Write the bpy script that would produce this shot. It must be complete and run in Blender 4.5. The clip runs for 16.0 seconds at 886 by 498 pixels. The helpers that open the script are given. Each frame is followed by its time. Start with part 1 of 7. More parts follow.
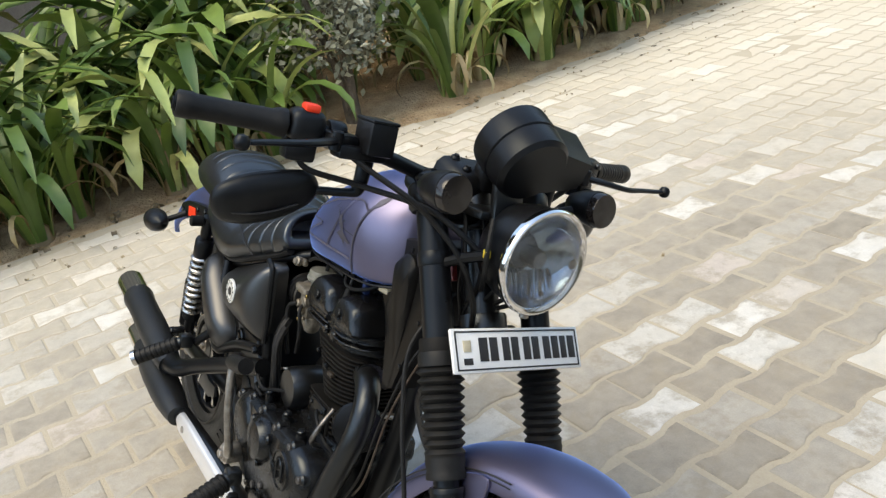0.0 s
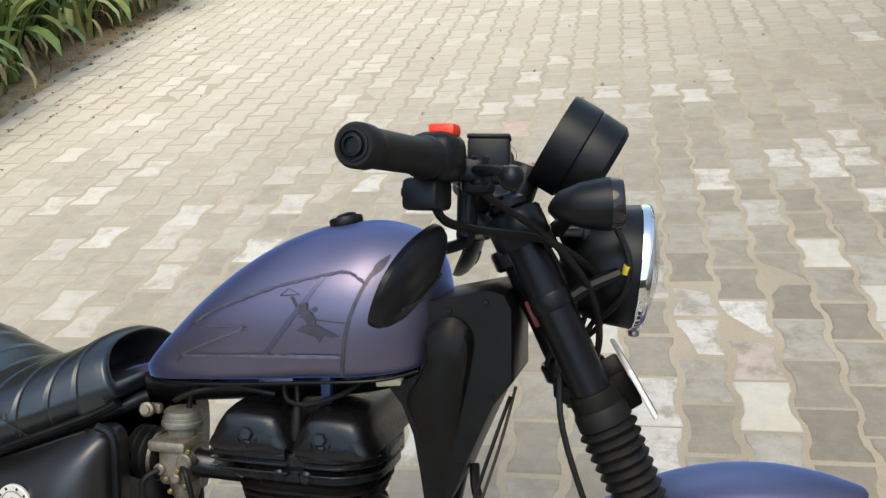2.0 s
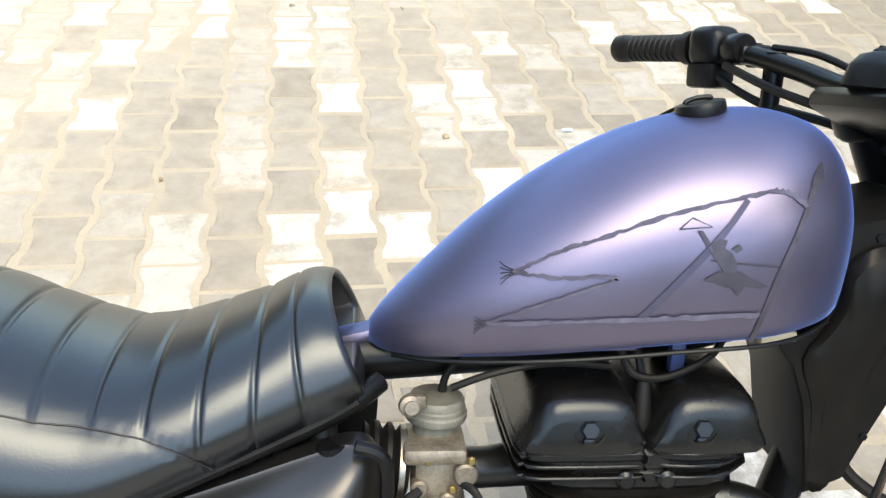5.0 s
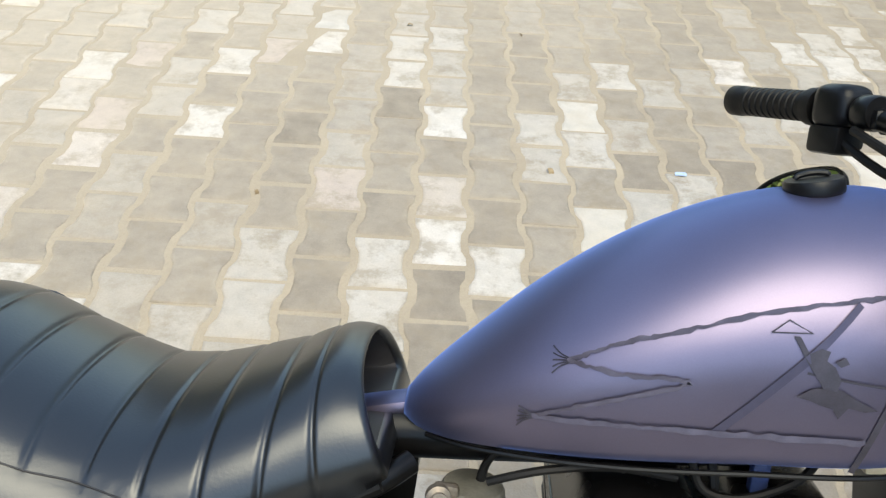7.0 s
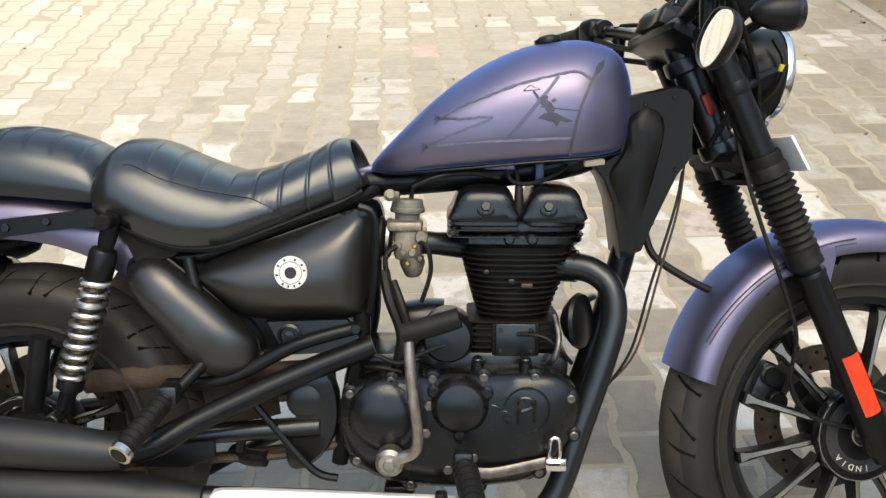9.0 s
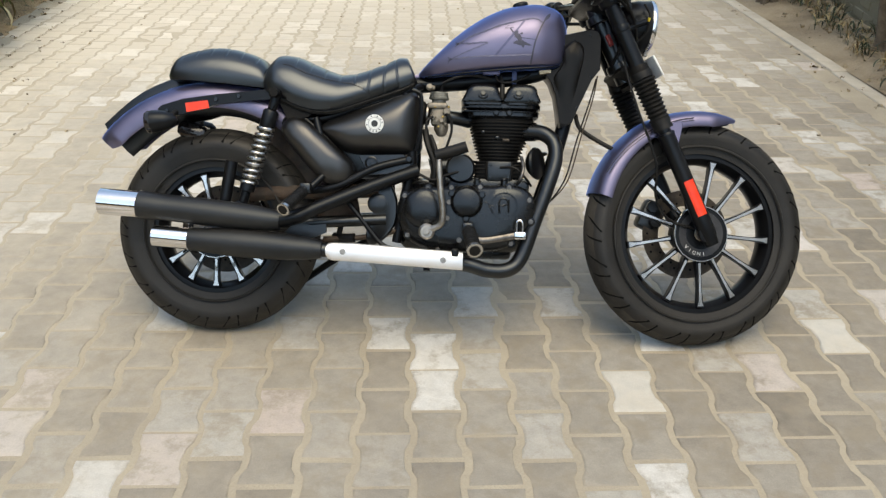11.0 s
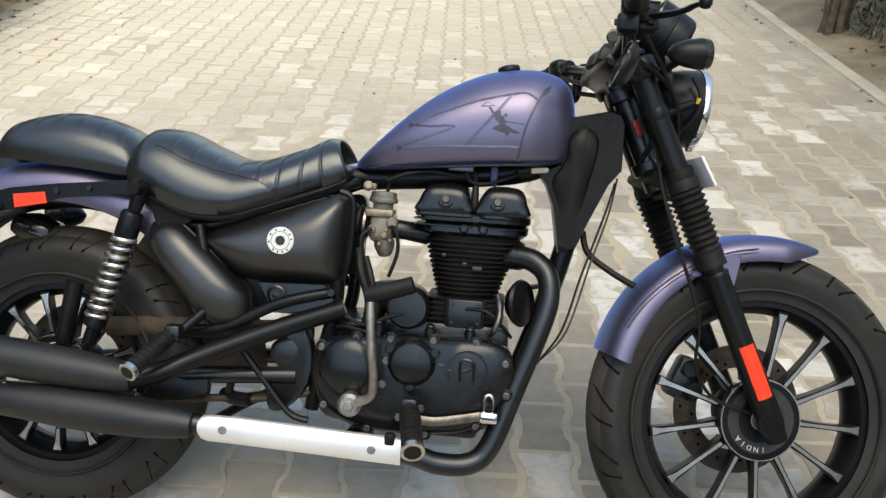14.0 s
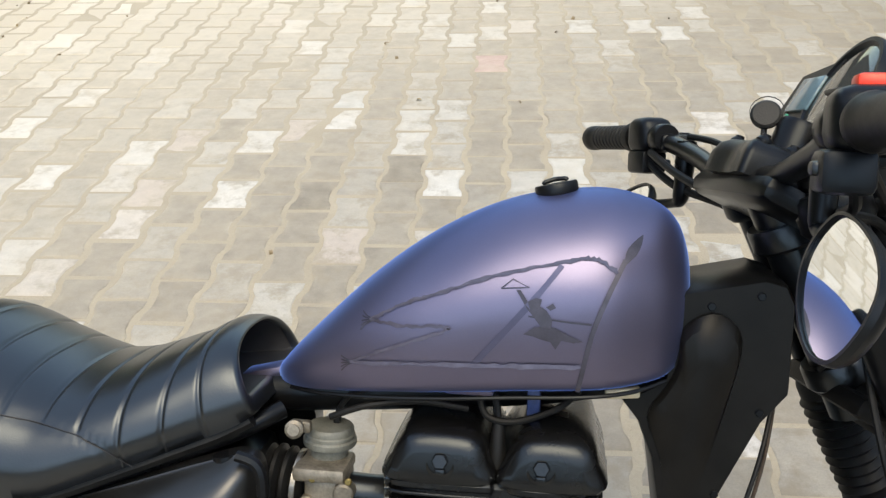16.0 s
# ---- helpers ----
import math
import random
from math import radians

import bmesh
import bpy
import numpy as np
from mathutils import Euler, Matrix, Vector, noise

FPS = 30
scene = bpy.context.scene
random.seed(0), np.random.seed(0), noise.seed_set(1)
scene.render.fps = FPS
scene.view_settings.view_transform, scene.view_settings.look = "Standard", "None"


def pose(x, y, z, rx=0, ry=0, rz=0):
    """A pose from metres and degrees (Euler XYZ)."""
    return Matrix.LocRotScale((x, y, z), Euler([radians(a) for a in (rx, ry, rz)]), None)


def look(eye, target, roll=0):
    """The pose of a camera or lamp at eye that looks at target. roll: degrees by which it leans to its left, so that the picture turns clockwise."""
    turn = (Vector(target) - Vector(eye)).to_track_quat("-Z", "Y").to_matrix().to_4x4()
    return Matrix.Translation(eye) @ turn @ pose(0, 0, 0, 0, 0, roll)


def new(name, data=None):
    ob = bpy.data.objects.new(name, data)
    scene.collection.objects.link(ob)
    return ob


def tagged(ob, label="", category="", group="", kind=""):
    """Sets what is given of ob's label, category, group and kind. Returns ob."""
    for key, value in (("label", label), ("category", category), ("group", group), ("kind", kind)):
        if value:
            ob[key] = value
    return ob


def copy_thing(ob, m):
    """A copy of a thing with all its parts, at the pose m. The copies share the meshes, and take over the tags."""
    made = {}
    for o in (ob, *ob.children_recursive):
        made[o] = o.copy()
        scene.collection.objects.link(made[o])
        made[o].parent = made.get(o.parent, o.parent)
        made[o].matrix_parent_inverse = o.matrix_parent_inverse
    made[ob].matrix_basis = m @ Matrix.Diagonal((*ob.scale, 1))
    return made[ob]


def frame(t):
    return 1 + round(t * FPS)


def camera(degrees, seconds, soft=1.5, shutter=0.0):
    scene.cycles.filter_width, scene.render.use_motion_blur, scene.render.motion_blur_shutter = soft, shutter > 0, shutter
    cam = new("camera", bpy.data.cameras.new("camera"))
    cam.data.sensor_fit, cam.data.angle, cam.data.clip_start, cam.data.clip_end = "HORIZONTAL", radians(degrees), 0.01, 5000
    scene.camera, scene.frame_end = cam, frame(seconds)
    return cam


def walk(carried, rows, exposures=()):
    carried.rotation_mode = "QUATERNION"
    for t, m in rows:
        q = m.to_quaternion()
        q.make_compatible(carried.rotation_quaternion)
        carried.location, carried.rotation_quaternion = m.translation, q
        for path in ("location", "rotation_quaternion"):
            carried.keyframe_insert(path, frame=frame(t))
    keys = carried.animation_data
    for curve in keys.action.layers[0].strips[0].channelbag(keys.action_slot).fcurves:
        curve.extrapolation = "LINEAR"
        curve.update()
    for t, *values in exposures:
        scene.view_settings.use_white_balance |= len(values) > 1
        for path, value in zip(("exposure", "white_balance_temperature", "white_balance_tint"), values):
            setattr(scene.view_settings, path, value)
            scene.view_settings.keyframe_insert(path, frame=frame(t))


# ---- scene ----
cam = camera(53.5, 16.0, soft=1.35)
METRES, EYE, TILT, LEAN, TURN = 6.216, 1.38, 0.0, 0.0, 61.7
X0, Y0 = 1.43, -0.285
ROWS = [
    (0.0, 0.00451, -0.00162, 0.00126, -3.68, -24.75, 10.05),
    (0.5, -0.03039, 0.02086, 0.00113, -14.35, -26.04, 8.63),
    (1.0, -0.06656, 0.04045, 0.00205, -26.86, -29.65, 7.34),
    (1.5, -0.08976, 0.07181, 0.00057, -36.65, -27.76, 7.49),
    (2.0, -0.11253, 0.10160, 0.00050, -50.28, -27.73, 5.82),
    (2.5, -0.12530, 0.12749, 0.00006, -62.01, -29.81, 2.53),
    (3.0, -0.11573, 0.14940, -0.00304, -65.24, -29.17, 1.78),
    (3.5, -0.10868, 0.16856, -0.00580, -67.08, -31.41, 0.37),
    (4.0, -0.11540, 0.19830, -0.00568, -68.67, -31.01, 0.77),
    (4.5, -0.11970, 0.21783, -0.01197, -71.15, -35.72, -2.68),
    (5.0, -0.12082, 0.22464, -0.01851, -68.05, -38.09, -3.60),
    (5.2, -0.12165, 0.22604, -0.01881, -67.58, -38.90, -5.38),
    (7.3, -0.10268, 0.22398, -0.02241, -58.59, -36.22, -2.96),
    (7.5, -0.11092, 0.22165, -0.01979, -60.80, -34.81, -1.69),
    (8.0, -0.14410, 0.20613, -0.01775, -69.73, -35.68, -1.30),
    (8.5, -0.17834, 0.17969, -0.01345, -66.76, -31.39, 0.41),
    (9.0, -0.21857, 0.15148, -0.00602, -63.37, -30.70, 0.09),
    (9.5, -0.26686, 0.13316, -0.00308, -62.77, -29.17, -0.34),
    (10.0, -0.31316, 0.10801, -0.00077, -61.94, -25.95, -0.32),
    (10.2, -0.33098, 0.09564, -0.00025, -61.76, -26.73, -0.74),
    (12.3, -0.42329, 0.04971, 0.00861, -62.54, -21.86, -0.27),
    (12.5, -0.40826, 0.05259, 0.00519, -61.82, -20.13, -0.11),
    (13.0, -0.35835, 0.07277, 0.00480, -61.98, -22.26, 0.11),
    (13.5, -0.29926, 0.08696, 0.00023, -60.20, -25.64, -2.56),
    (14.0, -0.25243, 0.10696, -0.00410, -59.02, -26.50, -2.14),
    (14.5, -0.21481, 0.13279, 0.00059, -60.34, -24.86, -0.62),
    (15.0, -0.18020, 0.15150, -0.00307, -56.01, -24.57, 1.31),
    (15.5, -0.14032, 0.16541, -0.00291, -57.19, -26.81, -0.74),
    (16.0, -0.11820, 0.17265, -0.00770, -56.60, -32.55, 1.83),
]
EXPOSURES = [(0.0, 1.69, 8710, 5), (1.0, 1.65, 8710, 5), (1.5, 1.47, 8710, 5), (2.5, 1.46, 8710, 5), (3.5, 1.55, 8710, 5), (4.5, 1.59, 8710, 5), (5.0, 2.19, 8890, 5), (7.5, 1.63, 8790, 4), (8.0, 1.88, 9190, 6), (8.5, 1.91, 9520, 7), (9.0, 1.8, 9720, 6), (9.5, 1.67, 9520, 7), (10.0, 1.53, 9420, 5), (12.5, 1.39, 8870, 5), (13.0, 1.35, 8870, 5), (13.5, 1.28, 9020, 5), (14.0, 1.57, 9120, 5), (15.0, 1.55, 8870, 5), (15.5, 1.33, 8770, 5), (16.0, 1.61, 8820, 5)]
walk(cam, [(t, pose(X0, Y0, EYE, TILT, LEAN, TURN) @ pose(METRES * x, METRES * y, METRES * z, 90 + pitch, roll, yaw)) for t, x, y, z, yaw, pitch, roll in ROWS], EXPOSURES)

# world, sun
SUN_EL, SUN_AZ = 66.0, -82.0  # degrees; azimuth from +x towards +y
world = bpy.data.worlds.new("world")
scene.world = world
world.use_nodes = True
wn = world.node_tree.nodes
sky = wn.new("ShaderNodeTexSky")
sky.sky_type = "NISHITA"
sky.sun_disc = False
sky.sun_elevation = radians(SUN_EL)
sky.sun_rotation = radians(90 - SUN_AZ)
sky.air_density, sky.dust_density, sky.ozone_density = 1.0, 1.0, 4.0
world.node_tree.links.new(sky.outputs[0], wn["Background"].inputs[0])
wn["Background"].inputs[1].default_value = 0.15
sun = new("sun", bpy.data.lights.new("sun", "SUN"))
sun.data.energy, sun.data.angle, sun.data.color = 0.70, radians(46), (1.0, 0.95, 0.86)
sd = Vector((math.cos(radians(SUN_EL)) * math.cos(radians(SUN_AZ)), math.cos(radians(SUN_EL)) * math.sin(radians(SUN_AZ)), math.sin(radians(SUN_EL))))
sun.matrix_world = look(sd * 30, (0, 0, 0))


# materials
def principled(name, color, rough=0.5, metal=0.0, **extra):
    m = bpy.data.materials.new(name)
    m.use_nodes = True
    b = m.node_tree.nodes["Principled BSDF"]
    b.inputs["Base Color"].default_value = (*color, 1)
    b.inputs["Roughness"].default_value = rough
    b.inputs["Metallic"].default_value = metal
    for k, v in extra.items():
        b.inputs[k.replace("_", " ")].default_value = v
    return m, m.node_tree.nodes, m.node_tree.links, b


def ramp(nodes, stops, interp="LINEAR"):
    r = nodes.new("ShaderNodeValToRGB")
    r.color_ramp.interpolation = interp
    while len(r.color_ramp.elements) < len(stops):
        r.color_ramp.elements.new(0.5)
    for e, (p, c) in zip(r.color_ramp.elements, stops):
        e.position, e.color = p, (*c, 1)
    return r


def noise_tex(nodes, links, coord, scale, detail=4.0, rough=0.55):
    n = nodes.new("ShaderNodeTexNoise")
    n.inputs["Scale"].default_value, n.inputs["Detail"].default_value, n.inputs["Roughness"].default_value = scale, detail, rough
    links.new(coord, n.inputs["Vector"])
    return n


def surface(name, dark, light, rough=0.5, metal=0.0, scale=30.0, fine=300.0, bump=0.1, rough_var=0.12, dust=0.0, dist=0.002, dust_color=(0.33, 0.28, 0.21), **extra):
    """Two scales of colour variation, roughness wear, fine relief and optional dust."""
    m, n, l, b = principled(name, light, rough, metal, **extra)
    co = n.new("ShaderNodeTexCoord").outputs["Object"]
    big, small = noise_tex(n, l, co, scale), noise_tex(n, l, co, fine, 3.0)
    mixv = n.new("ShaderNodeMath")
    mixv.operation = "MULTIPLY_ADD"
    l.new(small.outputs["Fac"], mixv.inputs[0])
    mixv.inputs[1].default_value = 0.35
    l.new(big.outputs["Fac"], mixv.inputs[2])
    r = ramp(n, [(0.45, dark), (0.9, light)])
    l.new(mixv.outputs[0], r.inputs[0])
    col = r.outputs[0]
    if dust:
        d = noise_tex(n, l, co, scale * 0.45, 6.0, 0.65)
        dr = ramp(n, [(0.42, (0, 0, 0)), (0.75, (dust, dust, dust))])
        l.new(d.outputs["Fac"], dr.inputs[0])
        mx = n.new("ShaderNodeMix")
        mx.data_type = "RGBA"
        l.new(dr.outputs[0], mx.inputs[0])
        l.new(col, mx.inputs[6])
        mx.inputs[7].default_value = (*dust_color, 1)
        col = mx.outputs[2]
    l.new(col, b.inputs["Base Color"])
    mr = n.new("ShaderNodeMapRange")
    mr.inputs[3].default_value, mr.inputs[4].default_value = max(0.02, rough - rough_var), min(1, rough + rough_var)
    l.new(big.outputs["Fac"], mr.inputs[0])
    l.new(mr.outputs[0], b.inputs["Roughness"])
    if bump:
        bp = n.new("ShaderNodeBump")
        bp.inputs["Strength"].default_value, bp.inputs["Distance"].default_value = bump, dist
        l.new(small.outputs["Fac"], bp.inputs["Height"])
        l.new(bp.outputs[0], b.inputs["Normal"])
    return m


COOL = (0.84, 0.93, 1.0, 1.0)  # blue-grey sheen of the sky on black lacquer
# blue specular and sheen tints paint the sky's reflection onto the violet
VIOLET = surface("violet_satin_paint", (0.164, 0.151, 0.222), (0.200, 0.184, 0.265), 0.40, 0.92, 6, 900, 0.02, 0.04, Specular_Tint=(0.30, 0.55, 1.0, 1.0), Sheen_Weight=0.85, Sheen_Roughness=0.32, Sheen_Tint=(0.20, 0.38, 1.0, 1.0))
BLACK = surface("satin_black_paint", (0.0035, 0.0035, 0.004), (0.007, 0.007, 0.0075), 0.30, 0.0, 14, 600, 0.04, 0.07, dust=0.006, Specular_IOR_Level=0.24, Specular_Tint=COOL)
MATT = surface("matt_black_paint", (0.0035, 0.0035, 0.0035), (0.007, 0.007, 0.007), 0.30, 0.0, 18, 500, 0.06, 0.04, dust=0.008, Specular_IOR_Level=0.6, Specular_Tint=COOL)
FLATBLACK = surface("heat_proof_matt_black", (0.006, 0.006, 0.0065), (0.012, 0.012, 0.012), 0.46, 0.0, 16, 500, 0.08, 0.05, dust=0.03, Specular_IOR_Level=0.5, Specular_Tint=COOL)
ENGINE = surface("engine_black_enamel", (0.0035, 0.0035, 0.004), (0.007, 0.007, 0.007), 0.26, 0.0, 25, 500, 0.10, 0.08, dust=0.008, Specular_IOR_Level=0.5, Specular_Tint=COOL)
FINS = surface("sooty_cooling_fins", (0.004, 0.0038, 0.0035), (0.009, 0.008, 0.0072), 0.55, 0.0, 30, 500, 0.1, 0.06, dust=0.02, Specular_IOR_Level=0.14)
COVER = surface("satin_black_cover", (0.003, 0.003, 0.003), (0.006, 0.006, 0.006), 0.37, 0.0, 18, 500, 0.06, 0.04, dust=0.004, Specular_IOR_Level=1.0)
COWL = surface("flat_black_sheet", (0.0045, 0.0042, 0.0038), (0.009, 0.0083, 0.0075), 0.36, 0.0, 18, 500, 0.04, 0.05, dust=0.012, Specular_IOR_Level=0.17)
PLASTIC = surface("black_plastic", (0.004, 0.004, 0.0045), (0.008, 0.008, 0.0088), 0.36, 0.0, 40, 1200, 0.15, 0.08, dust=0.006, dist=0.0006, Specular_IOR_Level=0.26, Specular_Tint=COOL)
RUBBER = surface("black_rubber", (0.004, 0.004, 0.004), (0.009, 0.0088, 0.0085), 0.52, 0.0, 60, 900, 0.2, 0.1, dust=0.02, dist=0.0008, Specular_IOR_Level=0.25)
TYRE = surface("black_tyre_sidewall", (0.008, 0.0078, 0.0074), (0.018, 0.0172, 0.016), 0.5, 0.0, 12, 500, 0.3, 0.1, dust=0.16, dist=0.0015, dust_color=(0.085, 0.074, 0.058), Specular_IOR_Level=0.35)
TREAD = surface("dusty_tyre_tread", (0.016, 0.015, 0.0138), (0.034, 0.032, 0.029), 0.75, 0.0, 14, 500, 0.35, 0.1, dust=0.5, dist=0.0015, dust_color=(0.115, 0.10, 0.08), Specular_IOR_Level=0.2)
LEATHER = surface("black_leatherette", (0.004, 0.0042, 0.0048), (0.008, 0.0083, 0.0092), 0.31, 0.0, 10, 420, 0.14, 0.05, dust=0.003, dist=0.0008, Specular_IOR_Level=0.95, Specular_Tint=COOL)
CUTSHADE = surface("painted_cut_shade", (0.005, 0.0048, 0.0045), (0.010, 0.0095, 0.009), 0.95, 0.0, 40, 400, 0.0, 0.03, Specular_IOR_Level=0.05)
SPRINGSTEEL = surface("bright_spring_steel", (0.44, 0.425, 0.40), (0.62, 0.605, 0.58), 0.28, 0.98, 60, 400, 0.05, 0.08)
SLEEVE = surface("brassy_damper_sleeve", (0.07, 0.062, 0.045), (0.15, 0.13, 0.095), 0.42, 0.8, 60, 400, 0.05, 0.08)
CHROME = surface("chrome", (0.72, 0.72, 0.73), (0.84, 0.84, 0.85), 0.07, 1.0, 8, 200, 0.0, 0.04)
SHIELD = surface("polished_steel", (0.86, 0.85, 0.84), (0.94, 0.93, 0.92), 0.42, 0.75, 8, 200, 0.0, 0.06)
STEEL = surface("dull_steel", (0.22, 0.20, 0.18), (0.46, 0.43, 0.39), 0.38, 0.9, 60, 400, 0.1, 0.12, dust=0.35)
ALLOY = surface("weathered_cast_alloy", (0.10, 0.085, 0.062), (0.34, 0.30, 0.245), 0.5, 0.6, 40, 300, 0.25, 0.12, dust=0.2, dist=0.001)
GREYCAP = surface("grey_green_plastic", (0.10, 0.102, 0.085), (0.19, 0.19, 0.165), 0.5, 0.0, 50, 400, 0.1, 0.1, dust=0.1)
RUST = surface("greasy_rusty_metal", (0.02, 0.015, 0.011), (0.07, 0.042, 0.028), 0.7, 0.3, 40, 300, 0.4, 0.1, dust=0.15)
BOLT = surface("dull_zinc_bolt", (0.07, 0.065, 0.06), (0.22, 0.205, 0.19), 0.35, 0.8, 60, 300, 0.1, 0.1, dust=0.1)
BRASS = surface("dull_brass", (0.22, 0.15, 0.05), (0.42, 0.31, 0.12), 0.4, 0.9, 60, 300, 0.1, 0.1)
DISC = surface("brown_drilled_steel", (0.022, 0.017, 0.013), (0.062, 0.048, 0.036), 0.5, 0.5, 40, 300, 0.2, 0.1, dust=0.12)
CUTALLOY = surface("bright_cut_alloy", (0.42, 0.41, 0.39), (0.70, 0.69, 0.67), 0.24, 1.0, 9, 300, 0.05, 0.08, dust=0.06)
RED = surface("red_reflective_tape", (0.80, 0.035, 0.012), (0.92, 0.06, 0.02), 0.35, 0.0, 50, 700, 0.05, 0.05)
WHITE = surface("white_plate_paint", (0.72, 0.72, 0.70), (0.82, 0.82, 0.81), 0.38, 0.0, 20, 300, 0.03, 0.05)
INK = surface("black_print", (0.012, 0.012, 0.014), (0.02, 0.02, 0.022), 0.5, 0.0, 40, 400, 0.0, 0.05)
DECAL = surface("dark_grey_decal", (0.04, 0.039, 0.054), (0.08, 0.077, 0.105), 0.45, 0.4, 60, 700, 0.0, 0.08)
ROPEDECAL = surface("grey_rope_decal", (0.095, 0.090, 0.128), (0.15, 0.142, 0.198), 0.42, 0.5, 90, 900, 0.0, 0.08)
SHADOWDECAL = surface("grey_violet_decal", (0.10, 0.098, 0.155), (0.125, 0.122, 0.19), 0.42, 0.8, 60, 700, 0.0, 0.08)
SILVER = surface("silver_sticker", (0.66, 0.65, 0.60), (0.78, 0.77, 0.72), 0.3, 0.2, 60, 500, 0.02, 0.06)
CREAM = surface("cream_plastic", (0.50, 0.42, 0.28), (0.62, 0.54, 0.38), 0.5, 0.0, 60, 400, 0.05, 0.08)
BLUEPLASTIC = surface("dark_blue_plastic", (0.015, 0.03, 0.10), (0.03, 0.06, 0.18), 0.45, 0.0, 60, 400, 0.05, 0.08)
YELLOW = surface("yellow_tape", (0.65, 0.45, 0.03), (0.75, 0.55, 0.06), 0.5, 0.0, 60, 400, 0.02, 0.05)
AMBER = surface("smoked_lens", (0.012, 0.010, 0.010), (0.02, 0.017, 0.016), 0.12, 0.0, 30, 300, 0.0, 0.04)
SCREEN = surface("lcd_screen", (0.10, 0.17, 0.20), (0.14, 0.22, 0.25), 0.15, 0.0, 30, 300, 0.0, 0.03)
DIAL = surface("dial_face", (0.015, 0.016, 0.018), (0.03, 0.03, 0.033), 0.4, 0.0, 60, 300, 0.0, 0.05)
DIALGREY = surface("grey_print", (0.22, 0.22, 0.21), (0.34, 0.34, 0.33), 0.5, 0, 60, 300, 0.0, 0.05)
MIRROR, *_ = principled("mirror_glass", (0.85, 0.87, 0.88), 0.02, 1.0)
GLASS = bpy.data.materials.new("clear_glass")
GLASS.use_nodes = True
gn, gl = GLASS.node_tree.nodes, GLASS.node_tree.links
gt, gg, gf, gmx = gn.new("ShaderNodeBsdfTransparent"), gn.new("ShaderNodeBsdfGlossy"), gn.new("ShaderNodeLayerWeight"), gn.new("ShaderNodeMixShader")
gt.inputs[0].default_value, gg.inputs["Roughness"].default_value = (0.93, 0.97, 1.0, 1), 0.02
gf.inputs[0].default_value = 0.5
gp, gq = gn.new("ShaderNodeMath"), gn.new("ShaderNodeMath")
gp.operation, gq.operation = "POWER", "MULTIPLY_ADD"
gp.inputs[1].default_value, gq.inputs[1].default_value, gq.inputs[2].default_value = 4.0, 0.8, 0.07
gl.new(gf.outputs["Facing"], gp.inputs[0])
gl.new(gp.outputs[0], gq.inputs[0])
gl.new(gq.outputs[0], gmx.inputs[0])
gl.new(gt.outputs[0], gmx.inputs[1])
gl.new(gg.outputs[0], gmx.inputs[2])
gl.new(gmx.outputs[0], gn["Material Output"].inputs[0])
LENSBOWL = surface("lamp_reflector", (0.22, 0.26, 0.29), (0.34, 0.38, 0.42), 0.07, 0.95, 30, 60, 0.0, 0.05, dist=0.004)
DARKRED = surface("dark_red_plastic", (0.16, 0.012, 0.01), (0.25, 0.02, 0.015), 0.45, 0.0, 50, 500, 0.05, 0.05)
BULB = surface("grey_bulb_cap", (0.05, 0.055, 0.065), (0.12, 0.13, 0.145), 0.25, 0.6, 60, 200, 0.0, 0.05)


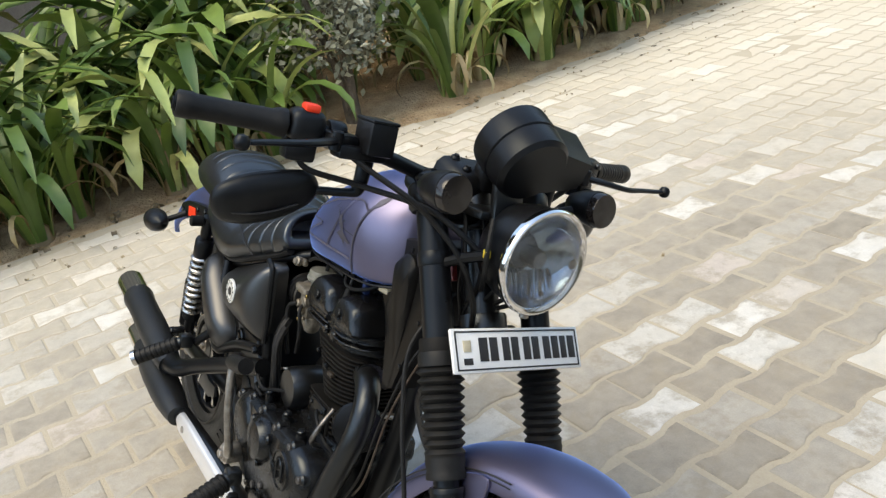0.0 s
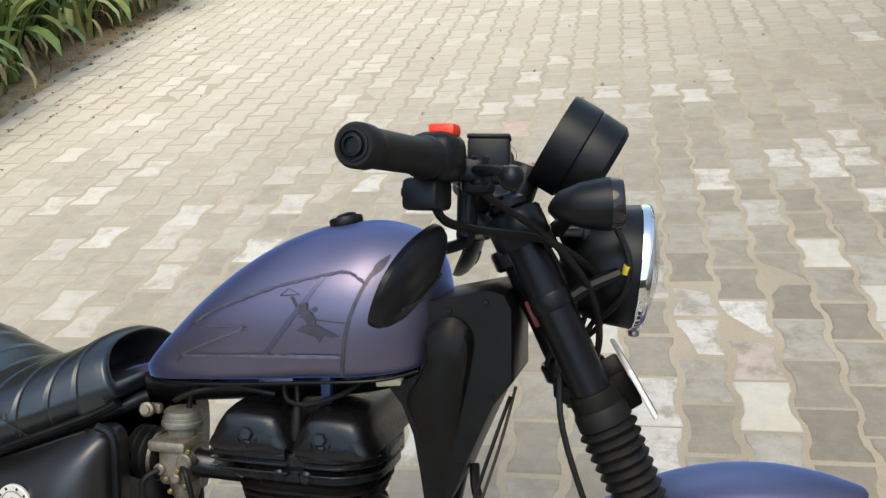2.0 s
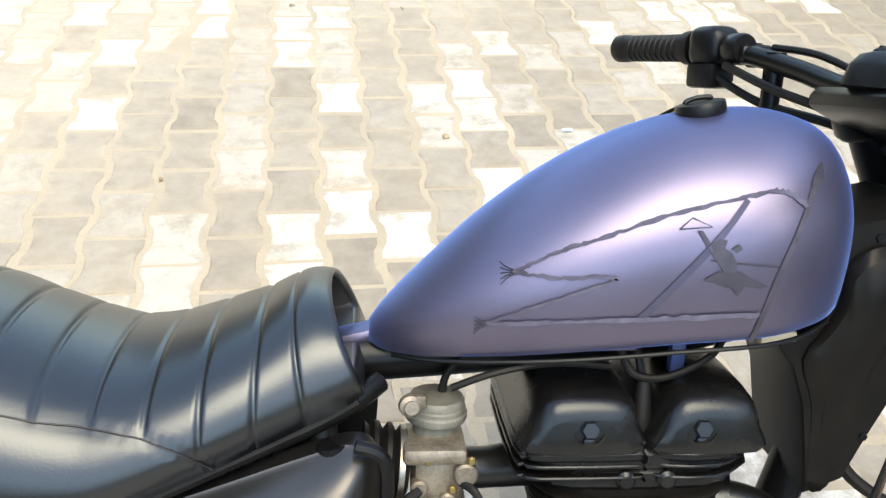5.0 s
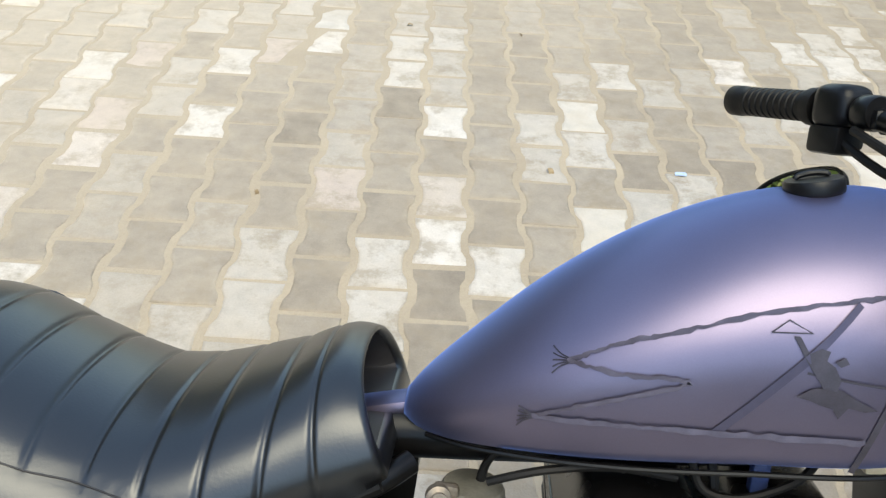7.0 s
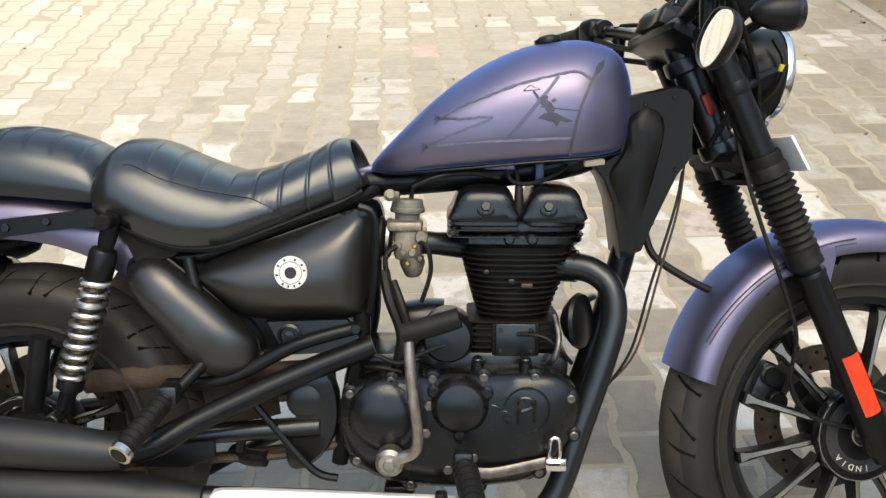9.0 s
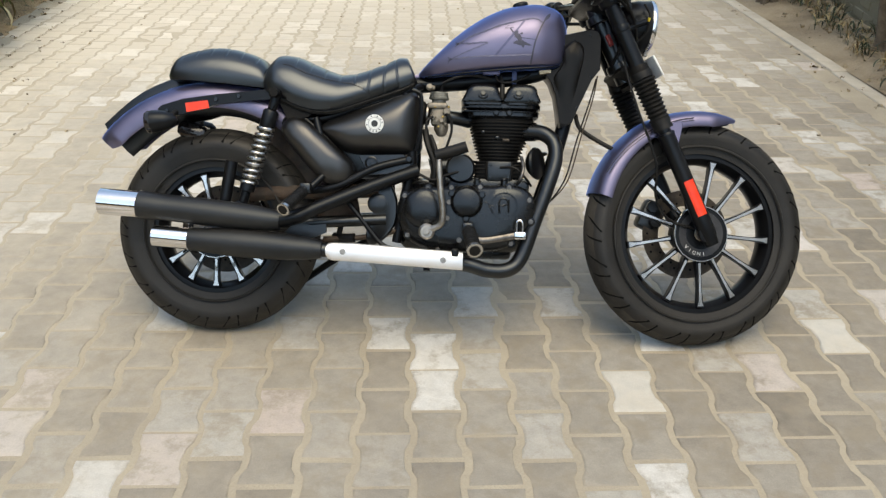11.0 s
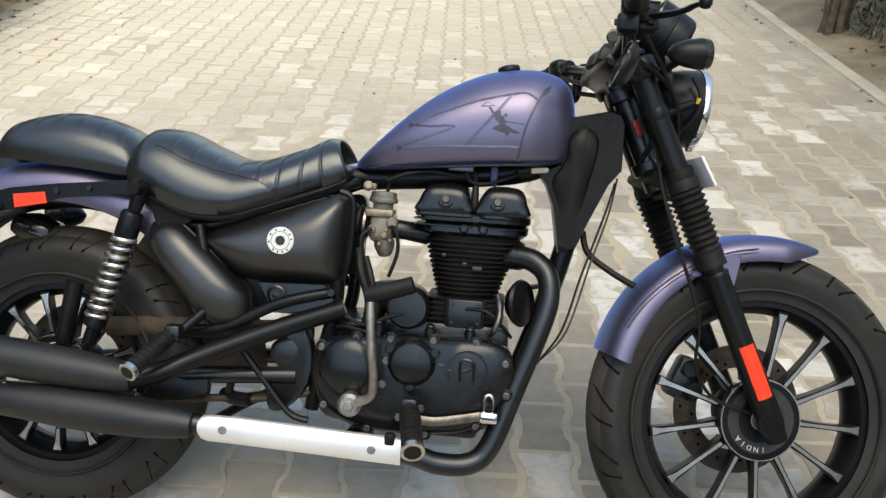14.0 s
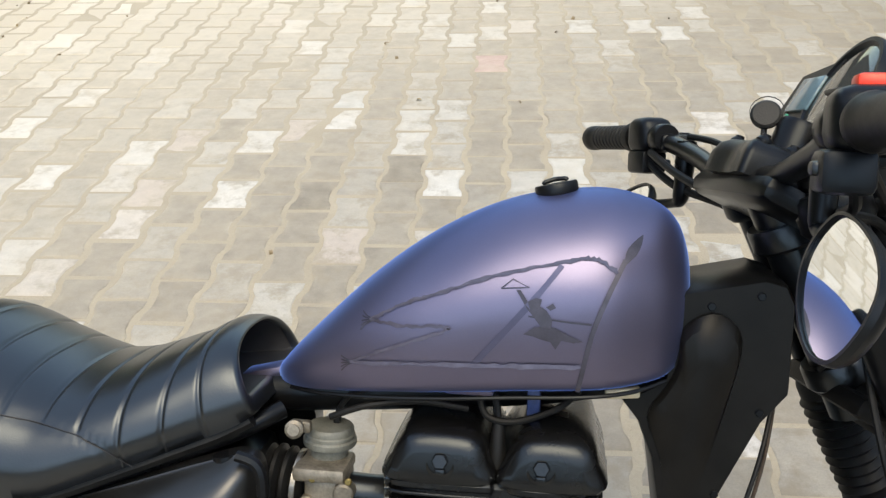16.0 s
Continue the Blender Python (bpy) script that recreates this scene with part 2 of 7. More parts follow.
def paver_material(name, use_island):
    m, n, l, b = principled(name, (0.4, 0.36, 0.3), 0.82)
    co = n.new("ShaderNodeNewGeometry")
    rnd = co.outputs["Random Per Island"] if use_island else n.new("ShaderNodeObjectInfo").outputs["Random"]
    pos = co.outputs["Position"]
    r = ramp(n, [(0.0, (0.195, 0.172, 0.140)), (0.06, (0.232, 0.207, 0.172)), (0.3, (0.262, 0.236, 0.197)), (0.52, (0.288, 0.264, 0.225)), (0.66, (0.335, 0.313, 0.275)), (0.77, (0.40, 0.384, 0.348)), (0.87, (0.53, 0.52, 0.488)), (0.95, (0.65, 0.643, 0.615)), (0.97, (0.44, 0.368, 0.328)), (1.0, (0.51, 0.498, 0.463))])
    l.new(rnd, r.inputs[0])
    mot = noise_tex(n, l, pos, 22, 6, 0.6)
    fine = noise_tex(n, l, pos, 240, 4, 0.6)
    stain = noise_tex(n, l, pos, 4.2, 7, 0.68)
    mr = n.new("ShaderNodeMapRange")
    mr.inputs[1].default_value, mr.inputs[2].default_value, mr.inputs[3].default_value, mr.inputs[4].default_value = 0.3, 0.72, 0.86, 1.12
    l.new(mot.outputs["Fac"], mr.inputs[0])
    fr = n.new("ShaderNodeMapRange")
    fr.inputs[1].default_value, fr.inputs[2].default_value, fr.inputs[3].default_value, fr.inputs[4].default_value = 0.3, 0.7, 0.90, 1.08
    l.new(fine.outputs["Fac"], fr.inputs[0])
    mm = n.new("ShaderNodeMath")
    mm.operation = "MULTIPLY"
    l.new(mr.outputs[0], mm.inputs[0])
    l.new(fr.outputs[0], mm.inputs[1])
    worn = n.new("ShaderNodeAttribute")  # grime round each block's rim, worn off its crown
    worn.attribute_name = "rim"
    grime = n.new("ShaderNodeMath")
    grime.operation = "MULTIPLY_ADD"
    l.new(worn.outputs["Fac"], grime.inputs[0])
    grime.inputs[1].default_value, grime.inputs[2].default_value = -0.16, 1.03
    mg = n.new("ShaderNodeMath")
    mg.operation = "MULTIPLY"
    l.new(mm.outputs[0], mg.inputs[0])
    l.new(grime.outputs[0], mg.inputs[1])
    vm = n.new("ShaderNodeVectorMath")
    vm.operation = "SCALE"
    l.new(r.outputs[0], vm.inputs[0])
    l.new(mg.outputs[0], vm.inputs["Scale"])
    mud = noise_tex(n, l, pos, 8.5, 6, 0.7)  # dried mud trodden over parts of the blocks
    mudr = ramp(n, [(0.49, (0, 0, 0)), (0.62, (0.72, 0.72, 0.72))])
    l.new(mud.outputs["Fac"], mudr.inputs[0])
    muddy = n.new("ShaderNodeMix")
    muddy.data_type = "RGBA"
    l.new(mudr.outputs[0], muddy.inputs[0])
    l.new(vm.outputs[0], muddy.inputs[6])
    muddy.inputs[7].default_value = (0.232, 0.198, 0.150, 1)
    sep = n.new("ShaderNodeSeparateXYZ")
    l.new(pos, sep.inputs[0])
    sunlit_drift = n.new("ShaderNodeMapRange")  # sand towards the planting bed, with the sunlit side's brightness painted in
    sunlit_drift.inputs[1].default_value, sunlit_drift.inputs[2].default_value, sunlit_drift.inputs[3].default_value, sunlit_drift.inputs[4].default_value = 0.4, -4.0, -0.18, 0.36
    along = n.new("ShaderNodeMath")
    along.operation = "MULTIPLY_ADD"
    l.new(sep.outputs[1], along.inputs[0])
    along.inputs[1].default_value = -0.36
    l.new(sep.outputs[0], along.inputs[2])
    l.new(along.outputs[0], sunlit_drift.inputs[0])
    wash = noise_tex(n, l, pos, 1.1, 5, 0.6)  # broad brownish wash of dirt
    soft = n.new("ShaderNodeMapRange")
    soft.inputs[1].default_value, soft.inputs[2].default_value, soft.inputs[3].default_value, soft.inputs[4].default_value = 0.2, 0.8, 0.33, 0.55
    l.new(stain.outputs["Fac"], soft.inputs[0])
    broad = n.new("ShaderNodeMath")
    broad.operation = "MULTIPLY_ADD"
    l.new(wash.outputs["Fac"], broad.inputs[0])
    broad.inputs[1].default_value = 0.40
    l.new(soft.outputs[0], broad.inputs[2])
    dusty = n.new("ShaderNodeMapRange")  # dust up the lane, with its sunlit far end painted paler
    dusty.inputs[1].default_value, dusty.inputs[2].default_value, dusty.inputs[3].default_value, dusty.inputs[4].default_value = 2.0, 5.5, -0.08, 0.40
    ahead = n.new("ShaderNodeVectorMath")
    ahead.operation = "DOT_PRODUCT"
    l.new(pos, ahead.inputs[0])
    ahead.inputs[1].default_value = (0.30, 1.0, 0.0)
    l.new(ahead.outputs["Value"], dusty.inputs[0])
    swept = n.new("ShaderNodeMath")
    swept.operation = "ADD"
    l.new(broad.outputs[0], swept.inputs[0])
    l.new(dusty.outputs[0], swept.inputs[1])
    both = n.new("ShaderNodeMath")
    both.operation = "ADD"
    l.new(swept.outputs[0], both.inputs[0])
    l.new(sunlit_drift.outputs[0], both.inputs[1])
    edge = n.new("ShaderNodeAttribute")  # sand lies over each block's rim
    edge.attribute_name = "rim"
    patch = noise_tex(n, l, pos, 13, 5, 0.65)
    rim = n.new("ShaderNodeMath")
    rim.operation = "MULTIPLY"
    l.new(edge.outputs["Fac"], rim.inputs[0])
    pr = n.new("ShaderNodeMapRange")
    pr.inputs[1].default_value, pr.inputs[2].default_value = 0.36, 0.62
    l.new(patch.outputs["Fac"], pr.inputs[0])
    l.new(pr.outputs[0], rim.inputs[1])
    both2 = n.new("ShaderNodeMath")
    both2.operation = "MULTIPLY_ADD"
    l.new(rim.outputs[0], both2.inputs[0])
    both2.inputs[1].default_value = 0.34
    film = n.new("ShaderNodeMath")  # thin uneven film of sand swept over blocks and joints alike
    film.operation = "MULTIPLY_ADD"
    l.new(pr.outputs[0], film.inputs[0])
    film.inputs[1].default_value = 0.11
    l.new(both.outputs[0], film.inputs[2])
    l.new(film.outputs[0], both2.inputs[2])
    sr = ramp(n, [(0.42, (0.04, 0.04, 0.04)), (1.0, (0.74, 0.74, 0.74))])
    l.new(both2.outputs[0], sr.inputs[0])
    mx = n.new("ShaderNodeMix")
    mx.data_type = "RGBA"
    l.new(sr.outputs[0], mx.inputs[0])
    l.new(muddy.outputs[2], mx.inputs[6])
    tone = n.new("ShaderNodeMapRange")  # browner dust on the lane; pale sand and painted sunlight near the bed
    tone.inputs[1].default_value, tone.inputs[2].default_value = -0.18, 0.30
    l.new(sunlit_drift.outputs[0], tone.inputs[0])
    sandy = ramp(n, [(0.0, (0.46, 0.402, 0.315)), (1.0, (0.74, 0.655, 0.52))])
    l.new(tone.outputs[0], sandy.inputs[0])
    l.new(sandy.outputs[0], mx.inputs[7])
    l.new(mx.outputs[2], b.inputs["Base Color"])
    bp = n.new("ShaderNodeBump")
    bp.inputs["Strength"].default_value, bp.inputs["Distance"].default_value = 0.35, 0.003
    l.new(fine.outputs["Fac"], bp.inputs["Height"])
    bp2 = n.new("ShaderNodeBump")
    bp2.inputs["Strength"].default_value, bp2.inputs["Distance"].default_value = 0.3, 0.008
    l.new(mot.outputs["Fac"], bp2.inputs["Height"])
    l.new(bp.outputs[0], bp2.inputs["Normal"])
    l.new(bp2.outputs[0], b.inputs["Normal"])
    return m


PAVER_PALE = surface("pale_new_paver", (0.47, 0.45, 0.40), (0.60, 0.58, 0.53), 0.85, 0, 18, 240, 0.4, 0.05, dust=0.55, dist=0.003, dust_color=(0.50, 0.43, 0.33))
PAVER_PINK = surface("pink_paver", (0.46, 0.33, 0.28), (0.58, 0.45, 0.39), 0.85, 0, 18, 240, 0.4, 0.05, dust=0.5, dist=0.003, dust_color=(0.50, 0.43, 0.33))
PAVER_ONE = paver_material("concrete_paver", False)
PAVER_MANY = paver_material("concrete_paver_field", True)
SAND = surface("jointing_sand", (0.33, 0.286, 0.22), (0.45, 0.392, 0.30), 0.95, 0, 3, 160, 0.6, 0.03, dist=0.006)


def sunlit_drifted(m, color):
    """Pale sand towards the planting bed and up the lane, sunlight painted in."""
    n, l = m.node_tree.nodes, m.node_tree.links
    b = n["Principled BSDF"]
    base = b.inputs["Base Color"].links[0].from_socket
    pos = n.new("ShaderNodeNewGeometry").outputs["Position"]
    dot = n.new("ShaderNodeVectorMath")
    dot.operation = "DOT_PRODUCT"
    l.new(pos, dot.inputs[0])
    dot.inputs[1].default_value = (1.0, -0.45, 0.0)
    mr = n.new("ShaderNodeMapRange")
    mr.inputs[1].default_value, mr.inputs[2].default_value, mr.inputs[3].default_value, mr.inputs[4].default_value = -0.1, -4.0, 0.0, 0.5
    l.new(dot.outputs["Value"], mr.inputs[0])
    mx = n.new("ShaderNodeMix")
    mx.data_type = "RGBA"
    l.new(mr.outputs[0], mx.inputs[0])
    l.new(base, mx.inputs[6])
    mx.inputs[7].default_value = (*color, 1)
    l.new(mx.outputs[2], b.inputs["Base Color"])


sunlit_drifted(SAND, (0.56, 0.48, 0.36))
SOIL = surface("dry_soil", (0.19, 0.143, 0.092), (0.41, 0.33, 0.228), 0.95, 0, 2.6, 70, 0.9, 0.03, dust=0.5, dist=0.02)
BEDSOIL = surface("dark_bed_soil", (0.32, 0.20, 0.105), (0.60, 0.43, 0.255), 0.95, 0, 7, 60, 1.0, 0.03, dist=0.025)
KERB = surface("weathered_kerb_concrete", (0.45, 0.405, 0.33), (0.57, 0.515, 0.43), 0.9, 0, 5, 120, 0.5, 0.05, dust=0.5, dist=0.004)
WALLPLASTER = surface("old_dark_plaster", (0.09, 0.075, 0.06), (0.17, 0.145, 0.115), 0.92, 0, 2, 50, 0.6, 0.04, dist=0.01)


def limewash(name):
    """Flaking bluish limewash over dirty grey-brown masonry."""
    m, n, l, b = principled(name, (0.5, 0.5, 0.5), 0.92)
    pos = n.new("ShaderNodeNewGeometry").outputs["Position"]
    a, c, d = noise_tex(n, l, pos, 1.3, 6, 0.62), noise_tex(n, l, pos, 9, 6, 0.65), noise_tex(n, l, pos, 60, 4, 0.6)
    s1, s2 = n.new("ShaderNodeMath"), n.new("ShaderNodeMath")
    for s_, k in ((s1, 0.55), (s2, 0.2)):
        s_.operation = "MULTIPLY_ADD"
        s_.inputs[1].default_value = k
    l.new(c.outputs["Fac"], s1.inputs[0])
    l.new(a.outputs["Fac"], s1.inputs[2])
    l.new(d.outputs["Fac"], s2.inputs[0])
    l.new(s1.outputs[0], s2.inputs[2])
    r = ramp(n, [(0.66, (0.15, 0.125, 0.09)), (0.75, (0.32, 0.305, 0.27)), (0.82, (0.64, 0.64, 0.62)), (0.90, (0.80, 0.81, 0.81)), (1.0, (0.87, 0.88, 0.885))])
    l.new(s2.outputs[0], r.inputs[0])
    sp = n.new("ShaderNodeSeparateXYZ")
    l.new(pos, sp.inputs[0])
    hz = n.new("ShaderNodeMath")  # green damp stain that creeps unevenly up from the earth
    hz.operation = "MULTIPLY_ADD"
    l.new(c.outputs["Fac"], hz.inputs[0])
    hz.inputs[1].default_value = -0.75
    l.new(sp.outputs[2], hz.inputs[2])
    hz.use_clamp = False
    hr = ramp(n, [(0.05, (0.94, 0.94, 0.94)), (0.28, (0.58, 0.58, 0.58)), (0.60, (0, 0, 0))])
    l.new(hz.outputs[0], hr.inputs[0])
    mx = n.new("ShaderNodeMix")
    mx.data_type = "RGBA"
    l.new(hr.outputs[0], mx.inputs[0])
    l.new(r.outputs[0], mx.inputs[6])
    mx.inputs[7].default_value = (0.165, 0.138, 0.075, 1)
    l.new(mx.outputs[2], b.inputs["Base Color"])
    bp = n.new("ShaderNodeBump")
    bp.inputs["Strength"].default_value, bp.inputs["Distance"].default_value = 0.7, 0.012
    l.new(s1.outputs[0], bp.inputs["Height"])
    l.new(bp.outputs[0], b.inputs["Normal"])
    return m


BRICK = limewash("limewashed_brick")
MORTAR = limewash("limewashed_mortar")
BLUEDOOR = surface("blue_door_paint", (0.012, 0.12, 0.46), (0.03, 0.19, 0.60), 0.5, 0, 5, 120, 0.2, 0.08)
BARK = surface("tree_bark", (0.075, 0.057, 0.041), (0.20, 0.155, 0.11), 0.95, 0, 14, 90, 0.9, 0.04, dist=0.012)
SCRAPBLUE = surface("pale_blue_paper", (0.35, 0.50, 0.75), (0.5, 0.65, 0.85), 0.6, 0, 60, 300, 0.2, 0.05)
GREENPIPE = surface("green_pipe", (0.03, 0.22, 0.13), (0.05, 0.32, 0.2), 0.5, 0, 20, 200, 0.1, 0.05)


def leaf_material(name, a, b_, c):
    m, n, l, b = principled(name, a, 0.42, 0.0, Transmission_Weight=0.0)
    rnd = n.new("ShaderNodeObjectInfo").outputs["Random"]
    isl = n.new("ShaderNodeNewGeometry").outputs["Random Per Island"]
    add = n.new("ShaderNodeMath")
    add.operation = "ADD"
    l.new(rnd, add.inputs[0])
    l.new(isl, add.inputs[1])
    fr = n.new("ShaderNodeMath")
    fr.operation = "FRACT"
    l.new(add.outputs[0], fr.inputs[0])
    r = ramp(n, [(0.0, a), (0.6, b_), (1.0, c)])
    l.new(fr.outputs[0], r.inputs[0])
    co = n.new("ShaderNodeTexCoord").outputs["Object"]
    v = noise_tex(n, l, co, 18, 4)
    mr = n.new("ShaderNodeMapRange")
    mr.inputs[3].default_value, mr.inputs[4].default_value = 0.7, 1.3
    l.new(v.outputs["Fac"], mr.inputs[0])
    vm = n.new("ShaderNodeVectorMath")
    vm.operation = "SCALE"
    l.new(r.outputs[0], vm.inputs[0])
    l.new(mr.outputs[0], vm.inputs["Scale"])
    l.new(vm.outputs[0], b.inputs["Base Color"])
    b.inputs["Subsurface Weight"].default_value = 0.0
    return m


STRAP = leaf_material("strap_leaf", (0.035, 0.075, 0.014), (0.125, 0.195, 0.036), (0.42, 0.44, 0.16))
DEADLEAF = leaf_material("dry_leaf", (0.17, 0.10, 0.045), (0.30, 0.22, 0.10), (0.44, 0.36, 0.19))
LITTER = leaf_material("brown_litter", (0.12, 0.085, 0.045), (0.22, 0.16, 0.09), (0.36, 0.28, 0.16))
DARKLEAF = leaf_material("dark_foliage", (0.014, 0.024, 0.009), (0.026, 0.042, 0.016), (0.05, 0.07, 0.028))
SHRUBLEAF = leaf_material("shrub_leaf", (0.10, 0.10, 0.06), (0.24, 0.235, 0.16), (0.46, 0.45, 0.35))
TREELEAF = leaf_material("tree_leaf", (0.03, 0.06, 0.015), (0.05, 0.09, 0.025), (0.09, 0.13, 0.04))


# geometry helpers: a geo is (list of points, list of faces)
def join(*geos):
    v, f = [], []
    for gv, gf in geos:
        k = len(v)
        v.extend(gv)
        f.extend([tuple(i + k for i in q) for q in gf])
    return v, f


def moved(geo, m):
    return [m @ Vector(p) for p in geo[0]], geo[1]


def mesh_of(name, geo, mat, sharp=38):
    me = bpy.data.meshes.new(name)
    me.from_pydata([tuple(p) for p in geo[0]], [], geo[1])
    me.validate()
    bm = bmesh.new()
    bm.from_mesh(me)
    bmesh.ops.recalc_face_normals(bm, faces=bm.faces)
    bm.to_mesh(me)
    bm.free()
    me.polygons.foreach_set("use_smooth", [True] * len(me.polygons))
    me.set_sharp_from_angle(angle=radians(sharp))
    me.materials.append(mat)
    return me


def part(name, geo, mat, parent, label="", m=None, sharp=38):
    while parent is not None and parent.parent is not None and parent.parent.parent is not None:  # thing > part > sub-part, no deeper
        m = parent.matrix_local @ (m if m is not None else Matrix())
        parent = parent.parent
    ob = new(name, mesh_of(name, geo, mat, sharp))
    ob.parent = parent
    if m is not None:
        ob.matrix_local = m
    return tagged(ob, label)


def smooth_path(pts, sub=6, closed=False):
    """Catmull-Rom through the points."""
    pts = [Vector(p) for p in pts]
    n, out = len(pts), []
    if n < 3:
        return pts
    for i in range(n if closed else n - 1):
        if closed:
            a, b, c, d = (pts[(i + k) % n] for k in (-1, 0, 1, 2))
        else:
            a, b, c, d = pts[max(i - 1, 0)], pts[i], pts[i + 1], pts[min(i + 2, n - 1)]
        for k in range(sub):
            t = k / sub
            out.append(0.5 * ((2 * b) + (c - a) * t + (2 * a - 5 * b + 4 * c - d) * t * t + (3 * b - a - 3 * c + d) * t ** 3))
    if not closed:
        out.append(pts[-1])
    return out


def tube(pts, r, n=12, sub=6, cap=True, flat=1.0):
    """A pipe along a smooth path; r is one radius or one per given point."""
    rs = [r] * len(pts) if not isinstance(r, (list, tuple)) else list(r)
    path = smooth_path(pts, sub)
    k = len(path)
    rr = [float(np.interp(i / (k - 1) * (len(rs) - 1), range(len(rs)), rs)) for i in range(k)]
    t0 = (path[1] - path[0]).normalized()
    up = Vector((0, 0, 1)) if abs(t0.z) < 0.9 else Vector((1, 0, 0))
    u = t0.cross(up).normalized()
    v, f = [], []
    for i, p in enumerate(path):
        t = (path[min(i + 1, k - 1)] - path[max(i - 1, 0)]).normalized()
        u = (u - t * u.dot(t)).normalized()
        w = t.cross(u)
        for j in range(n):
            a = 2 * math.pi * j / n
            v.append(p + (u * math.cos(a) + w * math.sin(a) * flat) * rr[i])
    for i in range(k - 1):
        for j in range(n):
            f.append((i * n + j, i * n + (j + 1) % n, (i + 1) * n + (j + 1) % n, (i + 1) * n + j))
    if cap:
        f.append(tuple(range(n)))
        f.append(tuple(range((k - 1) * n, k * n)))
    return v, f


def lathe(profile, o=(0, 0, 0), d=(0, 1, 0), n=32, closed=False):
    """Turns (radius, height) pairs about the axis d through o."""
    o, d = Vector(o), Vector(d).normalized()
    up = Vector((0, 0, 1)) if abs(d.z) < 0.9 else Vector((1, 0, 0))
    u = d.cross(up).normalized()
    w = d.cross(u)
    v, f = [], []
    for r, h in profile:
        for j in range(n):
            a = 2 * math.pi * j / n
            v.append(o + d * h + (u * math.cos(a) + w * math.sin(a)) * max(r, 1e-5))
    k = len(profile)
    for i in range(k if closed else k - 1):
        i2 = (i + 1) % k
        for j in range(n):
            f.append((i * n + j, i * n + (j + 1) % n, i2 * n + (j + 1) % n, i2 * n + j))
    if not closed:
        if profile[0][0] > 1e-4:
            f.append(tuple(range(n)))
        if profile[-1][0] > 1e-4:
            f.append(tuple(range((k - 1) * n, k * n)))
    return v, f


def disc(o, d, r, h, bevel=0.002, n=24):
    """A bevelled cylinder from o along d."""
    b = min(bevel, r * 0.4, h * 0.4)
    return lathe([(r - b, 0), (r, b), (r, h - b), (r - b, h)], o, d, n)


def rbox(c, size, bevel=0.004, m=None, seg=2):
    bm = bmesh.new()
    bmesh.ops.create_cube(bm, size=1)
    bmesh.ops.scale(bm, vec=size, verts=bm.verts)
    if bevel:
        bmesh.ops.bevel(bm, geom=bm.edges[:], offset=min(bevel, min(size) * 0.45), segments=seg, affect="EDGES", profile=0.5)
    mm = Matrix.Translation(c) @ (m if m is not None else Matrix())
    bm.verts.index_update()
    v = [mm @ p.co for p in bm.verts]
    f = [tuple(q.index for q in fc.verts) for fc in bm.faces]
    bm.free()
    return v, f


def loft(rings, cap=True, closed=True):
    n = len(rings[0])
    v = [Vector(p) for r in rings for p in r]
    f = []
    for i in range(len(rings) - 1):
        for j in range(n if closed else n - 1):
            f.append((i * n + j, i * n + (j + 1) % n, (i + 1) * n + (j + 1) % n, (i + 1) * n + j))
    if cap:
        f.append(tuple(range(n)))
        f.append(tuple(range((len(rings) - 1) * n, len(rings) * n)))
    return v, f


def outline(pts, sub=4):
    return [(p.x, p.z) for p in smooth_path([(x, 0, z) for x, z in pts], sub, True)]


def pillow(pts, rings, sub=4, centre=None):
    """A domed panel: the outline (x, z), then rings of (inset share, y)."""
    o = outline(pts, sub) if sub > 1 else list(pts)
    cx = sum(p[0] for p in o) / len(o) if centre is None else centre[0]
    cz = sum(p[1] for p in o) / len(o) if centre is None else centre[1]
    return loft([[(cx + (x - cx) * (1 - s), y, cz + (z - cz) * (1 - s)) for x, z in o] for s, y in rings])


def plate_of(pts, y0, y1, bevel=0.002, sub=1):
    """A flat sheet with the outline (x, z), from y0 to y1, with small bevels."""
    o = outline(pts, sub) if sub > 1 else list(pts)
    cx, cz = sum(p[0] for p in o) / len(o), sum(p[1] for p in o) / len(o)
    size = max(abs(p[0] - cx) + abs(p[1] - cz) for p in o)
    s, b = bevel / size, bevel * (1 if y1 > y0 else -1)
    return loft([[(cx + (x - cx) * (1 - k), y, cz + (z - cz) * (1 - k)) for x, z in o] for k, y in ((s, y0), (0, y0 + b), (0, y1 - b), (s, y1))])


def ribbon(pts, w, lift=0.0):
    """A thin flat strip along points on a surface that faces -y."""
    v, f = [], []
    pts = [Vector(p) for p in pts]
    for i, p in enumerate(pts):
        t = pts[min(i + 1, len(pts) - 1)] - pts[max(i - 1, 0)]
        s = Vector((-t.z, 0, t.x)).normalized() * (w[i] if isinstance(w, list) else w) * 0.5
        v += [p + s, p - s]
    for i in range(len(pts) - 1):
        f.append((2 * i, 2 * i + 1, 2 * i + 3, 2 * i + 2))
    return v, f


# large structure
def edge_left(y):
    """The paved lane's left edge."""
    return -2.86 - 0.105 * max(0.0, y - 2.2) - 0.03 * math.sin(y * 1.7)


def wall_x(y):
    """The face of the brick boundary wall."""
    return 2.50 + 0.122 * max(y, -0.3)


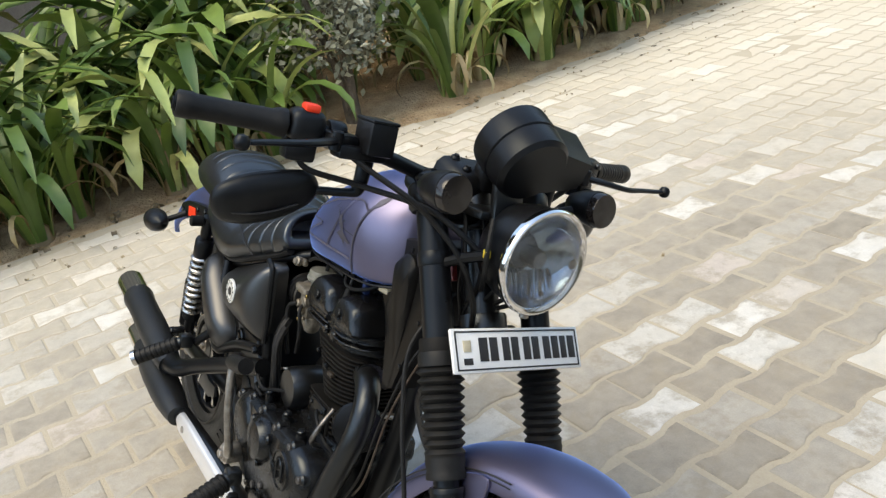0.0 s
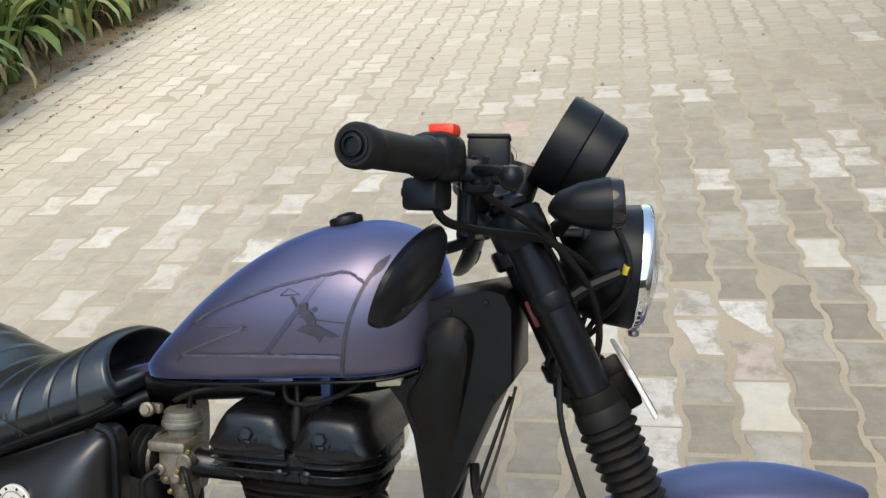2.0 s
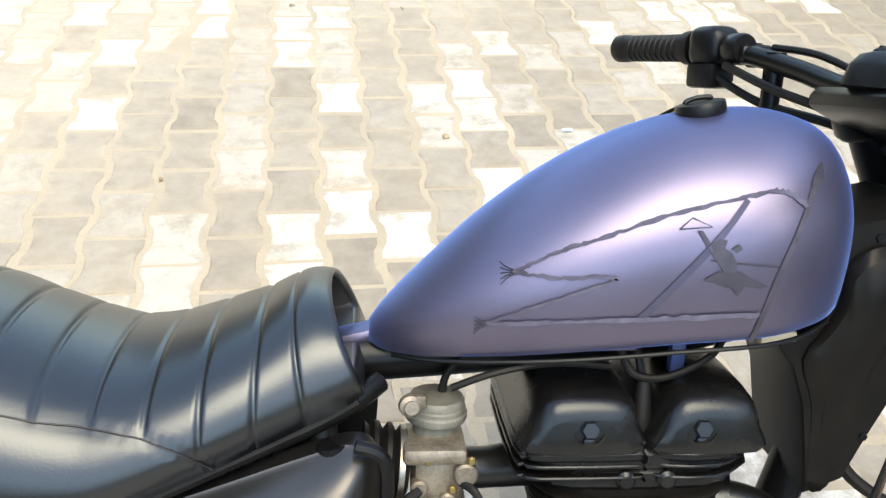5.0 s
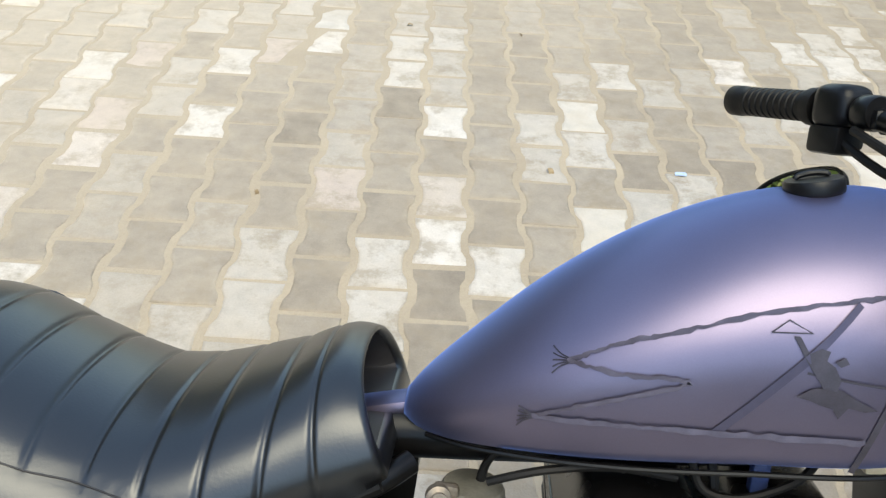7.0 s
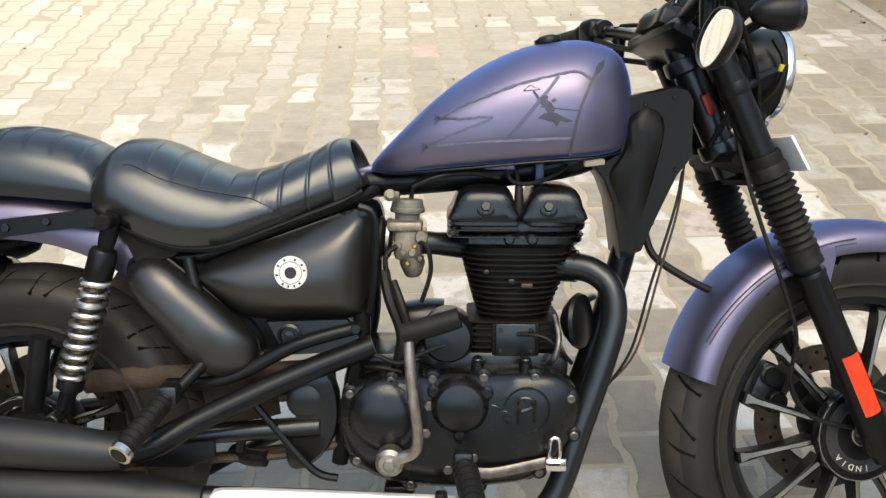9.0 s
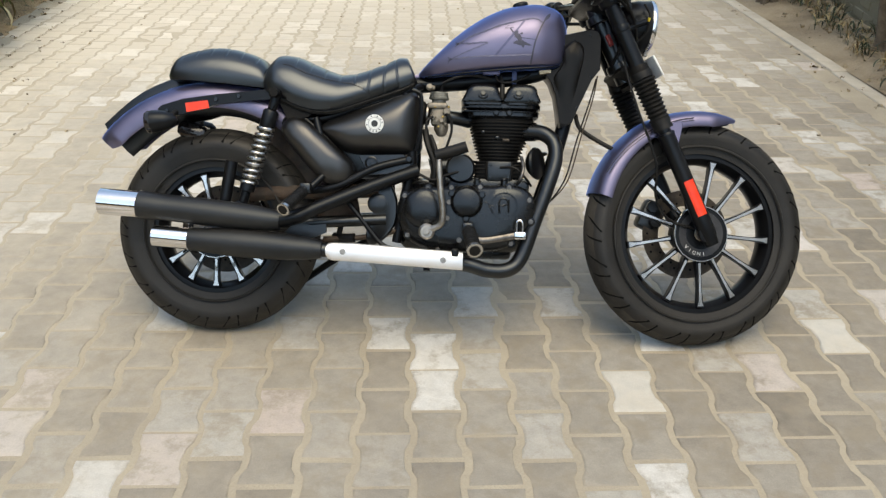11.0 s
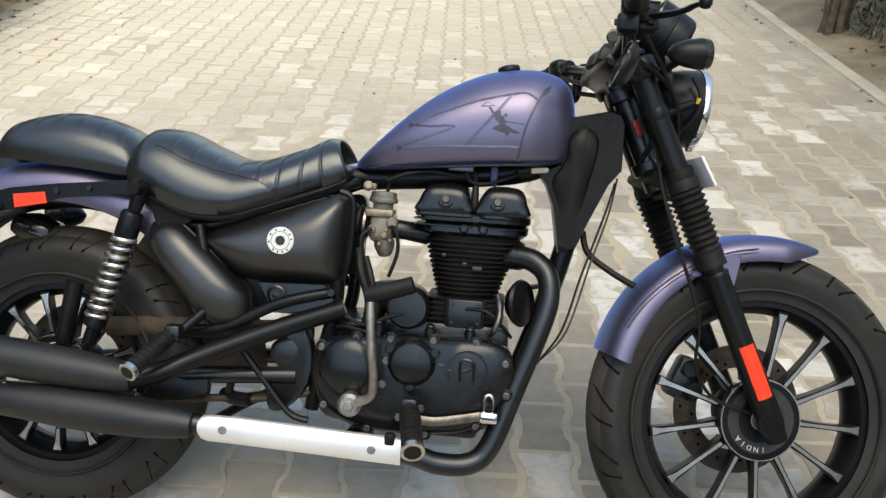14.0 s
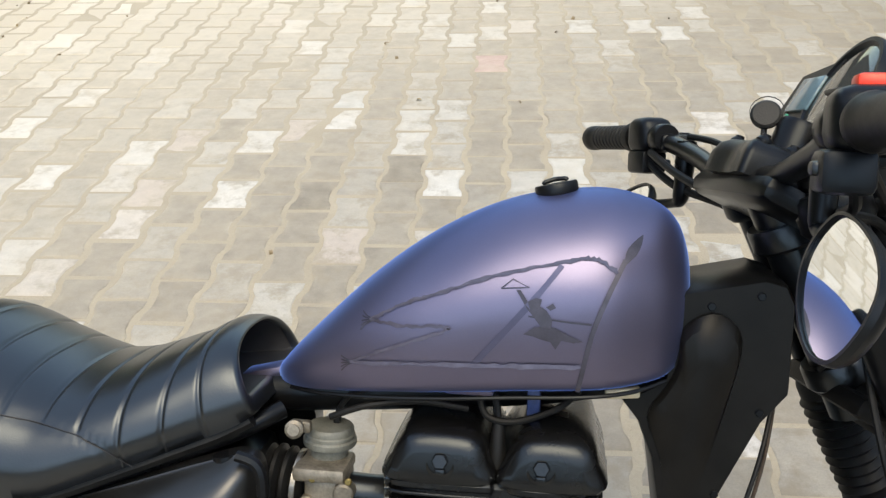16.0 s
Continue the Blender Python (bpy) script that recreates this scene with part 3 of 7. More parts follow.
def sheet(name, x0, x1, y0, y1, nx, ny, height, mat, kind="structure", label=""):
    xs, ys = np.linspace(0, 1, nx), np.linspace(y0, y1, ny)
    v = []
    for y in ys:
        a, b = (x0(y) if callable(x0) else x0), (x1(y) if callable(x1) else x1)
        for s in xs:
            x = a + (b - a) * s
            v.append((x, y, height(x, y)))
    f = [(j * nx + i, j * nx + i + 1, (j + 1) * nx + i + 1, (j + 1) * nx + i) for j in range(ny - 1) for i in range(nx - 1)]
    return tagged(new(name, mesh_of(name, (v, f), mat)), label, "", "", kind)


def bumpy(x, y, a, s):
    return a * noise.noise(Vector((x * s, y * s, 3.3)))


ground = sheet("ground", -400, 400, -400, 400, 3, 3, lambda x, y: -0.045, SOIL, label="dry brown soil that runs to the horizon")
pavement = sheet("pavement", lambda y: edge_left(y) - 0.05, 2.36, -9, 40, 50, 160, lambda x, y: -0.0024 + bumpy(x, y, 0.0022, 1.6), SAND, label="lane of interlocking concrete pavers in sand")
bed = sheet("planting_bed", -6.0, lambda y: edge_left(y) + 0.06, -9, 40, 80, 420, lambda x, y: 0.0 + bumpy(x, y, 0.02, 3) + bumpy(x, y, 0.05, 0.8) + 0.05 * min(1, max(0, edge_left(y) - x - 0.15)) - 0.03 * max(0, 1 - (edge_left(y) + 0.04 - x) / 0.16) + 0.9 * bumpy(x, y, 0.014, 14) + bumpy(x, y, 0.012, 31), BEDSOIL, label="dry earth bed beside the paving")


def verge_height(x, y):
    heap = 0.34 * math.exp(-(((x - 3.05) / 0.55) ** 2 + ((y - 7.9) / 1.1) ** 2)) + 0.06 * math.exp(-(((x - 2.75) / 0.3) ** 2 + ((y - 6.2) / 0.9) ** 2))
    lip = min(1.0, max(0.0, (x - 2.45) / 0.25))
    return heap * lip + 0.004 + 0.006 * lip + lip * bumpy(x, y, 0.02, 4) + lip * bumpy(x, y, 0.03, 1.1) + 0.05 * max(0.0, min(1.0, 1 - (wall_x(y) - x) / 0.5))


verge = sheet("verge", 2.43, lambda y: wall_x(y) + 0.15, -1.5, 40, 26, 230, verge_height, SOIL, label="strip of sandy earth with a sand heap")

kerb = tagged(new("kerb", mesh_of("kerb", join(*[rbox((2.395 + 0.004 * math.sin(i * 2.1), -4.6 + i * 0.9, -0.036 + 0.003 * math.sin(i * 3.7)), (0.10, 0.895, 0.09), 0.008) for i in range(48)]), KERB)), "flush weathered concrete edging stones", "", "", "structure")

# boundary walls
wy0, wy1, gate0, gate1 = -9.0, 40.0, 8.65, 10.35


def wall_block(y0, y1, x_of, thick, z0, z1, nseg=20):
    ys = np.linspace(y0, y1, nseg)
    rings = [[(x_of(y), y, z0), (x_of(y), y, z1), (x_of(y) + thick, y, z1), (x_of(y) + thick, y, z0)] for y in ys]
    return loft(rings)


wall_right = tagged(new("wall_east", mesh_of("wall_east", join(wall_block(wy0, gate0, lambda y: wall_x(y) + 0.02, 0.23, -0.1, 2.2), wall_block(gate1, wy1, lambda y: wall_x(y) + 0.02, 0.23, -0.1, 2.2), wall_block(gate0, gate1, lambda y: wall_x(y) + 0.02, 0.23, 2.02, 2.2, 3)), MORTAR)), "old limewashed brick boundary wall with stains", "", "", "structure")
# added wall: dark tone and unseen height keep out low sky light
tagged(new("wall_west", mesh_of("wall_west", wall_block(-9, 40, lambda y: -6.2, -0.25, -0.1, 4.6), WALLPLASTER)), "added dark plaster wall behind the plants, tall to block low sky", "", "", "structure")
tagged(new("wall_south", mesh_of("wall_south", rbox((-1.0, -9.2, 1.1), (11, 0.25, 2.4), 0.01), WALLPLASTER)), "plain plaster wall that closes the lane", "", "", "structure")
tagged(new("wall_north", mesh_of("wall_north", rbox((0.0, 40.2, 1.1), (16, 0.25, 2.4), 0.01), WALLPLASTER)), "plain plaster wall at the lane's far end", "", "", "structure")

door = new("door_1")
tagged(door, "blue painted metal gate leaf in the wall", "door", "", "structure")
dm = Matrix.Translation((wall_x(9.5) + 0.06, 9.5, 1.0)) @ Matrix.Rotation(math.atan(0.122), 4, "Z").inverted()
part("door_leaf", moved(rbox((0, 0, 0), (0.04, 1.68, 2.02), 0.005), dm), BLUEDOOR, door)
for k in range(3):
    part("rail", moved(rbox((-0.03, 0, -0.8 + 0.8 * k), (0.025, 1.60, 0.06), 0.004), dm), BLUEDOOR, door)


# trees along the wall: several stems from one root, crown above
def leaf_cloud(count, place, size, rng):
    v, f = [], []
    for _ in range(count):
        p = Vector(place(rng))
        d = Vector((rng.gauss(0, 1), rng.gauss(0, 1), rng.gauss(0, 0.6))).normalized()
        s = d.cross(Vector((rng.gauss(0, 1), rng.gauss(0, 1), rng.gauss(0, 1)))).normalized()
        L, W = size * rng.uniform(0.7, 1.3), size * rng.uniform(0.22, 0.4)
        k = len(v)
        bend = Vector((0, 0, -0.25 * L))
        v += [p, p + d * L * 0.5 + s * W, p + d * L + bend, p + d * L * 0.5 - s * W]
        f += [(k, k + 1, k + 2), (k, k + 2, k + 3)]
    return v, f


def tree(x, y, seed, stems=3, r=0.06, crown=1500, low=False):
    rng = random.Random(seed)
    t = new("tree")
    t.location = (x, y, 0)
    geos, tips = [], []
    for s in range(stems):
        a = 2 * math.pi * s / stems + rng.uniform(-0.4, 0.4)
        b = Vector((math.cos(a), math.sin(a), 0)) * r * (0.9 if stems < 4 else 2.0)
        top = Vector((math.cos(a) * rng.uniform(0.12, 0.28), math.sin(a) * rng.uniform(0.12, 0.28), rng.uniform(2.2, 2.8)))
        mid = b.lerp(top, 0.45) + Vector((rng.uniform(-0.06, 0.06), rng.uniform(-0.06, 0.06), 0))
        q = b.lerp(top, 0.2) + Vector((rng.uniform(-0.03, 0.03), rng.uniform(-0.03, 0.03), 0))
        geos.append(tube([b * 1.5 + Vector((0, 0, -0.06)), b + Vector((0, 0, 0.12)), q, mid, top], [r * 1.3, r * 0.95, r * 0.85, r * 0.7, r * 0.4], 10, 5))
        for _ in range(4):
            e = top + Vector((rng.uniform(-0.9, 0.9), rng.uniform(-0.9, 0.9), rng.uniform(0.3, 1.4)))
            base = mid.lerp(top, rng.uniform(0.4, 1))
            geos.append(tube([base, base.lerp(e, 0.5) + Vector((0, 0, 0.1)), e], [r * 0.4, r * 0.25, r * 0.08], 6, 3))
            tips.append(e)
    part("trunk", join(*geos), BARK, t)
    place = lambda g: tips[g.randrange(len(tips))] + Vector((g.gauss(0, 0.33), g.gauss(0, 0.33), g.gauss(0, 0.25)))
    part("crown", leaf_cloud(crown, place, 0.10, rng), TREELEAF, t)
    if low:
        spots = [Vector((0.10 + 0.05 * k, -0.12 + 0.06 * k, 0.55 + 0.22 * k)) for k in range(5)]
        part("low_foliage", (leaf_cloud(1500, lambda g: spots[g.randrange(5)] + Vector((g.gauss(0, 0.10), g.gauss(0, 0.10), g.gauss(0, 0.14))), 0.05, rng)), DARKLEAF, t)["kind"] = "stuff"
        part("low_branch", tube([(0.03, 0, 0.1), (0.15, -0.15, 0.5), (0.35, -0.05, 0.95)], [0.012, 0.01, 0.005], 6, 4), BARK, t)
    return tagged(t, "slender brown tree with clustered stems by the wall", "tree", "trees along the wall")


tree(2.68, 5.18, 11, 6, 0.032, 420, True)
tree(2.86, 3.46, 12, 4, 0.038, 400)
tree(2.40, 8.55, 13, 3, 0.032, 320)
tree(2.98, 9.1, 14, 3, 0.036, 320)
tree(3.1, 13.0, 15, 3, 0.06, 320)
pipe = new("standpipe")
pipe.location = (2.58, 8.3, 0)
part("pipe", tube([(0, 0, -0.03), (0.01, 0, 0.3), (0.03, 0, 0.75)], 0.014, 10, 3), GREENPIPE, pipe)
part("tap", join(disc((0.03, 0, 0.74), (0, 0, 1), 0.02, 0.04), tube([(0.03, 0, 0.72), (-0.04, 0, 0.72), (-0.05, 0, 0.68)], 0.009, 8, 3)), GREENPIPE, pipe)
tagged(pipe, "thin green upright water pipe with a tap", "pipe")


# strap-leaved plants in the bed
def strap_leaf(length, width, arch, seed):
    rng = random.Random(seed)
    n, v, f = 9, [], []
    twist = rng.uniform(-0.5, 0.5)
    for i in range(n + 1):
        t = i / n
        ang = radians(87) - arch * max(0.0, t - 0.22) ** 1.25 * 1.5
        if i == 0:
            p = Vector((0, 0, 0))
        else:
            p = p + Vector((math.cos(ang), 0, math.sin(ang))) * length / n
        w = width * (0.45 + 1.1 * t - 1.5 * max(0, t - 0.45) ** 1.2) if t < 0.98 else 0.002
        w = max(w, 0.002)
        s = Vector((0, math.cos(twist * t), math.sin(twist * t)))
        up = Vector((-math.sin(ang), 0, math.cos(ang)))
        v += [p + s * w + up * w * 0.35, p, p - s * w + up * w * 0.35]
    for i in range(n):
        k = 3 * i
        f += [(k, k + 1, k + 4, k + 3), (k + 1, k + 2, k + 5, k + 4)]
    return v, f


LEAVES = [mesh_of("leaf", strap_leaf(0.70 + 0.10 * (k % 4), 0.019 + 0.007 * (k % 3), 0.75 + 0.36 * k, k), STRAP, 60) for k in range(6)]
DRY = [mesh_of("dry_leaf", strap_leaf(0.45 + 0.06 * k, 0.013, 2.7 + 0.25 * k, 20 + k), DEADLEAF, 60) for k in range(2)]


def strap_plant(seed, x, y, size=1.0, count=24):
    rng = random.Random(seed)
    t = new("strap_leaf_plant")
    t.location = (x, y, 0.0)
    for k in range(count):
        dry = k % 4 == 3
        ob = new("dry_leaf" if dry else "leaf", DRY[k % 2] if dry else LEAVES[rng.randrange(6)])
        ob.parent = t
        a, s = rng.uniform(0, 2 * math.pi), size * rng.uniform(0.8, 1.2)
        ob.matrix_local = Matrix.LocRotScale((0.07 * math.cos(a), 0.07 * math.sin(a), 0), Euler((0, rng.uniform(-0.1, 0.32), a)), (s, s * rng.uniform(0.9, 1.4), s))
    part("stool", lathe([(0.02, 0.09), (0.06, 0.05), (0.075, -0.04)], n=10, d=(0, 0, 1)), DEADLEAF, t)
    return tagged(t, "lush strap-leaved plant with arching green leaves", "plant", "plants in the bed")


rng = random.Random(5)
plants = [strap_plant(40 + k, -3.2, -0.3, 1.0) for k in range(4)]
spots = []
y = -0.9
while y < 16:
    e = edge_left(y)
    for row in range(5 if y < 8 else 3):
        x = e - 0.31 - 0.36 * row + rng.uniform(-0.08, 0.08)
        if 1.52 < y < 2.3:
            continue
        spots.append((x, y + rng.uniform(-0.12, 0.12) + 0.14 * row, rng.uniform(0.9, 1.2) * (1.0 + 0.12 * row)))
    y += 0.36
for k, (x, y, s) in enumerate(spots):
    m = Matrix.LocRotScale((x, y, 0.0), Euler((0, 0, rng.uniform(0, 6.28))), (s, s, s))
    if k < 4:
        plants[k].matrix_basis = m
    else:
        c = copy_thing(plants[k % 4], m)
        c.scale = (s, s, s)


def shrub(x, y, seed, h=1.5):
    rng = random.Random(seed)
    t = new("shrub")
    t.location = (x, y, 0)
    geos, tips = [], []
    for s in range(3):
        a = s * 2.1 + rng.uniform(-0.3, 0.3)
        top = Vector((math.cos(a) * 0.25, math.sin(a) * 0.25, h))
        geos.append(tube([(0.03 * math.cos(a), 0.03 * math.sin(a), -0.04), (0.04 * math.cos(a), 0.05 * math.sin(a), 0.35), top * 0.6, top], [0.03, 0.025, 0.018, 0.006], 8, 4))
        for _ in range(7):
            b = top * rng.uniform(0.25, 0.9)
            e = b + Vector((rng.uniform(-0.3, 0.3), rng.uniform(-0.3, 0.3), rng.uniform(0.05, 0.25)))
            geos.append(tube([b, (b + e) / 2 + Vector((0, 0, 0.03)), e], [0.009, 0.006, 0.002], 5, 3))
            tips += [e, (b + e) / 2]
    part("stem", join(*geos), BARK, t)
    part("leaves", leaf_cloud(3600, lambda g: tips[g.randrange(len(tips))] + Vector((g.gauss(0, 0.075), g.gauss(0, 0.075), g.gauss(0, 0.07))), 0.05, rng), SHRUBLEAF, t)
    return tagged(t, "dusty grey-green shrub with small leaves", "shrub")


shrub(-3.24, 1.76, 3, 1.35)
scrap = part("paper_scrap", loft([[(0.52 + 0.017 * math.cos(a), 1.845 + 0.009 * math.sin(a), z + 0.003 * math.sin(3 * a)) for a in np.linspace(0, 5.8, 9)] for z in (0.004, 0.0065)]), SCRAPBLUE, None)
tagged(scrap, "tiny crumpled pale blue scrap on the paving", "scrap")
shrub(-3.35, 3.55, 4, 1.6)
shrub(-4.2, 9.5, 6, 1.6)

# weeds and dry grass along the wall's foot
def weed(x, y, seed):
    rng = random.Random(seed)
    t = new("weed")
    t.location = (x, y, verge_height(x, y) - 0.01)
    for nm, mat, count in (("green_blade", DARKLEAF, 16), ("dry_blade", DEADLEAF, 14)):
        geos = []
        for k in range(count):
            a, s_ = rng.uniform(0, 6.28), rng.uniform(0.5, 1.1)
            geos.append(moved(strap_leaf(0.16, 0.006, rng.uniform(0.8, 2.6), seed * 50 + k), Matrix.LocRotScale((0.05 * rng.gauss(0, 1), 0.07 * rng.gauss(0, 1), 0), Euler((0, rng.uniform(0.0, 0.6), a)), (s_, s_, s_))))
        tagged(part(nm, join(*geos), mat, t), kind="stuff")
    return tagged(t, "low tuft of green weeds and dry grass by the wall", "weed", "weeds along the wall")


for k in range(14):
    wy = 2.3 + 0.27 * k
    weed(wall_x(wy) - 0.10 - 0.07 * ((k * 5) % 3), wy, 300 + k)

# fallen leaves
rng = random.Random(8)
geos = []
for k in range(2000):
    side = rng.random()
    yy = rng.uniform(-0.8, 11)
    if side < 0.5:
        xx = edge_left(yy) + (abs(rng.gauss(0, 0.35)) - 0.1 if k < 1700 else rng.gauss(-0.06, 0.09))
    elif (side < 0.95 and k % 3 == 0) or k >= 1700:
        yy = rng.uniform(1.5, 8)
        xx = 2.42 + rng.uniform(-0.2, 0.12 * yy + 0.05) if rng.random() < 0.4 else wall_x(yy) - abs(rng.gauss(0, 0.12)) - 0.01
    elif side < 0.95:
        continue
    else:
        xx = rng.uniform(-2.5, 2.3)
        yy = rng.uniform(1.2, 9)
    if side < 0.5 and k < 1700 and rng.random() < 0.4:
        continue
    if side < 0.5 and k < 1700 and rng.random() < 0.75:  # litter gathers in the joints between the rows
        xx = -0.017 + 0.134 * (math.floor((xx + 0.017 + 0.024 * (yy - 3.1)) / 0.134) + 0.5) - 0.024 * (yy - 3.1) + rng.gauss(0, 0.008)
    s = rng.uniform(0.25, 0.7) if k < 1700 else rng.uniform(0.6, 1.6)
    geos.append(moved(strap_leaf(0.05, 0.012, 2.4, k), Matrix.LocRotScale((xx, yy, 0.004 if xx < 2.44 else verge_height(xx, yy) + 0.004), Euler((rng.uniform(-0.3, 0.3), radians(65), rng.uniform(0, 6.28))), (s, s, s))))
v, f = join(*geos)
tagged(part("leaf_litter", (v, f), LITTER, None), "scattered dry fallen leaves on the paving", "leaves", "", "stuff")


# the motorcycle: x forward, y to its left, z up, then leaned on its side stand; the fork is turned to the left
bike = new("motorcycle")
bike.matrix_world = pose(0.004, 0.008, 0.003, 0, 0, -2.5) @ pose(0, 0, 0, -22.4, 0, 0)
tagged(bike, "custom matte black motorcycle with violet tank, leaning on its stand", "motorcycle")
HEAD, RAKE = Vector((0.345, 0, 1.0)), radians(25)
AXIS = Vector((-math.sin(RAKE), 0, math.cos(RAKE)))
STEER = Matrix.Translation(HEAD) @ Matrix.Rotation(radians(9.5), 4, AXIS) @ Matrix.Translation(-HEAD)
FORK = Vector((math.sin(RAKE), 0, -math.cos(RAKE)))  # down the fork


def many(name, geos, mat, parent, label="", m=None):
    for g in geos:
        part(name, g, mat, parent, label, m)


def mirrored(geo):
    return [Vector((p[0], -p[1], p[2])) for p in geo[0]], geo[1]


def interp(x, xs, ys):
    return float(np.interp(x, xs, ys))


def hexbolt(o, d, r=0.006, h=0.004):
    return lathe([(r, 0), (r, h * 0.8), (r * 0.85, h)], o, d, 6)


# wheels
def wheel(name, cx, cz, R, rb, hw, m, label, turn):
    rim_r = rb - 0.004
    c = (cx, 0, cz)
    rim = lathe([(rim_r + 0.008, -hw * 0.62), (rim_r + 0.008, -hw * 0.55), (rim_r - 0.004, -hw * 0.5), (rim_r - 0.014, -hw * 0.35), (rim_r - 0.015, 0), (rim_r - 0.014, hw * 0.35), (rim_r - 0.004, hw * 0.5), (rim_r + 0.008, hw * 0.55), (rim_r + 0.008, hw * 0.62), (rim_r - 0.008, hw * 0.62), (rim_r - 0.023, hw * 0.3), (rim_r - 0.025, 0), (rim_r - 0.023, -hw * 0.3), (rim_r - 0.008, -hw * 0.62)], c, (0, 1, 0), 72, True)
    w = part(name, rim, BLACK, bike, label, m)
    prof = []
    n = 22
    for i in range(n + 1):
        a = math.pi * (i / n)
        y = -hw * math.cos(a)
        s = math.sin(a)
        prof.append((rb + (R - rb) * s ** 0.62, y * (0.72 + 0.28 * min(1, s * 2.2))))
    prof += [(rb + 0.004, hw * 0.55), (rb - 0.004, hw * 0.3), (rb - 0.004, -hw * 0.3), (rb + 0.004, -hw * 0.55)]
    part("tyre", lathe(prof, c, (0, 1, 0), 96, True), TYRE, w, "dusty black tyre with worn tread")
    crown = prof[6:17]
    part("tread", lathe([(r_ + 0.0007, y_) for r_, y_ in crown] + [(r_ - 0.003, y_) for r_, y_ in reversed(crown)], c, (0, 1, 0), 96, True), TREAD, w, "grey dusty tread band")
    # tread cuts, their shade painted as black strips, and sidewall rib
    tread = []
    cnt = 36
    for k in range(cnt):
        a = 2 * math.pi * k / cnt
        for sgn in (-1, 1):
            pts = []
            for q in range(4):
                u = q / 3
                y = sgn * hw * (0.06 + 0.80 * u)
                yy = min(0.999, abs(y) / hw)
                rr = rb + (R - rb) * max(0.05, 1 - yy * yy) ** 0.31 - 0.0036
                ang = a + (0.02 + 0.16 * u * u if k % 2 else 0.10 * u) + (0.1 if sgn > 0 else 0)
                pts.append(Vector((cx + rr * math.cos(ang), y, cz + rr * math.sin(ang))))
            tread.append(tube(pts, [0.0034, 0.0046, 0.0046, 0.0034] if cx > 0 else [0.0036, 0.0039, 0.0040, 0.0036], 6, 3))
    tagged(part("tread_groove", join(*tread), CUTSHADE, w, "black strips that paint the shade in the tread cuts"), kind="stuff")
    for sgn in (-1, 1):
        part("sidewall_rib", lathe([(rb + 0.018, sgn * hw * 0.9), (rb + 0.021, sgn * hw * 0.955), (rb + 0.024, sgn * hw * 0.95), (rb + 0.026, sgn * hw * 0.9)], c, (0, 1, 0), 72, True), TYRE, w)
    hub = join(lathe([(0.02, -0.062), (0.052, -0.06), (0.060, -0.050), (0.060, -0.02), (0.045, 0), (0.055, 0.03), (0.055, 0.05), (0.02, 0.055)], c, (0, 1, 0), 40), lathe([(0.066, -0.062), (0.078, -0.062), (0.080, -0.058), (0.080, -0.044), (0.064, -0.044), (0.064, -0.058)], c, (0, 1, 0), 48, True))
    part("hub", hub, BLACK, w)
    part("hub_ring", lathe([(0.0775, -0.0632), (0.0795, -0.0632), (0.0805, -0.060), (0.0775, -0.060)], c, (0, 1, 0), 48, True), CUTALLOY, w, "bright machined ring")
    spoke = loft([[(0.074, -0.008, -0.008), (0.074, -0.008, 0.008), (0.074, 0.02, 0.007), (0.074, 0.02, -0.007)], [(0.12, -0.011, -0.0055), (0.12, -0.011, 0.0055), (0.12, 0.012, 0.005), (0.12, 0.012, -0.005)], [(rim_r - 0.07, -0.012, -0.0055), (rim_r - 0.07, -0.012, 0.0055), (rim_r - 0.07, 0.01, 0.005), (rim_r - 0.07, 0.01, -0.005)], [(rim_r - 0.013, -0.012, -0.010), (rim_r - 0.013, -0.012, 0.010), (rim_r - 0.013, 0.01, 0.009), (rim_r - 0.013, 0.01, -0.009)]])
    spoke = moved(spoke, Matrix.Translation((0, -0.032, 0)))
    cut = loft([[(r_, -0.0455, -b), (r_, -0.0455, b), (r_, -0.043, b * 0.9), (r_, -0.043, -b * 0.9)] for r_, b in ((0.084, 0.0036), (0.12, 0.003), (rim_r - 0.075, 0.0034), (rim_r - 0.034, 0.0042), (rim_r - 0.017, 0.0085))])
    ms, mc = mesh_of("spoke", spoke, BLACK), mesh_of("cut_face", cut, CUTALLOY)
    for k in range(13):
        mm = Matrix.Translation(c) @ Matrix.Rotation(-radians(turn + 360 / 13 * k), 4, "Y")
        for nm, me in (("spoke", ms), ("cut_face", mc)):
            o = new(nm, me)
            o.parent = w
            o.matrix_local = mm
    rot = lathe([(0.085, 0.052), (0.132, 0.052), (0.132, 0.057), (0.085, 0.057)], c, (0, 1, 0), 56, True)
    part("brake_disc", rot, DISC, w, "dark drilled brake disc")
    # shade in the drilled holes painted as black discs
    holes = []
    for k in range(40):
        a, rr = 2 * math.pi * k / 40, 0.095 + 0.012 * (k % 3)
        holes.append(disc((cx + rr * math.cos(a), 0.0505, cz + rr * math.sin(a)), (0, 1, 0), 0.0035, 0.002, 0.0003, 8))
    many("disc_hole", holes, CUTSHADE, w)
    part("axle_nut", join(hexbolt((cx, -0.062, cz), (0, -1, 0), 0.013, 0.012), disc((cx, -0.05, cz), (0, -1, 0), 0.02, 0.014)), STEEL, w)
    return w


fw = wheel("front_wheel", 0.672, 0.321, 0.326, 0.230, 0.060, STEER, "black thirteen-spoke alloy wheel with bright-cut spokes", -4)
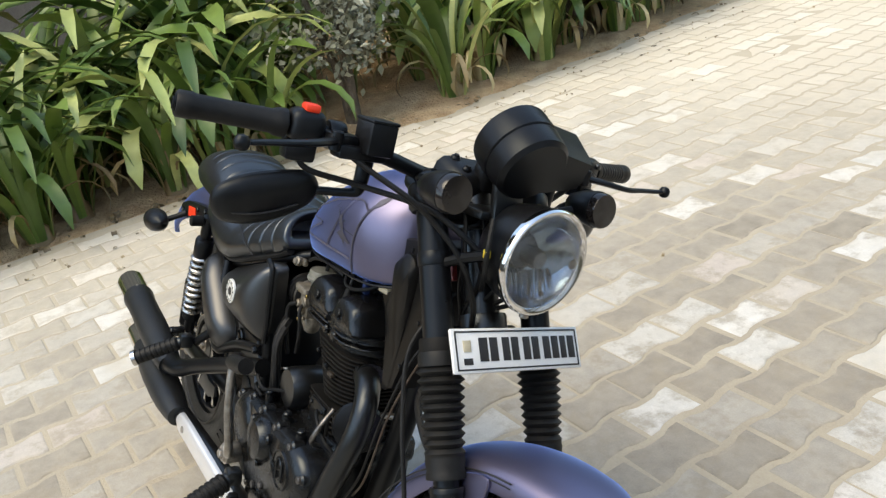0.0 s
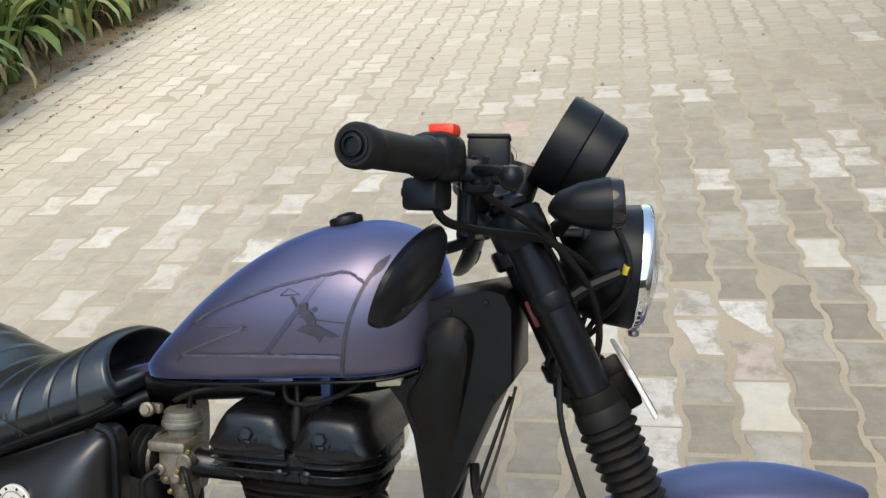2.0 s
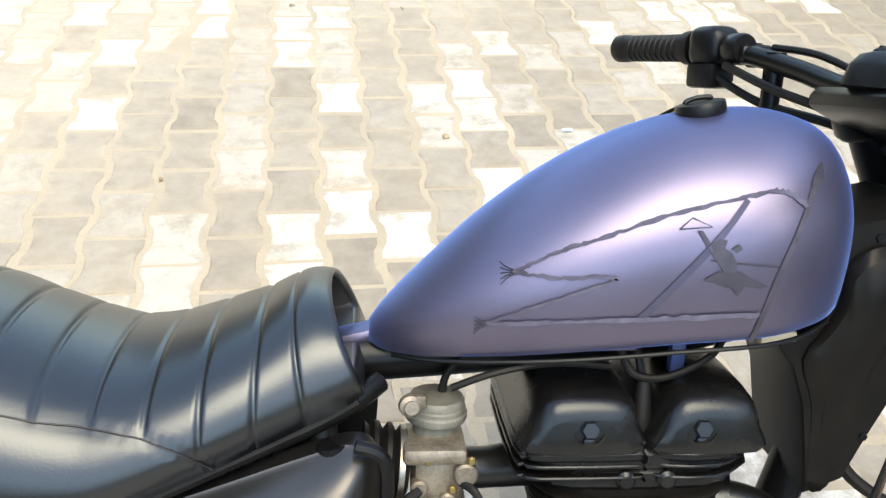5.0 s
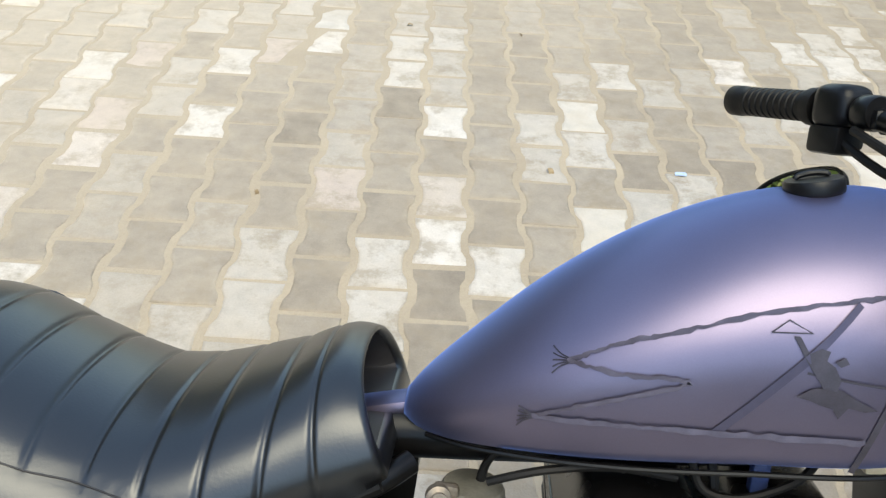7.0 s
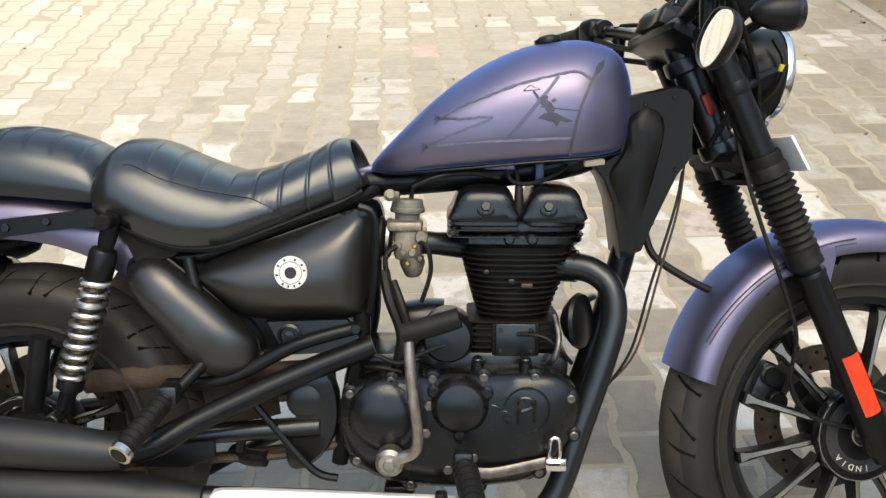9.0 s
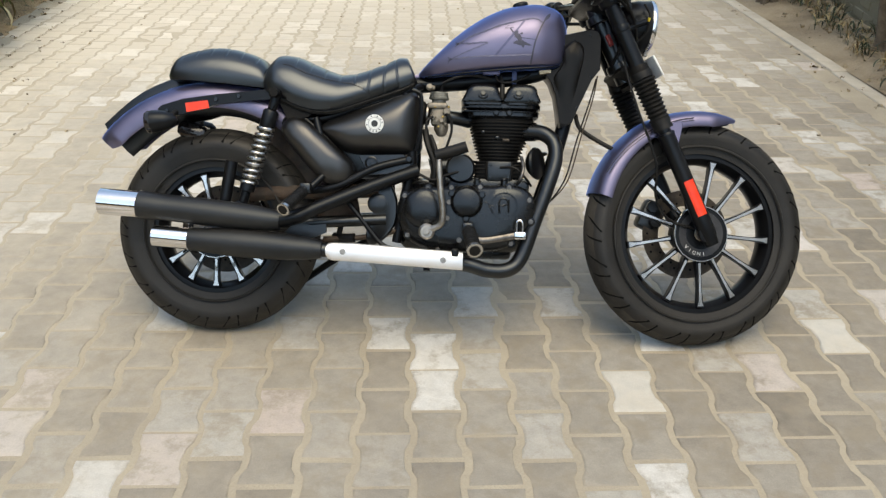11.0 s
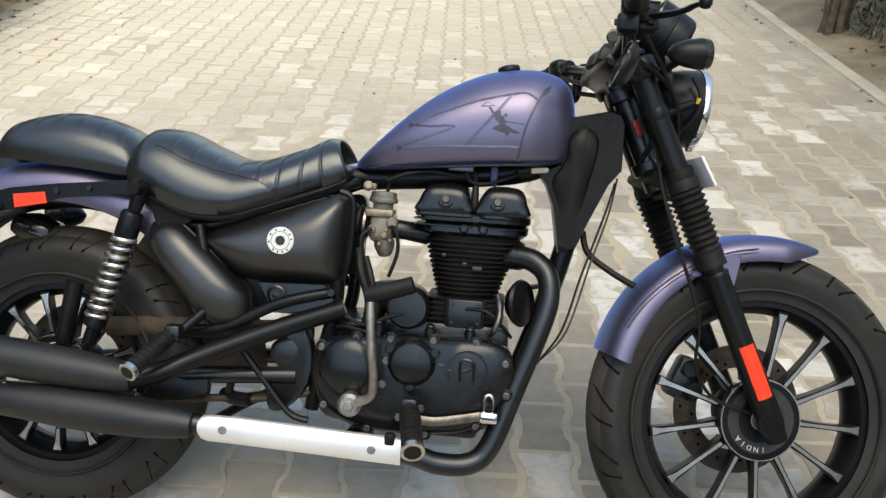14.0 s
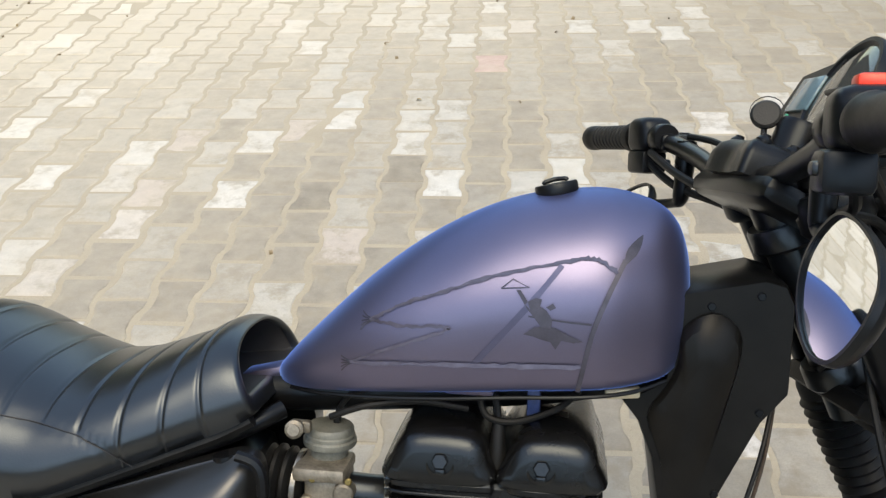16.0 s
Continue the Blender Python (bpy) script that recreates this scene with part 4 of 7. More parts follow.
wheel("rear_wheel", -0.722, 0.299, 0.298, 0.184, 0.072, None, "black thirteen-spoke alloy wheel with a wide tyre", -90)

# the hub ring's lettering
def lettering(text, size, depth, mat, parent, at, spread, radius, start, plane=-1):
    """Letters set one by one round a circle in the x-z plane."""
    for k, ch in enumerate(text):
        cu = bpy.data.curves.new("letter", "FONT")
        cu.body, cu.size, cu.extrude, cu.align_x, cu.align_y = ch, size, depth, "CENTER", "CENTER"
        tmp = bpy.data.objects.new("letter", cu)
        me = bpy.data.meshes.new_from_object(tmp)
        bpy.data.objects.remove(tmp)
        me.materials.append(mat)
        ob = new("letter", me)
        ob.parent = parent
        a = start + spread * k
        ob.matrix_local = Matrix.Translation((at[0] + radius * math.cos(a), at[1], at[2] + radius * math.sin(a))) @ Matrix.Rotation(radians(90), 4, "X") @ Matrix.Rotation(a + math.pi / 2 * (1 if math.sin(a) < 0 else -1) + (math.pi if plane < 0 else 0), 4, "Z")


part("hub_face", lathe([(0.046, -0.0605), (0.047, -0.0615), (0.066, -0.0625), (0.067, -0.060)], (0.672, 0, 0.321), (0, 1, 0), 48), DIAL, fw)
lettering("INDIA", 0.0145, 0.0004, SILVER, fw, (0.672, -0.0635, 0.321), -0.25, 0.057, radians(-82), -1)

# fork: legs, gaiters, sliders, yokes
AT = lambda z, y: Vector((0.4575 + (0.789 - z) * math.tan(RAKE), y, z))
for y in (-0.098, 0.098):
    leg = part("fork_leg", tube([AT(0.985, y), AT(0.9, y), AT(0.77, y)], 0.0225, 20, 3), BLACK, bike, "black fork leg with rubber gaiter", STEER)
    part("fork_cap", join(disc(AT(0.985, y), -FORK, 0.021, 0.014, 0.004), hexbolt(AT(0.985, y) - FORK * 0.014, -FORK, 0.011, 0.006)), BLACK, leg)
    p0, p1 = AT(0.762, y), AT(0.610, y)
    ln = (p1 - p0).length
    prof = [(0.029, -0.006), (0.031, 0.0), (0.031, 0.014)]
    for k in range(10):
        h = 0.016 + (ln - 0.045) * k / 10
        big, small = 0.0345 - 0.0006 * k, 0.0275 - 0.0004 * k
        st = (ln - 0.045) / 10
        prof += [(small, h), (big - 0.001, h + st * 0.4), (big, h + st * 0.5), (big - 0.001, h + st * 0.6)]
    prof += [(0.0275, ln - 0.028), (0.0285, ln - 0.024), (0.0265, ln - 0.012), (0.028, ln - 0.008), (0.028, ln), (0.02, ln)]
    part("gaiter", lathe(prof, p0, FORK, 28), RUBBER, leg, "ribbed black rubber gaiter")
    part("stanchion", tube([AT(0.625, y), AT(0.58, y)], 0.0185, 16), BLACK, leg, "black fork tube")
    part("slider", tube([AT(0.600, y), AT(0.594, y), AT(0.582, y), AT(0.42, y), AT(0.35, y), AT(0.29, y)], [0.024, 0.0255, 0.0235, 0.0235, 0.025, 0.019], 20, 4), BLACK, leg)
    part("axle_lug", join(disc((0.672, y - 0.026 * (1 if y > 0 else -1) * 0, 0.321), (0, 1 if y > 0 else -1, 0), 0.026, 0.012), disc((0.672, y * 0.55, 0.321), (0, 1 if y > 0 else -1, 0), 0.012, 0.06)), BLACK, leg)
rf = []
for zz in (0.468, 0.372):
    rf.append(AT(zz, -0.098))
fwd = Vector((math.cos(RAKE), 0, math.sin(RAKE)))
refl = []
for p in (rf[0], rf[0].lerp(rf[1], 0.5), rf[1]):
    refl.append([p + fwd * 0.0247 * math.sin(a) + Vector((0, -0.0247 * math.cos(a), 0)) for a in np.linspace(-0.62, 0.62, 7)])
part("reflector_tape", loft(refl, cap=False, closed=False), RED, bike, "bright red reflective tape", STEER)
yoke = join(rbox((0.440, 0, 0.772), (0.045, 0.17, 0.022), 0.008, Matrix.Rotation(RAKE, 4, "Y")), *[lathe([(0.027, -0.018), (0.0285, -0.014), (0.0285, 0.014), (0.027, 0.018)], AT(0.768, y), FORK, 24) for y in (-0.098, 0.098)])
part("lower_yoke", join(yoke, disc((0.462, -0.06, 0.752), (0, -1, 0), 0.006, 0.012)), FINS, bike, "", STEER)
part("top_yoke", join(rbox((0.356, 0, 0.962), (0.10, 0.215, 0.026), 0.012, Matrix.Rotation(RAKE, 4, "Y")), *[lathe([(0.03, -0.02), (0.033, -0.016), (0.033, 0.014), (0.029, 0.02)], AT(0.965, y), FORK, 24) for y in (-0.098, 0.098)]), BLACK, bike, "", STEER)
part("steering_stem", join(tube([HEAD + FORK * 0.02, HEAD + FORK * 0.27], 0.026, 20, 2), lathe([(0.034, 0), (0.036, 0.004), (0.036, 0.022), (0.032, 0.026)], HEAD + FORK * 0.06, FORK, 24), lathe([(0.034, 0), (0.036, 0.004), (0.036, 0.022), (0.032, 0.026)], HEAD + FORK * 0.21, FORK, 24)), MATT, bike)
cover = pillow([(-0.045, -0.060), (-0.03, -0.070), (0.02, -0.068), (0.045, -0.045), (0.052, 0.0), (0.045, 0.045), (0.02, 0.068), (-0.03, 0.070), (-0.045, 0.060), (-0.036, 0.0)], [(0.0, 0.0), (0.0, 0.022), (0.1, 0.034), (0.3, 0.04)], 4)
cover = [Vector((p[0], p[2], p[1])) for p in cover[0]], cover[1]
CT = Matrix.Translation((0.338, 0, 0.982)) @ Matrix.Rotation(RAKE * 0.8, 4, "Y") @ Matrix.Diagonal((0.76, 0.78, 0.92, 1.0))
tc = part("bar_clamp_cover", moved(cover, CT), PLASTIC, bike, "black plastic handlebar clamp cover", STEER)
for x, y in ((-0.022, -0.045), (-0.022, 0.045), (0.018, -0.042), (0.018, 0.042)):
    part("clamp_bolt", moved(join(disc((x, y, 0.034), (0, 0, 1), 0.0105, 0.010, 0.003, 16), hexbolt((x, y, 0.043), (0, 0, 1), 0.006, 0.004)), CT), BLACK, tc)
part("ignition_lock", moved(join(lathe([(0.028, 0.02), (0.028, 0.072), (0.024, 0.078), (0.013, 0.076), (0.012, 0.07)], (0.03, 0, 0), (0, 0, 1), 24)), CT), BLACK, tc)

# handlebar and its controls
def bar_side(s):
    return [(0.330, s * 0.03, 0.988), (0.332, s * 0.08, 0.990), (0.329, s * 0.15, 1.006), (0.316, s * 0.23, 1.023), (0.298, s * 0.31, 1.03), (0.262, s * 0.44, 1.03)]


part("handlebar", tube([p for p in reversed(bar_side(-1))] + bar_side(1), 0.0112, 16, 5), BLACK, bike, "low black tubular handlebar", STEER)
for s in (-1, 1):
    a, b = Vector((0.262, s * 0.446, 1.03)), Vector((0.2985, s * 0.308, 1.03))
    d = (b - a).normalized()
    L_ = (b - a).length
    prof = [(0.0155, 0.0), (0.0178, 0.003), (0.0178, 0.02), (0.0168, 0.024)]
    if s < 0:
        prof += [(0.0162, 0.03), (0.0164, L_ - 0.02), (0.019, L_ - 0.014), (0.020, L_ - 0.004), (0.0195, L_)]
    else:
        k = 0.03
        while k < L_ - 0.02:
            prof += [(0.0168, k), (0.0168, k + 0.006), (0.0155, k + 0.007), (0.0155, k + 0.0085)]
            k += 0.01
        prof += [(0.020, L_ - 0.014), (0.021, L_ - 0.004), (0.0205, L_)]
    g = part("grip", lathe(prof, a, d, 24), RUBBER, bike, "black rubber grip", STEER)
    part("bar_end", join(lathe([(0.0085, 0.001), (0.0085, -0.0035), (0.0062, -0.004), (0.0058, -0.001)], a, d, 20), lathe([(0.0125, 0.002), (0.0125, -0.0015), (0.0108, -0.0018), (0.0105, 0.0)], a, d, 20)), PLASTIC, g)
    mid = b + d * 0.028
    rotm = d.to_track_quat("Y", "Z").to_matrix().to_4x4()
    sw = part("switch_housing", join(moved(rbox((0, 0, 0.0), (0.046, 0.05, 0.046), 0.014, None, 3), Matrix.Translation(mid + Vector((0, 0, 0.002))) @ rotm), moved(rbox((-0.004, 0, 0), (0.036, 0.044, 0.03), 0.006), Matrix.Translation(mid + Vector((-0.006, 0, -0.032))) @ rotm)), PLASTIC, bike, "black plastic switch housing", STEER)
    if s < 0:
        part("kill_switch", moved(rbox((0, 0, 0), (0.026, 0.022, 0.012), 0.004), Matrix.Translation(mid + Vector((0.006, 0, 0.027))) @ rotm), RED, sw, "red kill switch")
        part("start_button", moved(rbox((0, 0, 0), (0.018, 0.016, 0.01), 0.003), Matrix.Translation(mid + Vector((-0.024, 0, -0.03))) @ rotm), MATT, sw)
    else:
        part("switch", moved(join(rbox((-0.02, -0.008, 0.012), (0.016, 0.012, 0.01), 0.003), rbox((-0.022, 0.008, -0.006), (0.014, 0.016, 0.01), 0.003), rbox((-0.018, 0.0, -0.034), (0.02, 0.02, 0.012), 0.003)), Matrix.Translation(mid) @ rotm), MATT, sw)
    # lever
    root_ = Vector((0.338, s * 0.252, 1.022))
    tip = Vector((0.378, s * (0.405 if s < 0 else 0.428), 1.008 if s < 0 else 1.022))
    lev = part("lever", join(tube([root_, Vector((0.362, s * 0.285, 1.02)), Vector((0.374, s * 0.33, 1.016)), Vector((0.372, s * 0.372, 1.011 if s < 0 else 1.018)), tip], [0.010, 0.009, 0.0075, 0.0065, 0.006], 10, 5, True, 0.62), lathe([(0.001, -0.0105), (0.007, -0.0085), (0.0102, -0.003), (0.0102, 0.003), (0.007, 0.0085), (0.001, 0.0105)], tip, (0, 0, 1), 16)), BLACK, bike, "black brake lever with a ball end" if s < 0 else "black clutch lever with a ball end", STEER)
    part("lever_perch", join(rbox(root_ + Vector((-0.012, s * -0.012, 0)), (0.042, 0.046, 0.022), 0.006), disc(root_ + Vector((0.004, 0, -0.014)), (0, 0, 1), 0.009, 0.028)), BLACK, lev)
    part("bar_clamp", lathe([(0.0165, -0.012), (0.018, -0.009), (0.018, 0.009), (0.0165, 0.012)], (0.312, s * 0.238, 1.028), (0.15, -s * 0.98, 0), 20), BLACK, lev)
res = part("brake_reservoir", join(rbox((0.348, -0.195, 1.034), (0.042, 0.044, 0.046), 0.004), rbox((0.348, -0.195, 1.058), (0.0435, 0.0455, 0.005), 0.002), rbox((0.338, -0.21, 1.010), (0.03, 0.08, 0.02), 0.006)), PLASTIC, bike, "square black brake fluid reservoir", STEER)
many("cap_screw", [disc((0.348 + a, -0.195 + b, 1.0595), (0, 0, 1), 0.003, 0.0015, 0.0004, 8) for a, b in ((-0.016, -0.017), (0.016, 0.017))], INK, res)

# mirrors hanging below the bar on short stalks
def mirror(s):
    mx, my, mz = (0.2832, s * 0.3081, 0.9253)
    o = outline([(-0.075, 0.000), (-0.064, 0.026), (-0.026, 0.039), (0.03, 0.039), (0.063, 0.030), (0.075, 0.006), (0.064, -0.016), (0.026, -0.034), (-0.026, -0.040), (-0.064, -0.028)], 4)
    rings = []
    for k, d_ in ((0.0, 0.0), (0.015, 0.004), (0.10, 0.010), (0.28, 0.016), (0.55, 0.020)):
        rings.append([(d_, x * (1 - k), z * (1 - k)) for x, z in o])
    n_ = Vector((-0.916, 0.095, 0.389)).normalized()
    X_ = -n_
    Y_ = Vector((0.206, 0.945, 0.254))
    Y_ = (Y_ - X_ * Y_.dot(X_)).normalized()
    Z_ = X_.cross(Y_)
    mm = Matrix(((X_.x, Y_.x, Z_.x, mx), (X_.y, Y_.y, Z_.y, -abs(my)), (X_.z, Y_.z, Z_.z, mz), (0, 0, 0, 1)))
    if s > 0:
        mm = Matrix.Diagonal((1, -1, 1, 1)) @ mm
    shell = part("mirror", moved(loft(rings), mm), PLASTIC, bike, "teardrop black mirror hung under the bar", STEER)
    face = [[(-0.0015, x * 0.93, z * 0.93) for x, z in o], [(-0.0008, x * 0.95, z * 0.95) for x, z in o]]
    part("mirror_glass", moved(loft(face), mm), MIRROR, shell, "mirror glass reflecting the paving", sharp=4)
    part("mirror_rim", moved(loft([[(0.001, x, z) for x, z in o], [(-0.004, x * 1.0, z * 1.0) for x, z in o], [(-0.004, x * 0.95, z * 0.95) for x, z in o], [(0.0, x * 0.95, z * 0.95) for x, z in o]], cap=False), mm), PLASTIC, shell)
    part("stalk", tube([(0.327, s * 0.188, 1.024), (0.326, s * 0.188, 0.99), (0.324, s * 0.190, 0.958), (0.320, s * 0.200, 0.950), (0.302, s * 0.245, 0.945)], [0.012, 0.0115, 0.010, 0.0062, 0.006], 10, 4), BLACK, shell)
    part("shell_crease", moved(tube([(0.0165, -0.05, -0.008), (0.0225, -0.01, -0.010), (0.020, 0.04, -0.004)], 0.0014, 6, 4), mm), INK, shell)


mirror(-1)
mirror(1)

# instruments
POD = STEER @ Matrix.Translation((0.412, -0.010, 1.074)) @ Matrix.Scale(1.08, 4) @ Matrix.Translation((-0.42, 0.010, -1.064))
GA = Vector((0.86, 0, -0.5)).normalized()
gface = Vector((0.42, -0.010, 1.064))
gx = Vector((0, 1, 0))
inst = part("instrument_pod", lathe([(0.046, 0.004), (0.050, 0.0), (0.054, 0.0), (0.055, 0.004), (0.055, 0.034), (0.053, 0.036), (0.054, 0.039), (0.052, 0.066), (0.046, 0.072)], gface, GA, 40), PLASTIC, bike, "round black instrument pod with a screen beside it", POD)
part("dial", lathe([(0.046, 0.006), (0.04, 0.010), (0.001, 0.010), (0.001, 0.012), (0.046, 0.012)], gface, GA, 40, True), DIAL, inst, "black dial with white marks")
up_ = GA.cross(gx).normalized()
marks = []
for k in range(25):
    a = radians(-130 + 260 * k / 24)
    dv = up_ * -math.cos(a) + gx * math.sin(a)
    p = gface + GA * 0.0085
    marks.append(tube([p + dv * (0.034 if k % 3 else 0.031), p + dv * 0.039], 0.0006, 4, 1))
many("dial_mark", marks, WHITE, inst)
part("needle", tube([gface + GA * 0.0075, gface + GA * 0.0075 + (gx * 0.6 - up_ * -0.5) * 0.04], [0.0014, 0.0006], 5, 1), RED, inst, "thin red needle")
part("dial_glass", lathe([(0.0465, 0.003), (0.03, 0.0), (0.001, -0.001)], gface, GA, 40), GLASS, inst).visible_shadow = False
gm = Matrix(((up_.x, 0, GA.x, gface.x), (up_.y, 1, GA.y, gface.y), (up_.z, 0, GA.z, gface.z), (0, 0, 0, 1)))
side_ = loft([[(x * k, y, z) for x, y, z in ((-0.042, 0.030, d_), (0.038, 0.030, d_), (0.026, 0.108 - d_ * 0.2, d_), (-0.022, 0.113 - d_ * 0.2, d_))] for k, d_ in ((0.95, 0.002), (1, 0.006), (1, 0.05), (0.9, 0.068))])
part("screen_housing", moved(side_, gm), PLASTIC, inst)
part("screen", moved(rbox((0.0, 0.068, 0.001), (0.038, 0.05, 0.004), 0.002), gm), SCREEN, inst, "pale blue-grey display")
part("indicator_light", moved(disc((-0.026, 0.075, -0.003), (0, 0, 1), 0.003, 0.003, 0.0005, 10), gm), GREENPIPE, inst)
part("pod_bracket", join(rbox((0.45, -0.02, 1.0), (0.012, 0.05, 0.11), 0.003, Matrix.Rotation(radians(-12), 4, "Y")), rbox((0.43, 0, 0.96), (0.05, 0.12, 0.012), 0.003)), MATT, inst)
key = part("key", join(lathe([(0.001, -0.004), (0.0125, -0.004), (0.0148, -0.002), (0.0148, 0.002), (0.0125, 0.004), (0.001, 0.004)], (0.352, 0.010, 1.049), (-0.35, -0.85, 0.35), 20), tube([(0.351, 0.01, 1.038), (0.35, 0.008, 1.02)], 0.003, 6, 1)), TYRE, bike, "black key fob in the ignition", STEER)
part("key_ring", lathe([(0.0162, -0.0006), (0.0168, -0.0006), (0.0168, 0.0006), (0.0165, 0.0006)], (0.354, 0.013, 1.052), (-0.35, -0.85, 0.35), 16, True), BLACK, key)

# headlamp
LA = Vector((1, 0, -0.075)).normalized()
lc = Vector((0.522, 0.006, 0.918))
lamp = part("headlamp", lathe([(0.02, -0.098), (0.045, -0.090), (0.064, -0.070), (0.073, -0.040), (0.0765, -0.006), (0.075, 0.0), (0.07, -0.006), (0.058, -0.04), (0.03, -0.062), (0.001, -0.066)], lc, LA, 48), PLASTIC, bike, "round headlamp with chrome rim and clear lens", STEER)
part("chrome_rim", lathe([(0.0765, -0.008), (0.0786, -0.007), (0.0796, -0.001), (0.0788, 0.004), (0.0770, 0.006), (0.0735, 0.0055), (0.0685, 0.001), (0.0680, -0.002), (0.0755, -0.001)], lc, LA, 64, True), CHROME, lamp, "bright chrome rim")
part("reflector_bowl", lathe([(0.0690, -0.003), (0.064, -0.016), (0.050, -0.030), (0.032, -0.042), (0.016, -0.048), (0.001, -0.049), (0.001, -0.052), (0.032, -0.046), (0.052, -0.034), (0.067, -0.018), (0.0715, -0.004)], lc, LA, 40, True), LENSBOWL, lamp)
part("bulb_cap", join(lathe([(0.014, -0.046), (0.0155, -0.016), (0.012, -0.008), (0.001, -0.007)], lc, LA, 20), lathe([(0.024, -0.044), (0.025, -0.040), (0.018, -0.036)], lc, LA, 20)), BULB, lamp, "dark bulb shield")
part("lens_mark", disc(lc + LA * 0.0105 + Vector((0, 0.046, 0.004)), LA, 0.0075, 0.0022, 0.0004, 18), INK, lamp, "small dark round mark on the glass")
lens = part("lens", lathe([(0.0690, -0.002), (0.0690, 0.003), (0.06, 0.0105), (0.035, 0.018), (0.001, 0.0205)], lc, LA, 48), GLASS, lamp, "domed clear glass")
lens.visible_shadow = False
flut = []
for k in range(9):
    y = -0.044 + 0.011 * k
    h = math.sqrt(max(0.0, 0.058 ** 2 - y * y))
    flut.append(tube([lc + LA * -0.017 + Vector((0, y, -h)), lc + LA * -0.028 + Vector((0, y, -h * 0.55)), lc + LA * -0.032 + Vector((0, y, -0.022))], 0.003, 6, 3))
many("reflector_flute", flut, LENSBOWL, lamp)
for s in (-1, 1):
    part("lamp_bracket", join(tube([(0.49, s * 0.076, 0.915), (0.455, s * 0.085, 0.90), (0.43, s * 0.096, 0.885)], 0.008, 8, 3), lathe([(0.0235, -0.010), (0.0243, -0.008), (0.0243, 0.008), (0.0235, 0.010)], AT(0.885, s * 0.098), FORK, 20)), BLACK, lamp)
part("rim_clip", disc((0.515, 0.0, 0.834), (0, 0, 1), 0.007, 0.014, 0.002, 10), STEEL, lamp)


def indicator(name, c, d, r, ln, m, stalk):
    ind = part(name, lathe([(0.004, -ln * 0.62), (r * 0.55, -ln * 0.5), (r * 0.86, -ln * 0.2), (r, ln * 0.12), (r, ln * 0.2), (r * 0.97, ln * 0.205)], c, d, 28), PLASTIC, bike, "black bullet indicator lamp", m)
    part("indicator_lens", lathe([(r * 0.97, ln * 0.205), (r * 0.965, ln * 0.32), (r * 0.9, ln * 0.37), (0.001, ln * 0.39)], c, d, 28), AMBER, ind, "smoked lens")
    part("stalk", tube(stalk, [0.008, 0.007, 0.009], 10, 3), RUBBER, ind)


for s in (-1, 1):
    indicator("front_indicator", (0.458, s * 0.148, 0.992), (1, 0, 0.05), 0.0285, 0.078, STEER, [(0.445, s * 0.135, 0.985), (0.43, s * 0.115, 0.975), (0.42, s * 0.09, 0.965)])
for s in (-1, 1):
    indicator("rear_indicator", (-0.845, s * 0.185, 0.603), (-1, 0, -0.12), 0.031, 0.085, None, [(-0.83, s * 0.165, 0.61), (-0.825, s * 0.14, 0.622), (-0.82, s * 0.118, 0.633)])

# number plate: writing kept as plain bars
PM = Matrix.Translation((0.514, 0.008, 0.786)) @ Matrix.Rotation(radians(-30), 4, "Y")
plate = part("number_plate", moved(rbox((0, 0, 0), (0.006, 0.255, 0.062), 0.0028), PM), WHITE, bike, "white number plate with black bars", STEER)
many("plate_border", [moved(g_, PM) for g_ in (rbox((0.0034, 0, 0.026), (0.001, 0.243, 0.0022), 0), rbox((0.0034, 0, -0.026), (0.001, 0.243, 0.0022), 0), rbox((0.0034, 0.1205, 0), (0.001, 0.0022, 0.05), 0), rbox((0.0034, -0.1205, 0), (0.001, 0.0022, 0.05), 0))], INK, plate)
yy = -0.079
for k, w_ in enumerate((0.016, 0.015, 0, 0.014, 0.014, 0, 0.014, 0.014, 0, 0.014, 0.014, 0.012, 0.014)):
    if w_:
        part("plate_bar", moved(rbox((0.0036, yy + w_ / 2, 0.001), (0.001, w_, 0.033), 0.0002), PM), INK, plate)
        yy += w_ + 0.0042
    else:
        yy += 0.005
part("plate_patch", moved(rbox((0.0036, -0.101, 0.006), (0.001, 0.014, 0.016), 0.0002), PM), CREAM, plate)
part("plate_bar", moved(rbox((0.0036, -0.101, -0.015), (0.001, 0.016, 0.009), 0.0002), PM), INK, plate)
part("plate_bracket", moved(join(rbox((-0.034, -0.005, -0.016), (0.062, 0.10, 0.012), 0.003), rbox((-0.018, -0.005, 0.0), (0.028, 0.13, 0.046), 0.004)), PM), FINS, plate)

# fenders
def fender(name, cx, cz, R, depth, hw, a0, a1, tip0, tip1, m, label, n=44, edge=0.004, tail=0.0):
    outer, inner = [], []
    for i in range(n + 1):
        t = i / n
        a = radians(a0 + (a1 - a0) * t)
        k = min(1.0, tip0(t), tip1(t))
        ring_o, ring_i = [], []
        for j in range(17):
            u = -1 + 2 * j / 16
            y = hw * k * math.sin(u * math.pi / 2) ** 1
            dr = depth * (1 - math.cos(u * math.pi / 2) ** 0.55) * k ** 1.3
            for ring, off in ((ring_o, 0), (ring_i, edge)):
                rr = R - dr - off - tail * max(0.0, 1 - t / 0.5) ** 1.3
                ring.append((cx + rr * math.cos(a), y * (1 - off * 6), cz + rr * math.sin(a)))
        outer.append(ring_o + list(reversed(ring_i)))
    return part(name, loft(outer), VIOLET, bike, label, m)


